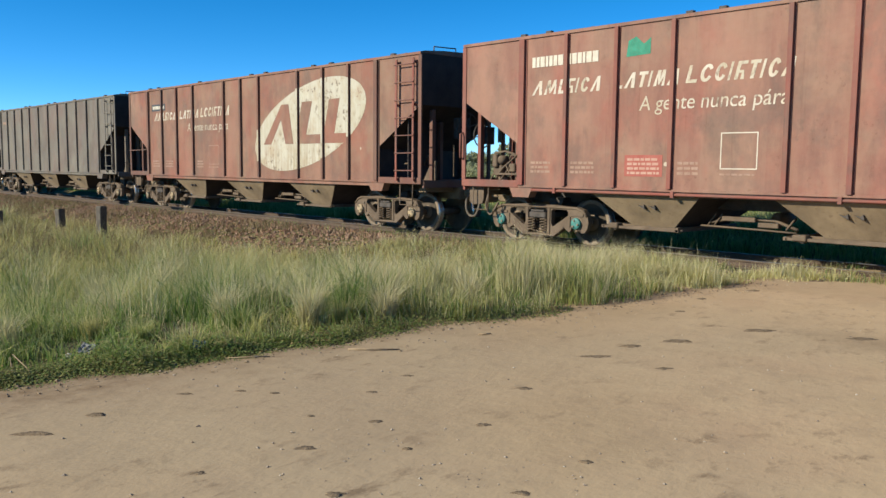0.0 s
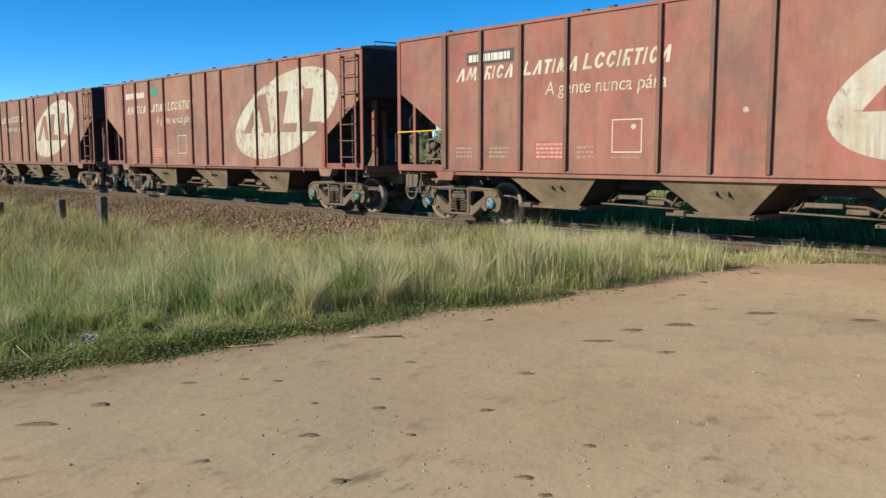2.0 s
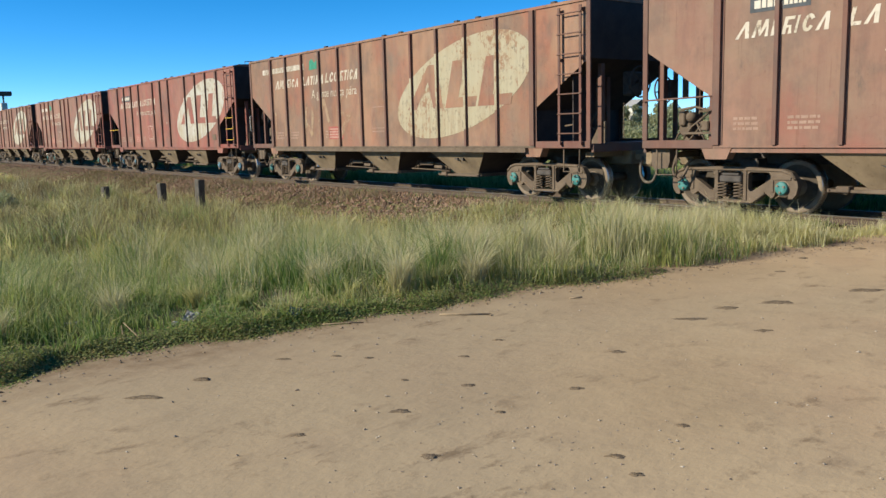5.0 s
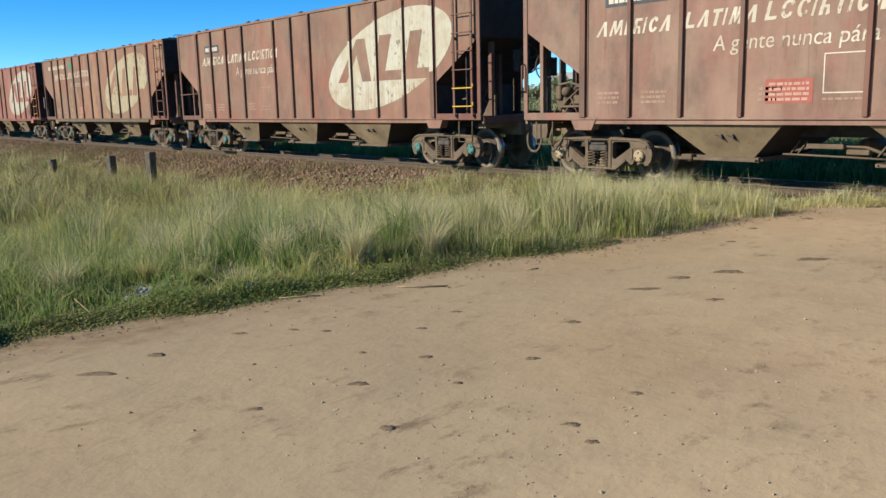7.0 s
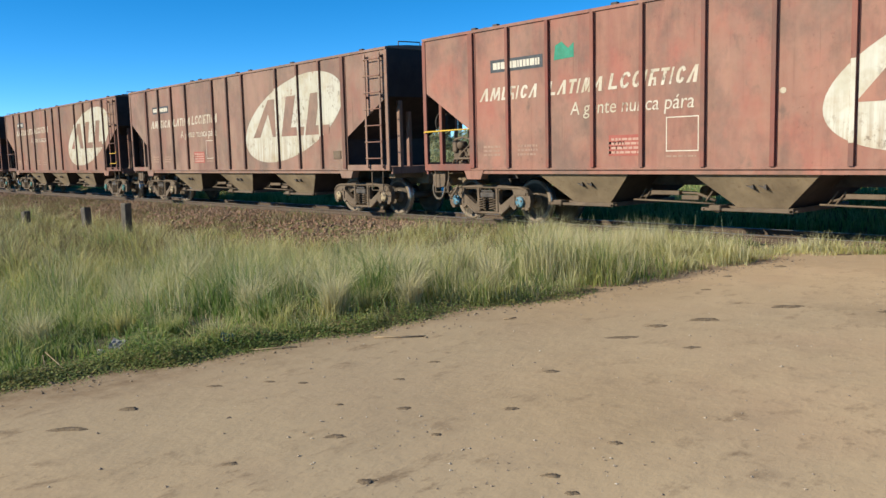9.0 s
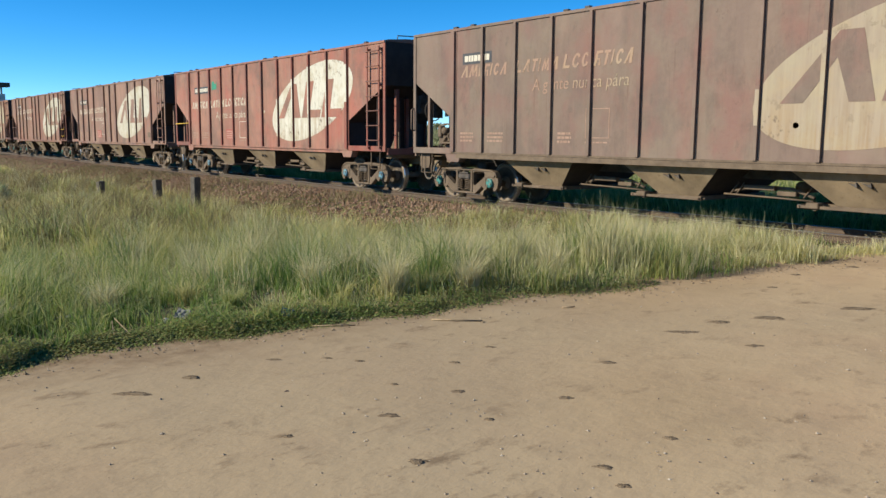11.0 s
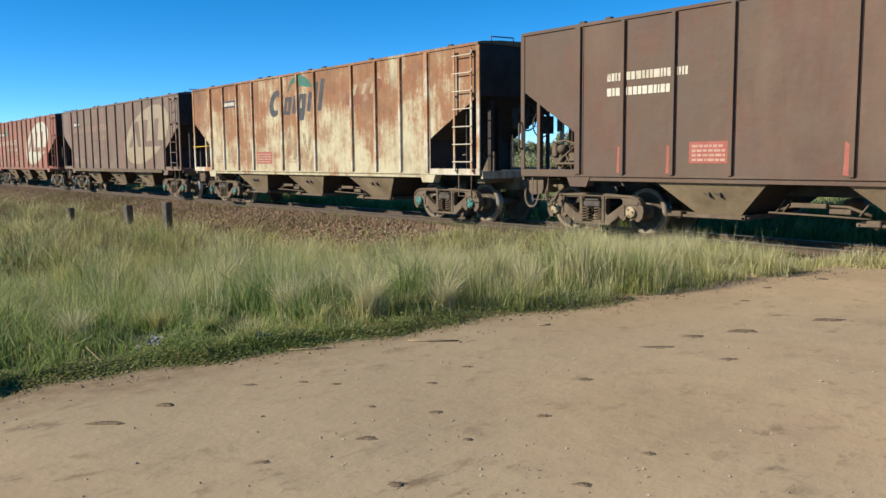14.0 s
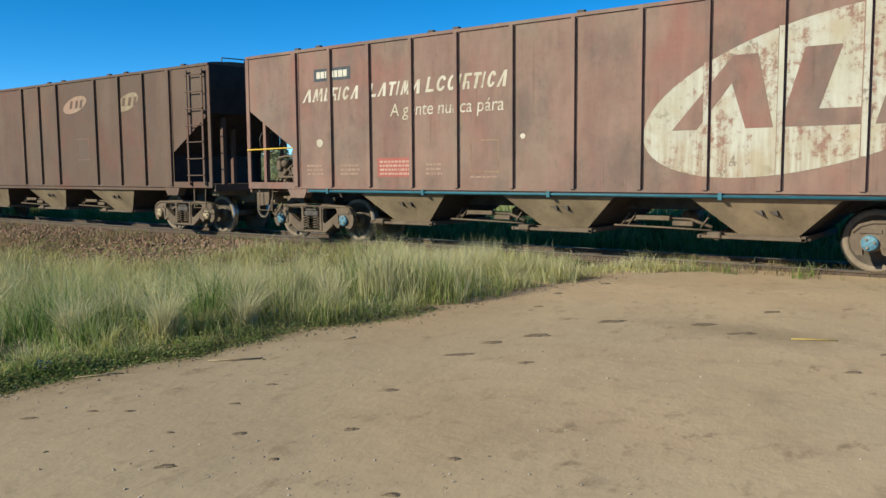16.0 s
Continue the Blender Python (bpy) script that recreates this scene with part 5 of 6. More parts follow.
def wagon(index, label, coat, ribs="A", oval=None, blocks=None, rib_paint=None, caps=TEAL, marks=(), ladder_paint=None, rail=None, sill_kind="plain", pipe=None, rng_seed=0, shift=0.0, bogies=BOGIES, squeeze=1.0, end_paint=None):
    """One covered hopper wagon, built from its left end; near side at -y."""
    rng = random.Random(rng_seed + 100 * index)
    w = tagged(new("hopper_wagon"), label, "railway wagon", "wagons of the goods train")
    shared("roof", cached("roof", roof_mesh), w, coat)
    xs = {"A": RIBS_A, "B": RIBS_B, "C": RIBS_C, "D": RIBS_D, "E": RIBS_E}[ribs]
    xs = tuple(x * squeeze for x in xs)
    first, last = xs[0], xs[-1]
    end_paint = end_paint or rib_paint or coat
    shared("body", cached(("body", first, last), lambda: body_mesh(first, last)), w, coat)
    for i, x in enumerate(xs):
        wide = 0.11 if i in (0, len(xs) - 1) else 0.062
        for side in (-1, 1):
            shared("side_post", cached(("rib", round(x, 3), side), lambda: rib_mesh(x, side, wide)), w, rib_paint or coat)
        span = logo_span(x - shift) if oval else None
        if span:
            bm = bmesh.new()
            hw = wide * 0.6
            plate(bm, [(x - hw, span[0]), (x + hw, span[0]), (x + hw, min(span[1], TOP - 0.1)), (x - hw, min(span[1], TOP - 0.1))], -HALF - 0.069)
            part("painted_stripe", bm, oval, w, "flaking white paint on the post")
    for end in (0, 1):
        shared("end_platform", cached(("plat", end, first, last), lambda: platform_mesh(end, first, last)), w, end_paint)
        shared("coupler", cached(("coup", end), lambda: coupler_mesh(end)), w)
        shared("air_hose", cached(("hose", end), lambda: hose_mesh(end)), w)
        for side in (-1, 1):
            shared("corner_post", cached(("corner", end, side), lambda: corner_mesh(end, side)), w, end_paint)
        for k, (dx, y, hgt) in enumerate(((0.12, -0.95, 2.83), (0.12, 0.95, 2.83), (0.5, -0.35, 2.59), (0.85, 0.6, 2.37), (1.2, -0.9, 2.15))):
            if end == 0 or k < 3:
                x = dx if end == 0 else LEN - dx
                # rear posts of wagons 6 and 7 painted near-black for the gap's shade
                shared("end_post", cached(("post", end, k), lambda: post_mesh(x, y, hgt, 0.035 if k % 2 else 0.05)), w, GRIME_SHADE if index in (6, 7) and end else end_paint)
    if oval:
        shared("painted_oval", cached("oval", oval_mesh), w, oval, "flaking white painted oval", (shift, 0, 0))
        for me in cached("blocks", wedge_meshes):
            shared("painted_block", me, w, blocks or coat, "", (shift, 0, 0))
    for cx in CHUTES:
        f, g, h = cached(("chute", cx), lambda: chute_meshes(cx))
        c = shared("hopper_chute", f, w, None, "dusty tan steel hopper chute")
        shared("gate", g, c)
        shared("hook", h, c)
    cs, rg = cached("rig", rigging_meshes)
    shared("centre_sill", cs, w)
    for nm, me in rg:
        shared(nm, me, w)
    shared("side_sill", cached(("sill", sill_kind, first, last), lambda: sill_mesh(sill_kind, first, last)), w, None if sill_kind == "channel" else coat)
    if pipe:
        shared("side_pipe", cached("pipe", pipe_mesh), w, pipe, "painted pipe along the sill")
    for k, cx in enumerate((1.2, 2.75, 4.9, 6.4, 8.1, 9.8, 11.3, 13.0, 14.6)):
        if (k + index) % 3 != 2 or k % 2 == 0:
            hatch = shared("roof_hatch", cached(("hatch", cx), lambda: hatch_mesh(cx)), w)
            shared("hatch_bar", cached(("hatchbar", cx), lambda: hatch_bar_mesh(cx)), hatch)
            for bx0 in (cx - 0.45,) if k % 2 else (cx + 0.45,):
                shared("roof_bracket", cached(("bracket", round(bx0, 2)), lambda: bracket_mesh(bx0)), w)
    stiles, rung = cached("ladder", ladder_meshes)
    ld = shared("ladder", stiles, w, ladder_paint or rib_paint or coat)
    for i in range(7):
        low_yellow = i < {1: 3, 3: 2}.get(index, 0)
        shared("rung", rung, ld, YELLOW if low_yellow else (ladder_paint or rib_paint or coat), "", (0, 0, 1.42 + i * 0.405))
    for x in (first, last):
        for side in (-1, 1):
            shared("bolster_end", cached(("bolster_end", x, side), lambda: bolster_end_mesh(x, side)), w, coat)
    for end in (0, 1):
        if end == 0:
            shared("striker_bracket", cached(("striker", end), lambda: striker_mesh(end)), w)
            shared("uncoupling_rod", cached(("uncouple", end), lambda: uncoupling_rod_mesh(end)), w)
    if index != 7:
        for nm, me in cached("brakes", brake_gear_meshes) + cached("valves", valve_gear_meshes):
            shared(nm, me, w)
    if index not in (4, 6, 8):
        for nm, me in cached("tail", tail_gear_meshes):
            shared(nm, me, w)
    shared("handrail", cached(("rail", index % 2), lambda: handrail_mesh("bar" if index % 2 else "grab")), w, rail or rib_paint or coat)
    for xs0 in (0.30, LEN - 0.80):
        bm = bmesh.new()
        tube(bm, [(xs0, -HALF + 0.05, SILL), (xs0, -HALF + 0.04, 0.62), (xs0 + 0.45, -HALF + 0.04, 0.62), (xs0 + 0.45, -HALF + 0.05, SILL)], 0.016, 5)
        part("step_iron", bm, CAST, w)
    bm = bmesh.new()
    tube(bm, [(LEN - 0.15, -0.9, TOP - 0.02), (LEN - 0.15, -0.9, TOP + 0.14), (LEN - 0.15, -0.2, TOP + 0.16), (LEN - 0.15, -0.2, TOP + 0.02)], 0.016, 6)
    part("roof_grab_iron", bm, GREASE, w)
    for bx in bogies:
        b = shared("bogie", cached("bolster", bolster_mesh), w, None, "", (bx, 0, 0))
        for side in (-1, 1):
            shared("side_frame", cached(("frame", side), lambda: side_frame_mesh(side)), b)
            for cx, cy in ((-0.16, 0.94), (0.16, 0.94), (-0.16, 1.06), (0.16, 1.06)):
                shared("coil_spring", cached("spring", spring_mesh), b, None, "", (cx, side * cy, 0))
        for ax in (-AXLES, AXLES):
            ws = shared("wheelset", cached("wheelset", wheelset_mesh), b, None, "", (ax, 0, AXLE_Z))
            ws.material_slots[2].link = "OBJECT"
            ws.material_slots[2].material = caps
            if index >= -1:
                WHEELS.append((ws, ax, rng.uniform(0, 6.28)))
    for mark in marks:
        mark(w, rng)
    WAGONS[index] = w
    return w


def number_bars(x, z, w, h, material, plate_paint=None):
    def mark(wg, rng):
        if plate_paint:
            bm = bmesh.new()
            plate(bm, [(x - 0.08, z - 0.06), (x + w + 0.08, z - 0.06), (x + w + 0.08, z + h + 0.06), (x - 0.08, z + h + 0.06)], FACE)
            part("number_plate", bm, plate_paint, wg, "black painted number field")
        bm = bmesh.new()
        bar_rows(bm, x, z, w, h * 1.8, 1, rng, FACE - 0.004)
        tagged(part("number_marking", bm, material, wg, "white number bars"), kind="stuff")
    return mark


def owner_name(material, x=1.95, z=2.94, slogan=True, k=1.0):
    def mark(wg, rng):
        g = 0.045 * k
        slanted_row(wg, material, x, z, 0.27, [("wedge", 0.26), ("pair", 0.30), ("hook", 0.15), ("fork", 0.17), ("bar", 0.07), ("ring", 0.19), ("wedge", 0.22)], g)
        slanted_row(wg, material, x + 1.93 * k, z + 0.01, 0.27, [("hook", 0.19), ("wedge", 0.22), ("cap", 0.18), ("bar", 0.07), ("pair", 0.22), ("wedge", 0.22)], g)
        slanted_row(wg, material, x + 3.40 * k, z + 0.02, 0.29, [("hook", 0.2), ("ring", 0.22), ("ring", 0.2), ("bar", 0.07), ("fork", 0.17), ("cap", 0.17), ("bar", 0.07), ("ring", 0.18), ("wedge", 0.2)], g)
        if slogan:
            lettering("A gente nunca pára", x + 2.5 * k, z - 0.40, 0.36, material, wg, "white slogan in worn paint", 2.7 * k)
    return mark


def panels(frame_paint=WHITE, red=PLACARD, at=4.18, sq=6.04, sq_z=1.52, wide=0.78, stencils=True):
    """Red placard with rows, an outlined square and faint stencils low on the side."""
    def mark(wg, rng):
        if red:
            bm = bmesh.new()
            plate(bm, [(at, 1.38), (at + wide, 1.38), (at + wide, 1.76), (at, 1.76)], FACE)
            pl = part("placard", bm, red, wg, "small red placard with white rows")
            bm = bmesh.new()
            bar_rows(bm, at + 0.06, 1.42, wide - 0.12, 0.32, 4, rng, FACE - 0.004)
            tagged(part("placard_print", bm, ROWS, pl), kind="stuff")
        bm = bmesh.new()
        outline_square(bm, sq, sq + 0.64, sq_z, sq_z + 0.60)
        part("outlined_square", bm, frame_paint, wg, "thin white outlined square")
        if not stencils:
            return
        bm = bmesh.new()
        for xx, ww in ((1.95, 0.5), (2.95, 0.55), (5.25, 0.4)):
            bar_rows(bm, xx, 1.42, ww, 0.26, 3, rng)
        bar_rows(bm, sq, sq_z - 0.1, 0.6, 0.06, 1, rng)
        tagged(part("stencil", bm, FAINT, wg, "faint small stencil bars"), kind="stuff")
    return mark


def green_flag(x=4.15, z=3.5):
    def mark(wg, rng):
        bm = bmesh.new()
        plate(bm, [(x, z), (x + 0.5, z + 0.02), (x + 0.5, z + 0.30), (x + 0.36, z + 0.20), (x + 0.2, z + 0.34), (x + 0.04, z + 0.28)], FACE)
        part("green_mark", bm, GREENP, wg, "small green painted mark")
    return mark


def door_tag(wg, rng):
    bm = bmesh.new()
    box(bm, 13.75, 14.1, -HALF - 0.02, -HALF - 0.0005, 1.42, 1.64, 0.01)
    part("card_holder", bm, CAST, wg, "small steel card holder")


def pale_dot(x, z, s=0.05):
    def mark(wg, rng):
        bm = bmesh.new()
        plate(bm, [(x + s * math.cos(a) * rng.uniform(0.8, 1.2), z + s * math.sin(a)) for a in (k * math.pi / 5 for k in range(10))], FACE)
        part("pale_spot", bm, NAME, wg)
    return mark


def red_feet(*xs):
    """Red paint left at the foot of some side posts."""
    def mark(wg, rng):
        for x in xs:
            bm = bmesh.new()
            plate(bm, [(x - 0.15, 1.20), (x - 0.05, 1.19), (x - 0.05, 1.66), (x - 0.13, 1.72)], FACE)
            part("red_dab", bm, PLACARD, wg, "worn red paint dab")
    return mark


def scrawl(material, strokes):
    """Large faded strokes of spray paint."""
    def mark(wg, rng):
        for a, b in strokes:
            bm = bmesh.new()
            d = (Vector(b) - Vector(a)).normalized()
            n = Vector((-d.y, d.x)) * 0.07
            a, b = Vector(a), Vector(b)
            plate(bm, [tuple(a - n), tuple(b - n), tuple(b + n), tuple(a + n)], FACE + rng.uniform(-0.003, 0))
            part("sprayed_stroke", bm, material, wg, "faded spray-paint stroke")
    return mark


def slate_emblem(wg, rng):
    """Big dark slanted blocks with a green leaf over them."""
    s = 0.24
    ring = [(math.cos(a), math.sin(a)) for a in (0.95 + k * 0.40 for k in range(12))]
    outer = [(6.50 + 0.40 * c + 0.12 * q, 3.26 + 0.41 * q) for c, q in ring]
    inner = [(6.56 + 0.20 * c + 0.06 * q, 3.26 + 0.22 * q) for c, q in reversed(ring)]
    bm = bmesh.new()
    plate(bm, outer + inner, FACE)
    part("slate_block", bm, SLATE, wg, "big bent dark slate painted block")
    for x, w, z0, z1 in ((7.00, 0.42, 2.88, 3.42), (7.54, 0.20, 2.9, 3.44), (7.84, 0.40, 2.68, 3.46), (8.44, 0.18, 2.92, 3.50), (8.74, 0.19, 2.92, 3.76), (9.06, 0.20, 2.92, 3.82)):
        bm = bmesh.new()
        hi = s * (z1 - z0)
        plate(bm, [(x, z0 + 0.05), (x + 0.05, z0), (x + w, z0), (x + w + hi, z1 - 0.04), (x + w + hi - 0.05, z1), (x + hi, z1)], FACE)
        blk = part("slate_block", bm, SLATE, wg, "big slanted dark slate painted block")
        if w > 0.3:
            bm = bmesh.new()
            plate(bm, [(x + 0.17 + 0.03, z1 - 0.42), (x + w - 0.10, z1 - 0.42), (x + w - 0.07, z1 - 0.15), (x + 0.17 + 0.1, z1 - 0.15)], FACE - 0.004)
            part("pale_slot", bm, COATS[7], blk)
    bm = bmesh.new()
    top = [(7.28, 3.60), (7.45, 3.86), (7.68, 4.00), (7.98, 4.04), (8.3, 3.98), (8.6, 3.82), (8.78, 3.64)]
    low = [(8.78, 3.62), (8.4, 3.66), (8.0, 3.72), (7.7, 3.84), (7.5, 3.80), (7.36, 3.62)]
    plate(bm, top + low, FACE - 0.004)
    part("leaf_emblem", bm, LEAFP, wg, "dark green painted leaf shape")


def small_ovals(wg, rng):
    for cx, cz, rx in ((10.04, 3.42, 0.62), (12.68, 3.36, 0.5)):
        bm = bmesh.new()
        plate(bm, [(cx + rx * math.cos(a), cz + 0.24 * math.sin(a + 0.47)) for a in (k * math.pi / 16 for k in range(32))], FACE)
        ov = part("small_oval", bm, TANP if rx < 0.6 else NAMEDIM, wg, "small faded cream oval")
        bm = bmesh.new()
        for dx in (-0.28, 0.0, 0.24):
            plate(bm, [(cx + dx, cz - 0.1), (cx + dx + 0.14, cz - 0.1), (cx + dx + 0.2, cz + 0.12), (cx + dx + 0.08, cz + 0.12)], FACE - 0.004)
        part("small_block", bm, COATS[8], ov)


def shadow_oval(wg, rng):
    """A painted-over oval that still shows."""
    bm = bmesh.new()
    plate(bm, [(11.4 + 0.95 * math.cos(a), 3.32 + 0.34 * math.sin(a + 0.47)) for a in (k * math.pi / 18 for k in range(36))], FACE)
    ov = part("small_oval", bm, RUSTP, wg, "small faded rust-red oval")
    bm = bmesh.new()
    for dx in (-0.5, -0.05, 0.35):
        plate(bm, [(11.4 + dx, 3.24), (11.4 + dx + 0.16, 3.24), (11.4 + dx + 0.3, 3.52), (11.4 + dx + 0.14, 3.52)], FACE - 0.004)
    part("small_block", bm, CREAMP, ov)


R1, R2, DUST = (0.163, 0.069, 0.050), (0.214, 0.108, 0.079), (0.239, 0.172, 0.119)
COATS = {
    -4: paint("coat_dark_red", (0.128, 0.066, 0.054), (0.163, 0.094, 0.073), (0.179, 0.137, 0.099), 1),
    -3: paint("coat_grey", (0.107, 0.104, 0.091), (0.145, 0.143, 0.119), (0.179, 0.167, 0.129), 2),
    -2: paint("coat_grey_brown", (0.107, 0.092, 0.080), (0.150, 0.134, 0.115), (0.183, 0.160, 0.128), 3),
    -1: paint("coat_red", R1, R2, DUST, 4),
    0: paint("coat_red_dusty", (0.178, 0.076, 0.058), (0.234, 0.120, 0.090), (0.250, 0.172, 0.122), 5),
    1: paint("coat_red_bright", (0.192, 0.066, 0.052), (0.239, 0.098, 0.075), (0.231, 0.147, 0.106), 6),
    2: paint("coat_orange_brown", (0.198, 0.092, 0.057), (0.246, 0.140, 0.090), (0.178, 0.130, 0.098), 7, 0.6, 0.75),
    3: paint("coat_red_brown", (0.163, 0.078, 0.059), (0.214, 0.116, 0.085), (0.214, 0.157, 0.109), 8),
    4: paint("coat_red_soft", (0.170, 0.087, 0.068), (0.220, 0.131, 0.102), (0.240, 0.177, 0.130), 9),
    5: paint("coat_red_pink", (0.219, 0.088, 0.067), (0.261, 0.130, 0.097), (0.244, 0.157, 0.119), 10),
    6: paint("coat_mauve_brown", (0.133, 0.083, 0.072), (0.166, 0.114, 0.094), (0.177, 0.144, 0.108), 11, 0.2),
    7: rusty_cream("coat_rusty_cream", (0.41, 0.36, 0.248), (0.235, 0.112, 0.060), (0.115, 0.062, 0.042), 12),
    8: paint("coat_brown", (0.096, 0.055, 0.041), (0.113, 0.071, 0.053), (0.106, 0.077, 0.055), 13, 0.2),
    9: paint("coat_brown_red", (0.160, 0.084, 0.068), (0.200, 0.122, 0.098), (0.202, 0.156, 0.118), 14),
}
OV = {i: worn("oval_paint_%d" % abs(i * 2 + 1), (0.87 * c[0], 0.89 * c[1], 0.94 * c[2]), u, wr + 0.02, i + 3) for i, c, u, wr in (
    (-3, (0.46, 0.42, 0.34), (0.15, 0.12, 0.09), 0.05), (-1, (0.52, 0.475, 0.37), (0.20, 0.09, 0.065), 0.07), (0, (0.50, 0.46, 0.365), (0.21, 0.10, 0.07), 0.12), (1, (0.48, 0.445, 0.365), (0.23, 0.085, 0.065), 0.07),
    (2, (0.40, 0.345, 0.23), (0.22, 0.125, 0.075), 0.19), (3, (0.51, 0.47, 0.37), (0.21, 0.10, 0.07), 0.10), (4, (0.53, 0.49, 0.395), (0.22, 0.10, 0.075), 0.10), (5, (0.60, 0.56, 0.46), (0.12, 0.09, 0.07), 0.07), (6, (0.33, 0.26, 0.185), (0.18, 0.105, 0.085), 0.05), (9, (0.48, 0.445, 0.355), (0.21, 0.12, 0.09), 0.15))}
NAME = worn("name_paint", (0.54, 0.48, 0.40), (0.21, 0.10, 0.075), 0.10, 21)
NAMEDIM = worn("name_paint_dim", (0.30, 0.19, 0.14), (0.17, 0.09, 0.07), 0.04, 22)
TANP = worn("small_oval_paint", (0.24, 0.175, 0.12), (0.13, 0.08, 0.056), 0.12, 23)
RUSTP = worn("rust_red_paint", (0.20, 0.075, 0.045), (0.30, 0.21, 0.13), 0.10, 24)
CREAMP = worn("cream_paint", (0.33, 0.26, 0.17), (0.22, 0.11, 0.06), 0.06, 25)
GHOST = worn("ghost_paint", (0.285, 0.19, 0.125), (0.215, 0.12, 0.078), 0.26, 26)
GHOSTDARK = worn("ghost_dark", (0.22, 0.17, 0.115), (0.38, 0.31, 0.20), 0.24, 27)
POSTRED = paint("post_red", (0.165, 0.048, 0.04), (0.20, 0.075, 0.058), (0.21, 0.115, 0.085), 31)
POSTDARK = paint("post_dark", (0.10, 0.045, 0.036), (0.15, 0.075, 0.058), (0.17, 0.11, 0.08), 32)
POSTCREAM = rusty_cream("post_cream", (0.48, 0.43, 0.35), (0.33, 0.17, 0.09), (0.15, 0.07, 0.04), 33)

wagon(-4, "dark red covered hopper wagon far down the train", COATS[-4], "B", caps=TAN)
wagon(-3, "grey covered hopper wagon with a pale painted oval", COATS[-3], "B", OV[-3], caps=TAN)
wagon(-2, "weathered grey-brown covered hopper wagon without an oval", COATS[-2], "B", caps=TAN, marks=(number_bars(2.0, 3.4, 0.9, 0.12, FAINT),))
wagon(-1, "red hopper wagon with a white oval and blocks", COATS[-1], "A", OV[-1], shift=-0.35, rib_paint=POSTDARK, caps=TAN, ladder_paint=POSTRED,
      marks=(number_bars(2.0, 3.4, 0.9, 0.11, WHITE, BLACKP), owner_name(NAME, 2.1, 3.0), panels(FAINT, None), pale_dot(13.9, 1.95, 0.03)))
wagon(0, "dusty red hopper wagon with a green mark", COATS[0], "E", OV[0], shift=0.68, bogies=(1.88, 14.46), rib_paint=POSTRED, caps=TEAL, ladder_paint=POSTRED,
      marks=(number_bars(1.95, 3.48, 1.6, 0.2, WHITE), owner_name(NAME), panels(), green_flag(), pale_dot(5.03, 1.6, 0.04)), pipe=POSTRED)
wagon(1, "bright red hopper wagon with yellow lower ladder rungs", COATS[1], "A", OV[1], shift=0.66, squeeze=0.992, rib_paint=POSTDARK, end_paint=POSTRED, caps=PALEBLUE, rail=YELLOW,
      marks=(number_bars(2.35, 3.42, 1.2, 0.15, WHITE, SLATE), owner_name(NAME, 1.95, 3.04), panels(), pale_dot(6.5, 1.98), pale_dot(8.6, 2.2), door_tag), ladder_paint=POSTRED)
wagon(2, "orange-brown rusty hopper wagon with faded sprayed strokes", COATS[2], "B", OV[2], rib_paint=POSTDARK, caps=TEAL, sill_kind="channel", rail=WHITE,
      marks=(number_bars(1.05, 3.58, 3.0, 0.17, NAME), owner_name(NAME, 1.95, 3.06), panels(FAINT, PLACARD, 5.45, 7.92, 1.66, 0.88), green_flag(4.36, 3.52),
             scrawl(GHOST, [((1.9, 1.4), (1.9, 2.3)), ((2.6, 1.5), (2.7, 2.1)), ((3.9, 1.45), (4.1, 2.4)), ((4.1, 1.9), (4.4, 1.5)), ((4.4, 1.5), (4.5, 2.4)), ((4.9, 1.9), (5.2, 2.6)), ((5.2, 2.6), (5.5, 1.9)), ((6.05, 2.3), (6.4, 2.8)), ((6.0, 2.3), (6.6, 2.0)), ((6.6, 2.0), (6.1, 1.5)), ((6.15, 1.45), (6.75, 2.1))])))
wagon(3, "red-brown hopper wagon with two yellow lower ladder rungs", COATS[3], "A", OV[3], shift=0.78, rib_paint=POSTDARK, caps=TEAL,
      marks=(number_bars(2.3, 3.40, 0.9, 0.13, WHITE, BLACKP), owner_name(NAME), panels(FAINT, None)))
wagon(4, "soft red hopper wagon with a chipped white oval", COATS[4], "A", OV[4], shift=-0.19, squeeze=0.985, caps=TAN, rib_paint=POSTDARK, end_paint=COATS[4],
      marks=(number_bars(2.2, 3.24, 1.2, 0.13, WHITE, BLACKP), owner_name(NAME, 1.9, 2.66), panels(WHITE, PLACARD, 5.37, 6.3), door_tag), ladder_paint=COATS[4])
wagon(5, "pinkish red hopper wagon with a bright spotted oval", COATS[5], "C", OV[5], rib_paint=POSTRED, caps=PALEBLUE, rail=YELLOW,
      marks=(number_bars(2.28, 3.22, 1.3, 0.14, WHITE, BLACKP), owner_name(NAME, 1.85, 2.58), panels(WHITE, PLACARD, 5.27, 6.5, 1.44), green_flag(3.95, 3.26), pale_dot(8.6, 2.35)))
wagon(6, "dull mauve-brown hopper wagon with a dim tan oval", COATS[6], "B", OV[6], shift=0.6, caps=TEAL, sill_kind="channel",
      marks=(number_bars(2.1, 3.30, 0.9, 0.14, WHITE, SLATE), owner_name(NAMEDIM), panels(FAINT, None), pale_dot(10.6, 1.75)))
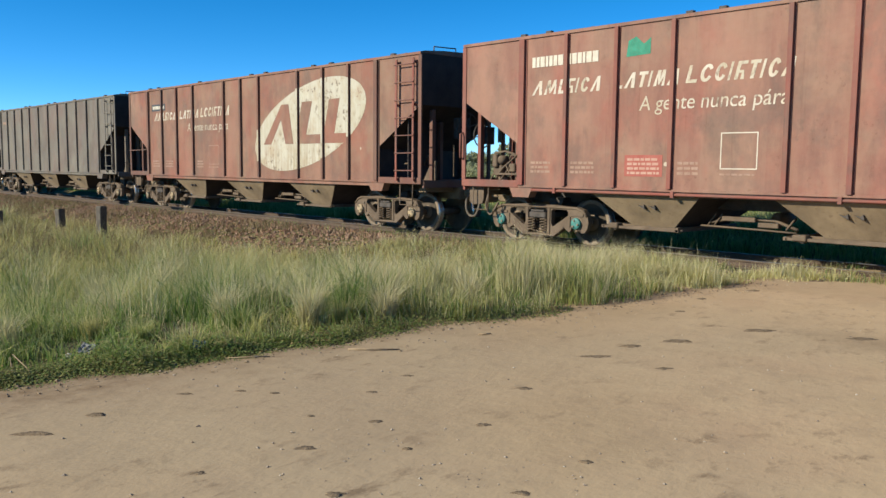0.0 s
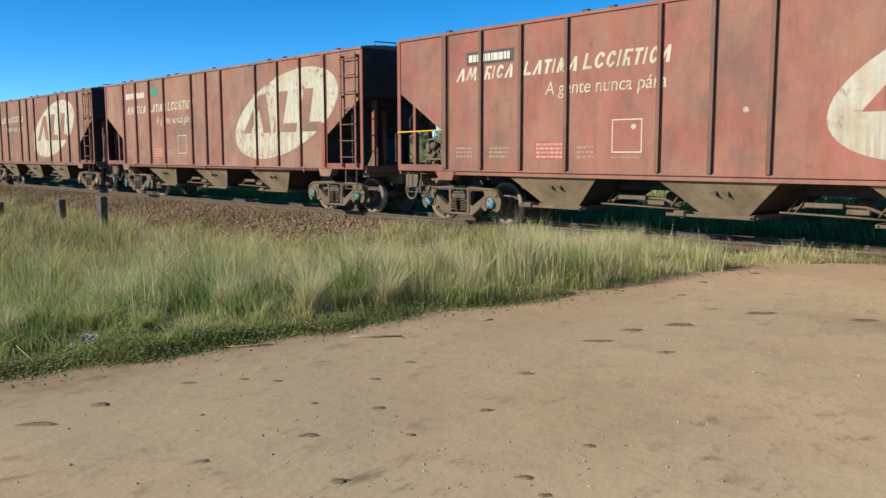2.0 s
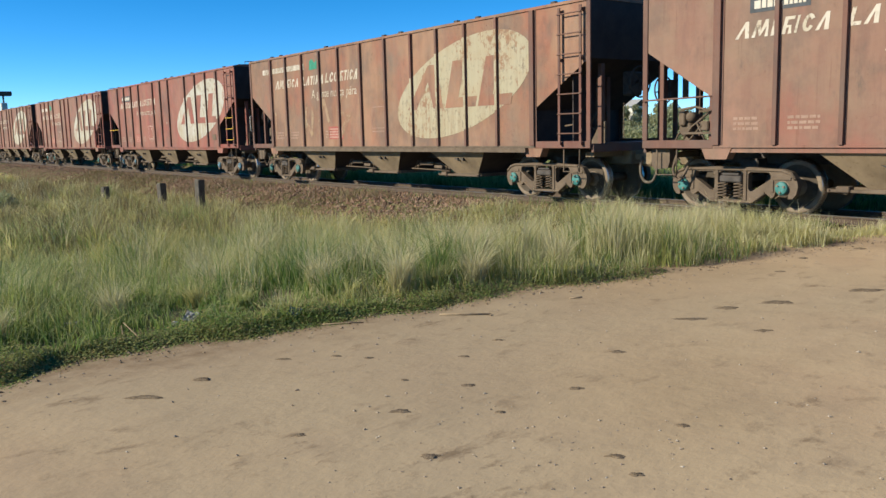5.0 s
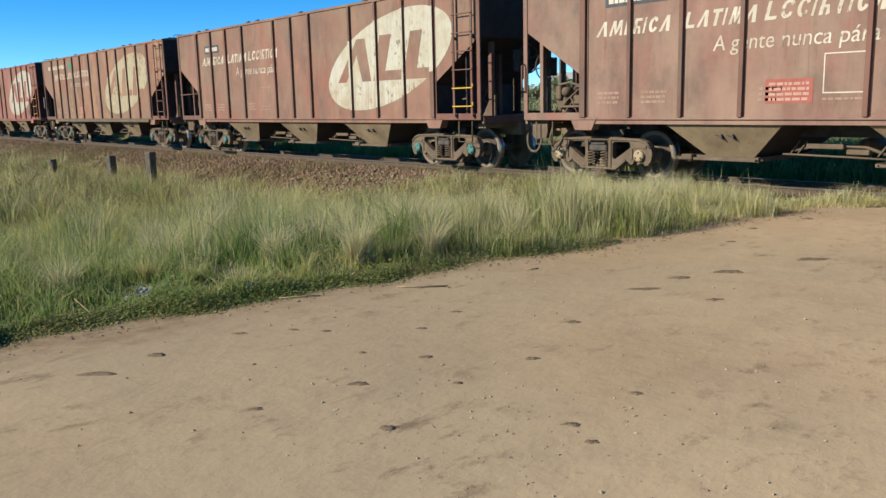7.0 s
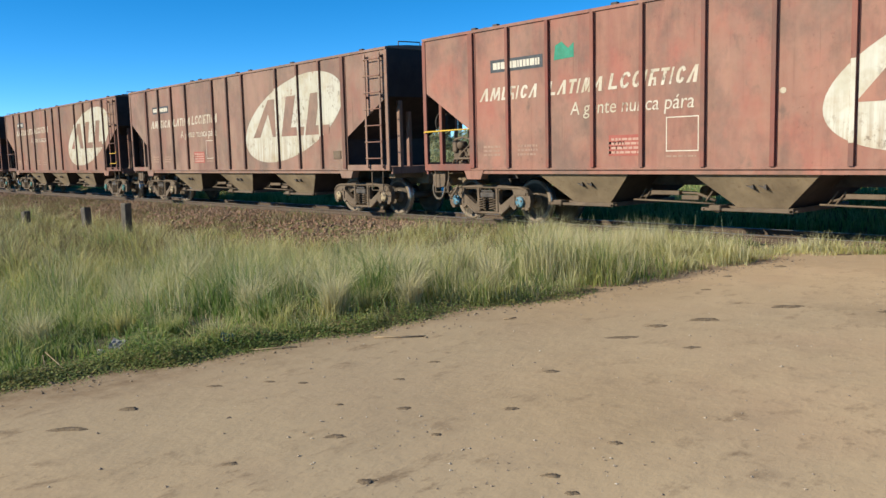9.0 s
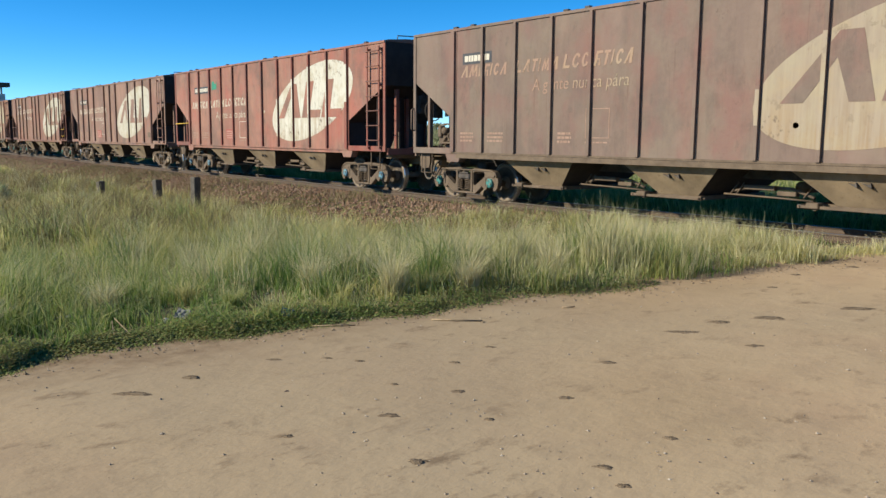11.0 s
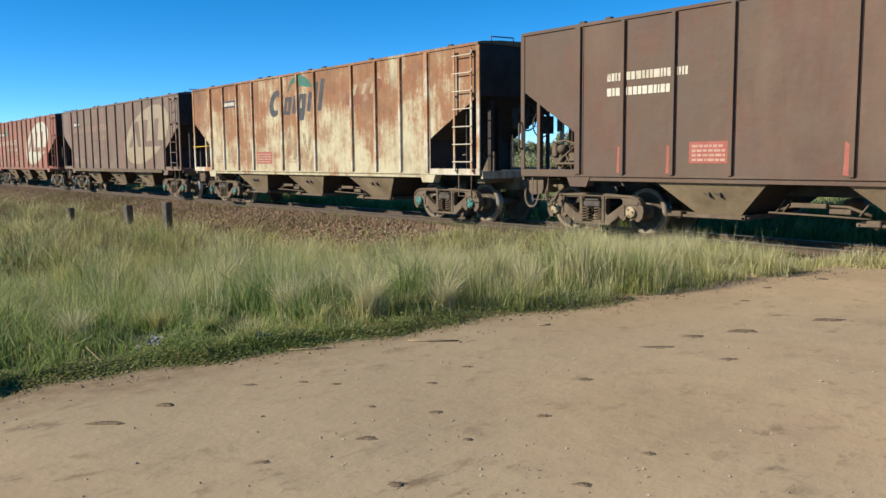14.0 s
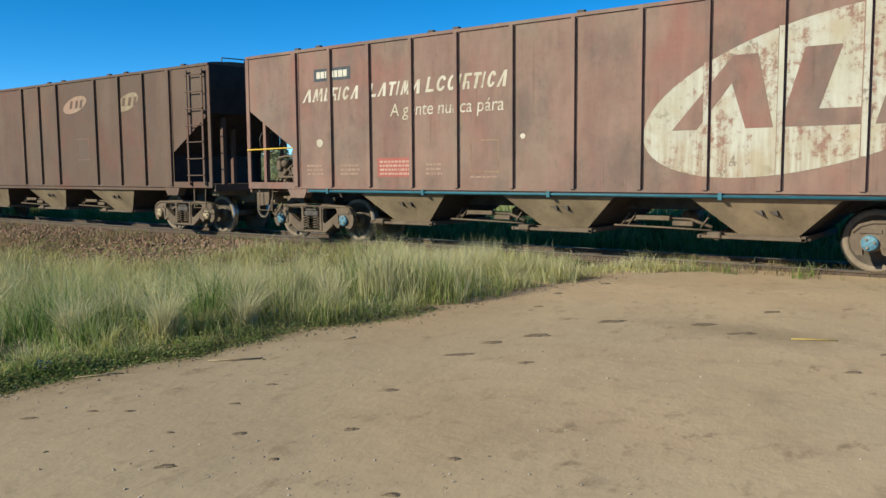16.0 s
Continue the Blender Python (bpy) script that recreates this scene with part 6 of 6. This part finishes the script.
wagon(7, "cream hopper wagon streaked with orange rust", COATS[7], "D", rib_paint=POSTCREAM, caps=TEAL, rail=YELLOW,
      marks=(number_bars(2.55, 3.36, 1.0, 0.12, WHITE, SLATE), slate_emblem, shadow_oval, panels(GHOSTDARK, PLACARD, 5.14, 7.17, 1.52, 1.0),
             scrawl(GHOSTDARK, [((7.4, 2.5), (7.2, 2.2)), ((7.2, 2.2), (7.7, 1.8)), ((7.7, 1.8), (7.6, 1.5)), ((8.2, 2.3), (8.4, 1.5)), ((8.4, 1.5), (8.6, 2.2)), ((2.9, 1.4), (3.1, 1.9)), ((3.1, 1.9), (3.3, 1.5))])))
wagon(8, "plain brown hopper wagon with two small cream ovals", COATS[8], "A", caps=TAN, rib_paint=COATS[8],
      marks=(number_bars(2.34, 2.94, 1.8, 0.15, NAME), number_bars(2.34, 2.66, 1.5, 0.15, WHITE), small_ovals, panels(COATS[9], PLACARD, 4.2, 10.06, 1.86, stencils=False), red_feet(2.74, 3.86, 7.07)))
wagon(9, "brown-red hopper wagon with a bright blue side pipe", COATS[9], "C", OV[9], shift=0.5, bogies=(1.70, 14.02), rib_paint=COATS[9], caps=PALEBLUE, rail=YELLOW, pipe=BLUE_PIPE,
      marks=(number_bars(2.3, 3.46, 0.9, 0.14, WHITE, BLACKP), owner_name(NAME, 1.85, 2.98), panels(GHOST, PLACARD, 4.0, 6.3, 1.46, 0.9), pale_dot(2.35, 2.1, 0.09), pale_dot(7.45, 2.1, 0.05)))


# ---- beyond the railway, and by the grass ----
def tree_meshes(seed, height, width, n):
    rng = np.random.default_rng(seed)
    bm = bmesh.new()
    lean = rng.uniform(-0.3, 0.3, 2)
    trunk = [(0, 0, -0.1), (lean[0] * 0.3, lean[1] * 0.3, height * 0.25), (lean[0], lean[1], height * 0.5)]
    for i in range(6):
        a, r = i * 1.05 + rng.uniform(-0.3, 0.3), width * rng.uniform(0.25, 0.42)
        tube(bm, [trunk[1], (lean[0] + r * 0.6 * math.cos(a), lean[1] + r * 0.6 * math.sin(a), height * 0.5), (lean[0] + r * math.cos(a), lean[1] + r * math.sin(a), height * rng.uniform(0.6, 0.85))], 0.05, 5)
    tube(bm, trunk, 0.12, 7)
    wood = mesh_from(bm, "trunk", [BARK])
    k = 16
    cs = np.stack([rng.normal(0, width * 0.27, k), rng.normal(0, width * 0.27, k), height * rng.uniform(0.28, 0.92, k)], 1)
    rs = width * rng.uniform(0.10, 0.24, k)
    pick = rng.integers(0, k, n)
    d = rng.normal(0, 1, (n, 3))
    d /= np.linalg.norm(d, axis=1)[:, None]
    c = cs[pick] + d * (rs[pick] * rng.uniform(0.55, 1.1, n))[:, None]
    c[:, 2] = np.maximum(c[:, 2], 0.15)
    u, w = rng.normal(0, 1, (n, 3)), rng.normal(0, 1, (n, 3))
    s = rng.uniform(0.10, 0.20, n) * width / 4
    u = u / np.linalg.norm(u, axis=1)[:, None] * s[:, None]
    w = w / np.linalg.norm(w, axis=1)[:, None] * s[:, None] * 0.8
    v = np.stack([c - u, c + w, c + u, c - w], 1).reshape(-1, 3)
    me = bpy.data.meshes.new("crown")
    me.from_pydata(v, [], (np.arange(n)[:, None] * 4 + np.arange(4)[None]).tolist())
    me.materials.append(LEAVES)
    return wood, me


def plant_trees():
    kinds = [tree_meshes(40 + i, h, w, n) for i, (h, w, n) in enumerate(((4.6, 5.2, 3200), (5.6, 5.0, 3400), (3.2, 4.6, 2600), (7.2, 6.0, 4200)))]
    rng = random.Random(9)
    for i in range(290):
        wood, crown = kinds[rng.choice((0, 0, 1, 2, 2, 2)) if i % 23 else 3]
        x = -195 + i * 0.80 + rng.uniform(-2, 2)
        y = 100 + rng.uniform(-12, 18)
        far = 1.0
        if abs(math.degrees(math.atan2(-x, y)) - 22.4) < 2.2:
            x, y, far = x * (y + 32) / y, y + 32, 1.15
        t = tagged(new("tree"), "bushy dark green tree in the far hedge row", "tree", "trees behind the railway")
        grown = 1.0 + 0.2 * float(smooth(-150, -115, x) * smooth(-52, -66, x))
        t.location, t.rotation_euler, t.scale = (x, y, 0), (0, 0, rng.uniform(0, 6.28)), [far * grown * rng.uniform(0.5, 0.76)] * 3
        shared("trunk", wood, t)
        shared("crown", crown, t)


plant_trees()


def hedge_row():
    """Low thicket along the foot of the far trees."""
    rng = np.random.default_rng(27)
    n = 60000
    x, y = rng.uniform(-190, 25, n), rng.uniform(82, 87, n)
    top = 0.5 + 2.6 * drift(x, y, 5.0, 28) * drift(x, y, 1.7, 29) ** 0.5
    z = top * rng.random(n) ** 0.7
    size = rng.uniform(0.10, 0.24, n)[:, None]
    u, w = rng.normal(0, 1, (n, 3)), rng.normal(0, 1, (n, 3))
    u, w = u / np.linalg.norm(u, axis=1)[:, None] * size, w / np.linalg.norm(w, axis=1)[:, None] * size * 0.8
    c = np.stack([x, y, z], 1)
    me = bpy.data.meshes.new("hedge_row")
    me.from_pydata(np.stack([c - u, c + w, c + u, c - w], 1).reshape(-1, 3), [], (np.arange(n)[:, None] * 4 + np.arange(4)[None]).tolist())
    me.materials.append(LEAVES)
    tagged(new("hedge_row", me), "low pale green thicket under the far trees", "hedge", kind="stuff")


hedge_row()


def scrub(x, y, k, seed):
    wood, crown = tree_meshes(seed, 3.0, 4.6, 2200)
    t = tagged(new("bush"), "low dark scrubby bush in the grass", "bush", "bushes in the hollow")
    t.location, t.scale = (x, y, float(ground_z(x, y)) - 0.05), (k, k, k)
    shared("trunk", wood, t)
    shared("crown", crown, t)


scrub(-26.8, 3.4, 0.26, 71)
scrub(-25.2, 2.6, 0.2, 72)
scrub(-29.0, 4.6, 0.24, 73)
scrub(-28.2, 7.0, 0.15, 74)


def house(x, y, w, d, h, turn):
    hs = tagged(new("house"), "small white plastered house with a pale sheet roof", "house")
    hs.location, hs.rotation_euler = (x, y, 0), (0, 0, turn)
    bm = bmesh.new()
    box(bm, -w / 2, w / 2, -d / 2, d / 2, -0.1, h)
    wall = part("wall", bm, HOUSEW, hs)
    bm = bmesh.new()
    for s in (-1, 1):
        a, b = bm.verts.new((-w / 2 - 0.4, s * (d / 2 + 0.4), h - 0.05)), bm.verts.new((w / 2 + 0.4, s * (d / 2 + 0.4), h - 0.05))
        c, e = bm.verts.new((w / 2 + 0.4, 0, h + 1.1)), bm.verts.new((-w / 2 - 0.4, 0, h + 1.1))
        r = bmesh.ops.extrude_face_region(bm, geom=[bm.faces.new((a, b, c, e))])
        bmesh.ops.translate(bm, vec=(0, 0, 0.1), verts=[q for q in r["geom"] if isinstance(q, bmesh.types.BMVert)])
    part("roof", bm, ROOFT, hs)
    for wx in (-w / 4, w / 4):
        bm = bmesh.new()
        box(bm, wx - 0.5, wx + 0.5, -d / 2 - 0.03, -d / 2 + 0.05, 0.9, 1.9)
        part("window", bm, DARKGLASS, hs, "dark window")
    bm = bmesh.new()
    box(bm, -0.45, 0.45, -d / 2 - 0.04, -d / 2 + 0.05, 0, 2.05)
    part("door", bm, BARK, hs, "brown plank door")


house(-100, 116, 7, 5, 5.2, 0.25)
house(-49.5, 120.5, 6.2, 5, 1.9, -0.25)


def floodlight_mast():
    m = tagged(new("floodlight_mast"), "grey mast with a dark box lamp head", "mast")
    m.location = (-97, 16.6, 0)
    bm = bmesh.new()
    tube(bm, [(0, 0, -0.4), (0, 0, 6.4)], 0.09, 8)
    part("pole", bm, CONCRETE, m)
    bm = bmesh.new()
    box(bm, -0.6, 0.6, -0.75, 0.75, 6.4, 6.85, 0.06)
    part("lamp_head", bm, GREASE, m, "dark box lamp head")
    bm = bmesh.new()
    box(bm, -0.25, 0.25, -0.3, 0.3, 4.9, 5.7, 0.05)
    part("control_box", bm, HOUSEW, m, "pale box on the pole")


floodlight_mast()


def utility_pole(x, y, h):
    m = tagged(new("utility_pole"), "thin grey pole behind the railway", "pole")
    m.location = (x, y, 0)
    bm = bmesh.new()
    tube(bm, [(0, 0, -0.3), (0, 0, h)], 0.09, 8)
    part("pole", bm, CONCRETE, m)
    bm = bmesh.new()
    box(bm, -0.9, 0.9, -0.05, 0.05, h - 0.35, h - 0.22)
    part("crossarm", bm, BARK, m)


utility_pole(-34, 38, 5.2)


def road_sign(x, y, h):
    m = tagged(new("road_sign"), "small white square sign on a thin pole", "sign")
    m.location = (x, y, 0)
    bm = bmesh.new()
    tube(bm, [(0, 0, -0.3), (0, 0, h)], 0.03, 8)
    part("pole", bm, CONCRETE, m)
    bm = bmesh.new()
    box(bm, -0.19, 0.19, -0.045, -0.025, h - 0.42, h, 0.005)
    part("sign_board", bm, HOUSEW, m, "white square board")


road_sign(-21.2, 46, 3.5)


def fence_post(x, y, z_top, w, tilt):
    bm = bmesh.new()
    box(bm, -w / 2, w / 2, -w / 2, w / 2, -1.3, 0, 0.02)
    for v in bm.verts:
        if v.co.z > -0.1:
            v.co.z += random.uniform(-0.05, 0.01)
            v.co.x *= 0.92
    ob = part("stub_post", bm, CONCRETE, None)
    ob.location, ob.rotation_euler = (x, y, z_top), (0, tilt, 0.3)
    tagged(ob, "short weathered grey concrete post in the grass", "post", "stub posts by the bank")


fence_post(-24.2, 9.2, 0.38, 0.23, 0.02)
fence_post(-26.6, 8.85, 0.2, 0.23, -0.04)
fence_post(-29.5, 7.9, 0.05, 0.22, 0.03)


# ---- small things on the dirt ----
def lump(name, x, y, sx, sy, h, material, label, category, turn=0.0, seed=0):
    """A flat crust of darker dirt with a ragged outline, hardly proud of the road."""
    rng = np.random.default_rng(900 + seed)
    bm = bmesh.new()
    n, rings = 22, []
    jag = rng.uniform(0.45, 1.25, n)
    jag = 0.6 * jag + 0.4 * np.roll(jag, 1)
    for q, up in ((1.0, -0.3), (0.8, 0.55), (0.45, 1.0)):
        ring = []
        for i in range(n):
            a, r = 2 * math.pi * i / n, q * jag[i] * (1 + rng.uniform(-0.1, 0.1))
            ring.append(bm.verts.new((sx * r * math.cos(a), sy * r * math.sin(a), h * up * rng.uniform(0.6, 1.2))))
        rings.append(ring)
    for p, q in zip(rings, rings[1:]):
        for i in range(n):
            bm.faces.new((p[i], p[(i + 1) % n], q[(i + 1) % n], q[i]))
    bm.faces.new(rings[-1])
    ob = part(name, bm, material, None, "", True)
    ob.location, ob.rotation_euler = (x, y, float(ground_z(x, y)) + h * 0.15), (0, 0, turn)
    return tagged(ob, label, category)


for i, (x, y, sx, sy, h) in enumerate(((-4.05, 6.80, 0.19, 0.07, 0.012), (-4.22, 6.30, 0.11, 0.06, 0.012), (-4.18, 5.75, 0.19, 0.06, 0.006), (-5.27, 1.93, 0.07, 0.035, 0.012), (-5.14, 1.51, 0.13, 0.035, 0.012),
                                       (-3.46, 2.99, 0.03, 0.025, 0.009), (-3.48, 3.63, 0.05, 0.035, 0.007), (-4.34, 2.93, 0.04, 0.02, 0.008), (-2.41, 2.91, 0.04, 0.025, 0.008), (-2.61, 3.0, 0.06, 0.03, 0.007),
                                       (-3.19, 2.3, 0.06, 0.035, 0.006), (-2.65, 3.57, 0.05, 0.03, 0.008), (-3.77, 7.85, 0.18, 0.08, 0.010), (-3.84, 2.56, 0.08, 0.035, 0.006), (-1.29, 6.97, 0.09, 0.045, 0.008),
                                       (-5.14, 10.53, 0.10, 0.06, 0.012), (-5.11, 12.4, 0.12, 0.06, 0.014), (-5.38, 2.59, 0.07, 0.03, 0.007), (-5.18, 2.91, 0.05, 0.03, 0.007), (-4.97, 3.05, 0.04, 0.025, 0.007), (-3.98, 3.18, 0.06, 0.035, 0.006),
                                       (-3.88, 4.48, 0.07, 0.04, 0.006), (-3.9, 1.94, 0.05, 0.03, 0.006), (-3.55, 5.79, 0.08, 0.05, 0.006), (-2.59, 9.41, 0.12, 0.06, 0.009), (-2.96, 8.25, 0.16, 0.08, 0.007), (-2.50, 8.01, 0.20, 0.06, 0.008), (-1.2, 7.84, 0.07, 0.04, 0.008),
                                       (-5.2, 9.3, 0.08, 0.05, 0.01), (-4.9, 8.3, 0.07, 0.04, 0.008), (-4.75, 4.1, 0.06, 0.03, 0.006), (-4.55, 3.6, 0.05, 0.03, 0.006))):
    lump("dirt_clod", x, y, sx, sy, h, CLOD, "dark flat dirt clod pressed into the road", "dirt clod", 0.87, i)


def road_pebbles():
    rng = np.random.default_rng(8)
    n = 1700
    x, y = rng.uniform(-6.4, 3, n), rng.uniform(0.6, 12, n)
    near_edge = rng.random(n) < 0.35
    x = np.where(near_edge, road_edge(y) + np.abs(rng.normal(0, 0.35, n)), x)
    s = 0.003 + 0.012 * rng.random(n) ** 3
    ob = pebbles("road_pebbles", np.stack([x, y, ground_z(x, y) + s * 0.2], 1), s, PEBBLE, 9)
    tagged(ob, "small pebbles and crumbs scattered on the dirt", "pebbles", kind="stuff")
    n = 300
    x, y = rng.normal(-2.7, 0.7, n), rng.normal(2.7, 0.6, n)
    s = 0.003 + 0.008 * rng.random(n) ** 2
    ob = pebbles("earth_crumbs", np.stack([x, y, ground_z(x, y) + s * 0.2], 1), s, PEBBLE, 10)
    tagged(ob, "small crumbs of broken earth on the dirt", "earth crumbs", kind="stuff")


road_pebbles()


def edge_chips():
    """Pale dry chips and crumbs where the grass meets the dirt."""
    rng = np.random.default_rng(18)
    n = 260
    y = rng.uniform(0.5, 10.5, n)
    x = road_edge(y) + np.abs(rng.normal(0, 0.22, n)) - 0.05
    sz = 0.006 + 0.016 * rng.random(n) ** 2
    ob = pebbles("dry_chips", np.stack([x, y, ground_z(x, y) + sz * 0.3], 1), sz, TWIG, 19, 0.5)
    tagged(ob, "dry leaf chips and crumbs along the grass edge", "dry chips", kind="stuff")
    n = 380
    y = rng.uniform(0.5, 11.5, n)
    x = road_edge(y) + rng.normal(0.02, 0.13, n)
    sz = 0.005 + 0.016 * rng.random(n) ** 2
    ob = pebbles("earth_crumbs", np.stack([x, y, ground_z(x, y) + sz * 0.2], 1), sz, CLOD, 20, 0.6)
    tagged(ob, "brown earth crumbs along the grass edge", "earth crumbs", kind="stuff")


edge_chips()


STICKY = mottled("faded_yellow", (0.34, 0.23, 0.06), (0.42, 0.30, 0.10), 20, 0.85)


def stick(name, pts, r, material, label):
    bm = bmesh.new()
    tube(bm, [(x, y, float(ground_z(x, y)) + r + dz) for x, y, dz in pts], r, 6)
    tagged(part(name, bm, material, None), label, "stick")


stick("yellow_stick", [(-2.03, 8.05, 0), (-1.85, 8.12, 0.004), (-1.66, 8.2, 0)], 0.007, STICKY, "short yellow stick lying on the dirt")
stick("twig", [(-5.75, 4.28, 0), (-5.6, 4.43, 0.005), (-5.45, 4.62, 0)], 0.007, TWIG, "dry brown twig at the road's edge")
stick("twig", [(-6.15, 3.3, 0), (-6.0, 3.5, 0.01), (-5.95, 3.62, 0)], 0.005, TWIG, "pale dry twig at the road's edge")
stick("twig", [(-5.45, 5.6, 0), (-5.38, 5.70, 0.01)], 0.007, TWIG, "pale dry chip of wood by the grass")


def scrap(name, x, y, s, material, label):
    """A crumpled scrap of plastic."""
    bm = bmesh.new()
    bmesh.ops.create_grid(bm, x_segments=7, y_segments=7, size=s)
    for v in bm.verts:
        v.co.z = s * 0.7 * abs(noise.noise(v.co * (2.3 / s))) + 0.02
        v.co.x *= 1 + 0.4 * noise.noise(v.co * 9)
    bmesh.ops.solidify(bm, geom=bm.faces[:], thickness=0.003)
    ob = part(name, bm, material, None)
    ob.location, ob.rotation_euler = (x, y, float(ground_z(x, y)) + 0.06), (0.5, 0.2, 0.7)
    tagged(ob, label, "litter")


stick("dry_stalk", [(-6.95, 1.90, 0.10), (-6.7, 1.84, 0.05), (-6.3, 1.75, 0.0)], 0.004, TWIG, "long pale dry stalk bent onto the dirt")
stick("dry_stalk", [(-6.95, 1.92, 0.12), (-6.6, 1.92, 0.06), (-6.35, 1.92, 0.0)], 0.004, TWIG, "pale dry stalk leaning out of the weeds")
stick("pale_stick", [(-7.62, 1.60, 0.06), (-7.58, 1.74, 0.07), (-7.52, 1.9, 0.06)], 0.016, PLASTIC, "pale smooth stick lying in the grass")


def stone(x, y, r, material, label):
    """A rounded stone half sunk in the weeds."""
    bm = bmesh.new()
    bmesh.ops.create_icosphere(bm, subdivisions=3, radius=r)
    for v in bm.verts:
        v.co *= 1 + 0.3 * noise.noise(v.co * (1.4 / r))
        v.co.z *= 0.75
    ob = part("stone", bm, material, None, "", True)
    ob.location = (x, y, float(ground_z(x, y)) + 0.4 * r)
    tagged(ob, label, "stone")


stone(-7.95, 0.98, 0.13, CONCRETE, "dark grey rounded stone in the weeds")
stone(-7.12, 2.40, 0.035, HOUSEW, "small pale round stone in the grass")
scrap("plastic_scrap", -6.45, 3.22, 0.055, BLUEP, "crumpled blue plastic scrap in the weeds")
scrap("plastic_bag", -7.0, 2.5, 0.06, PLASTIC, "crumpled pale plastic bag in the grass")


# ---- the train rolls away to the left, its wheels turning ----
TRAVEL = ((0, 0), (1, 9.85), (1.5, 14.9), (2, 19.65), (2.5, 24.75), (3, 29.75), (3.5, 34.57), (4, 39.7), (6.5, 64.72), (7, 69.45), (7.5, 74.4), (8, 79.4), (8.5, 84.37), (9, 89.4),
          (11.5, 114.9), (12, 119.75), (12.5, 124.8), (13, 129.75), (13.5, 134.75), (14, 139.95), (14.5, 145.05), (15, 150.35), (15.5, 155.14), (16, 159.87))
PITCH, START = 17.5, -12.92


def motions():
    ts, ss = [a for a, _ in TRAVEL], [b for _, b in TRAVEL]
    for k, w in WAGONS.items():
        walk(w, [(t, pose(START + k * PITCH - s, TRACK_Y, RAIL_Z)) for t, s in TRAVEL])
    for ws, ax, a0 in WHEELS:
        rows = []
        for i in range(481):
            turn = math.degrees(a0 - float(np.interp(i / 30, ts, ss)) / WHEEL_R)
            rows.append((i / 30, pose(ax, 0, AXLE_Z, 0, turn % 360, 0)))
        walk(ws, rows)


motions()
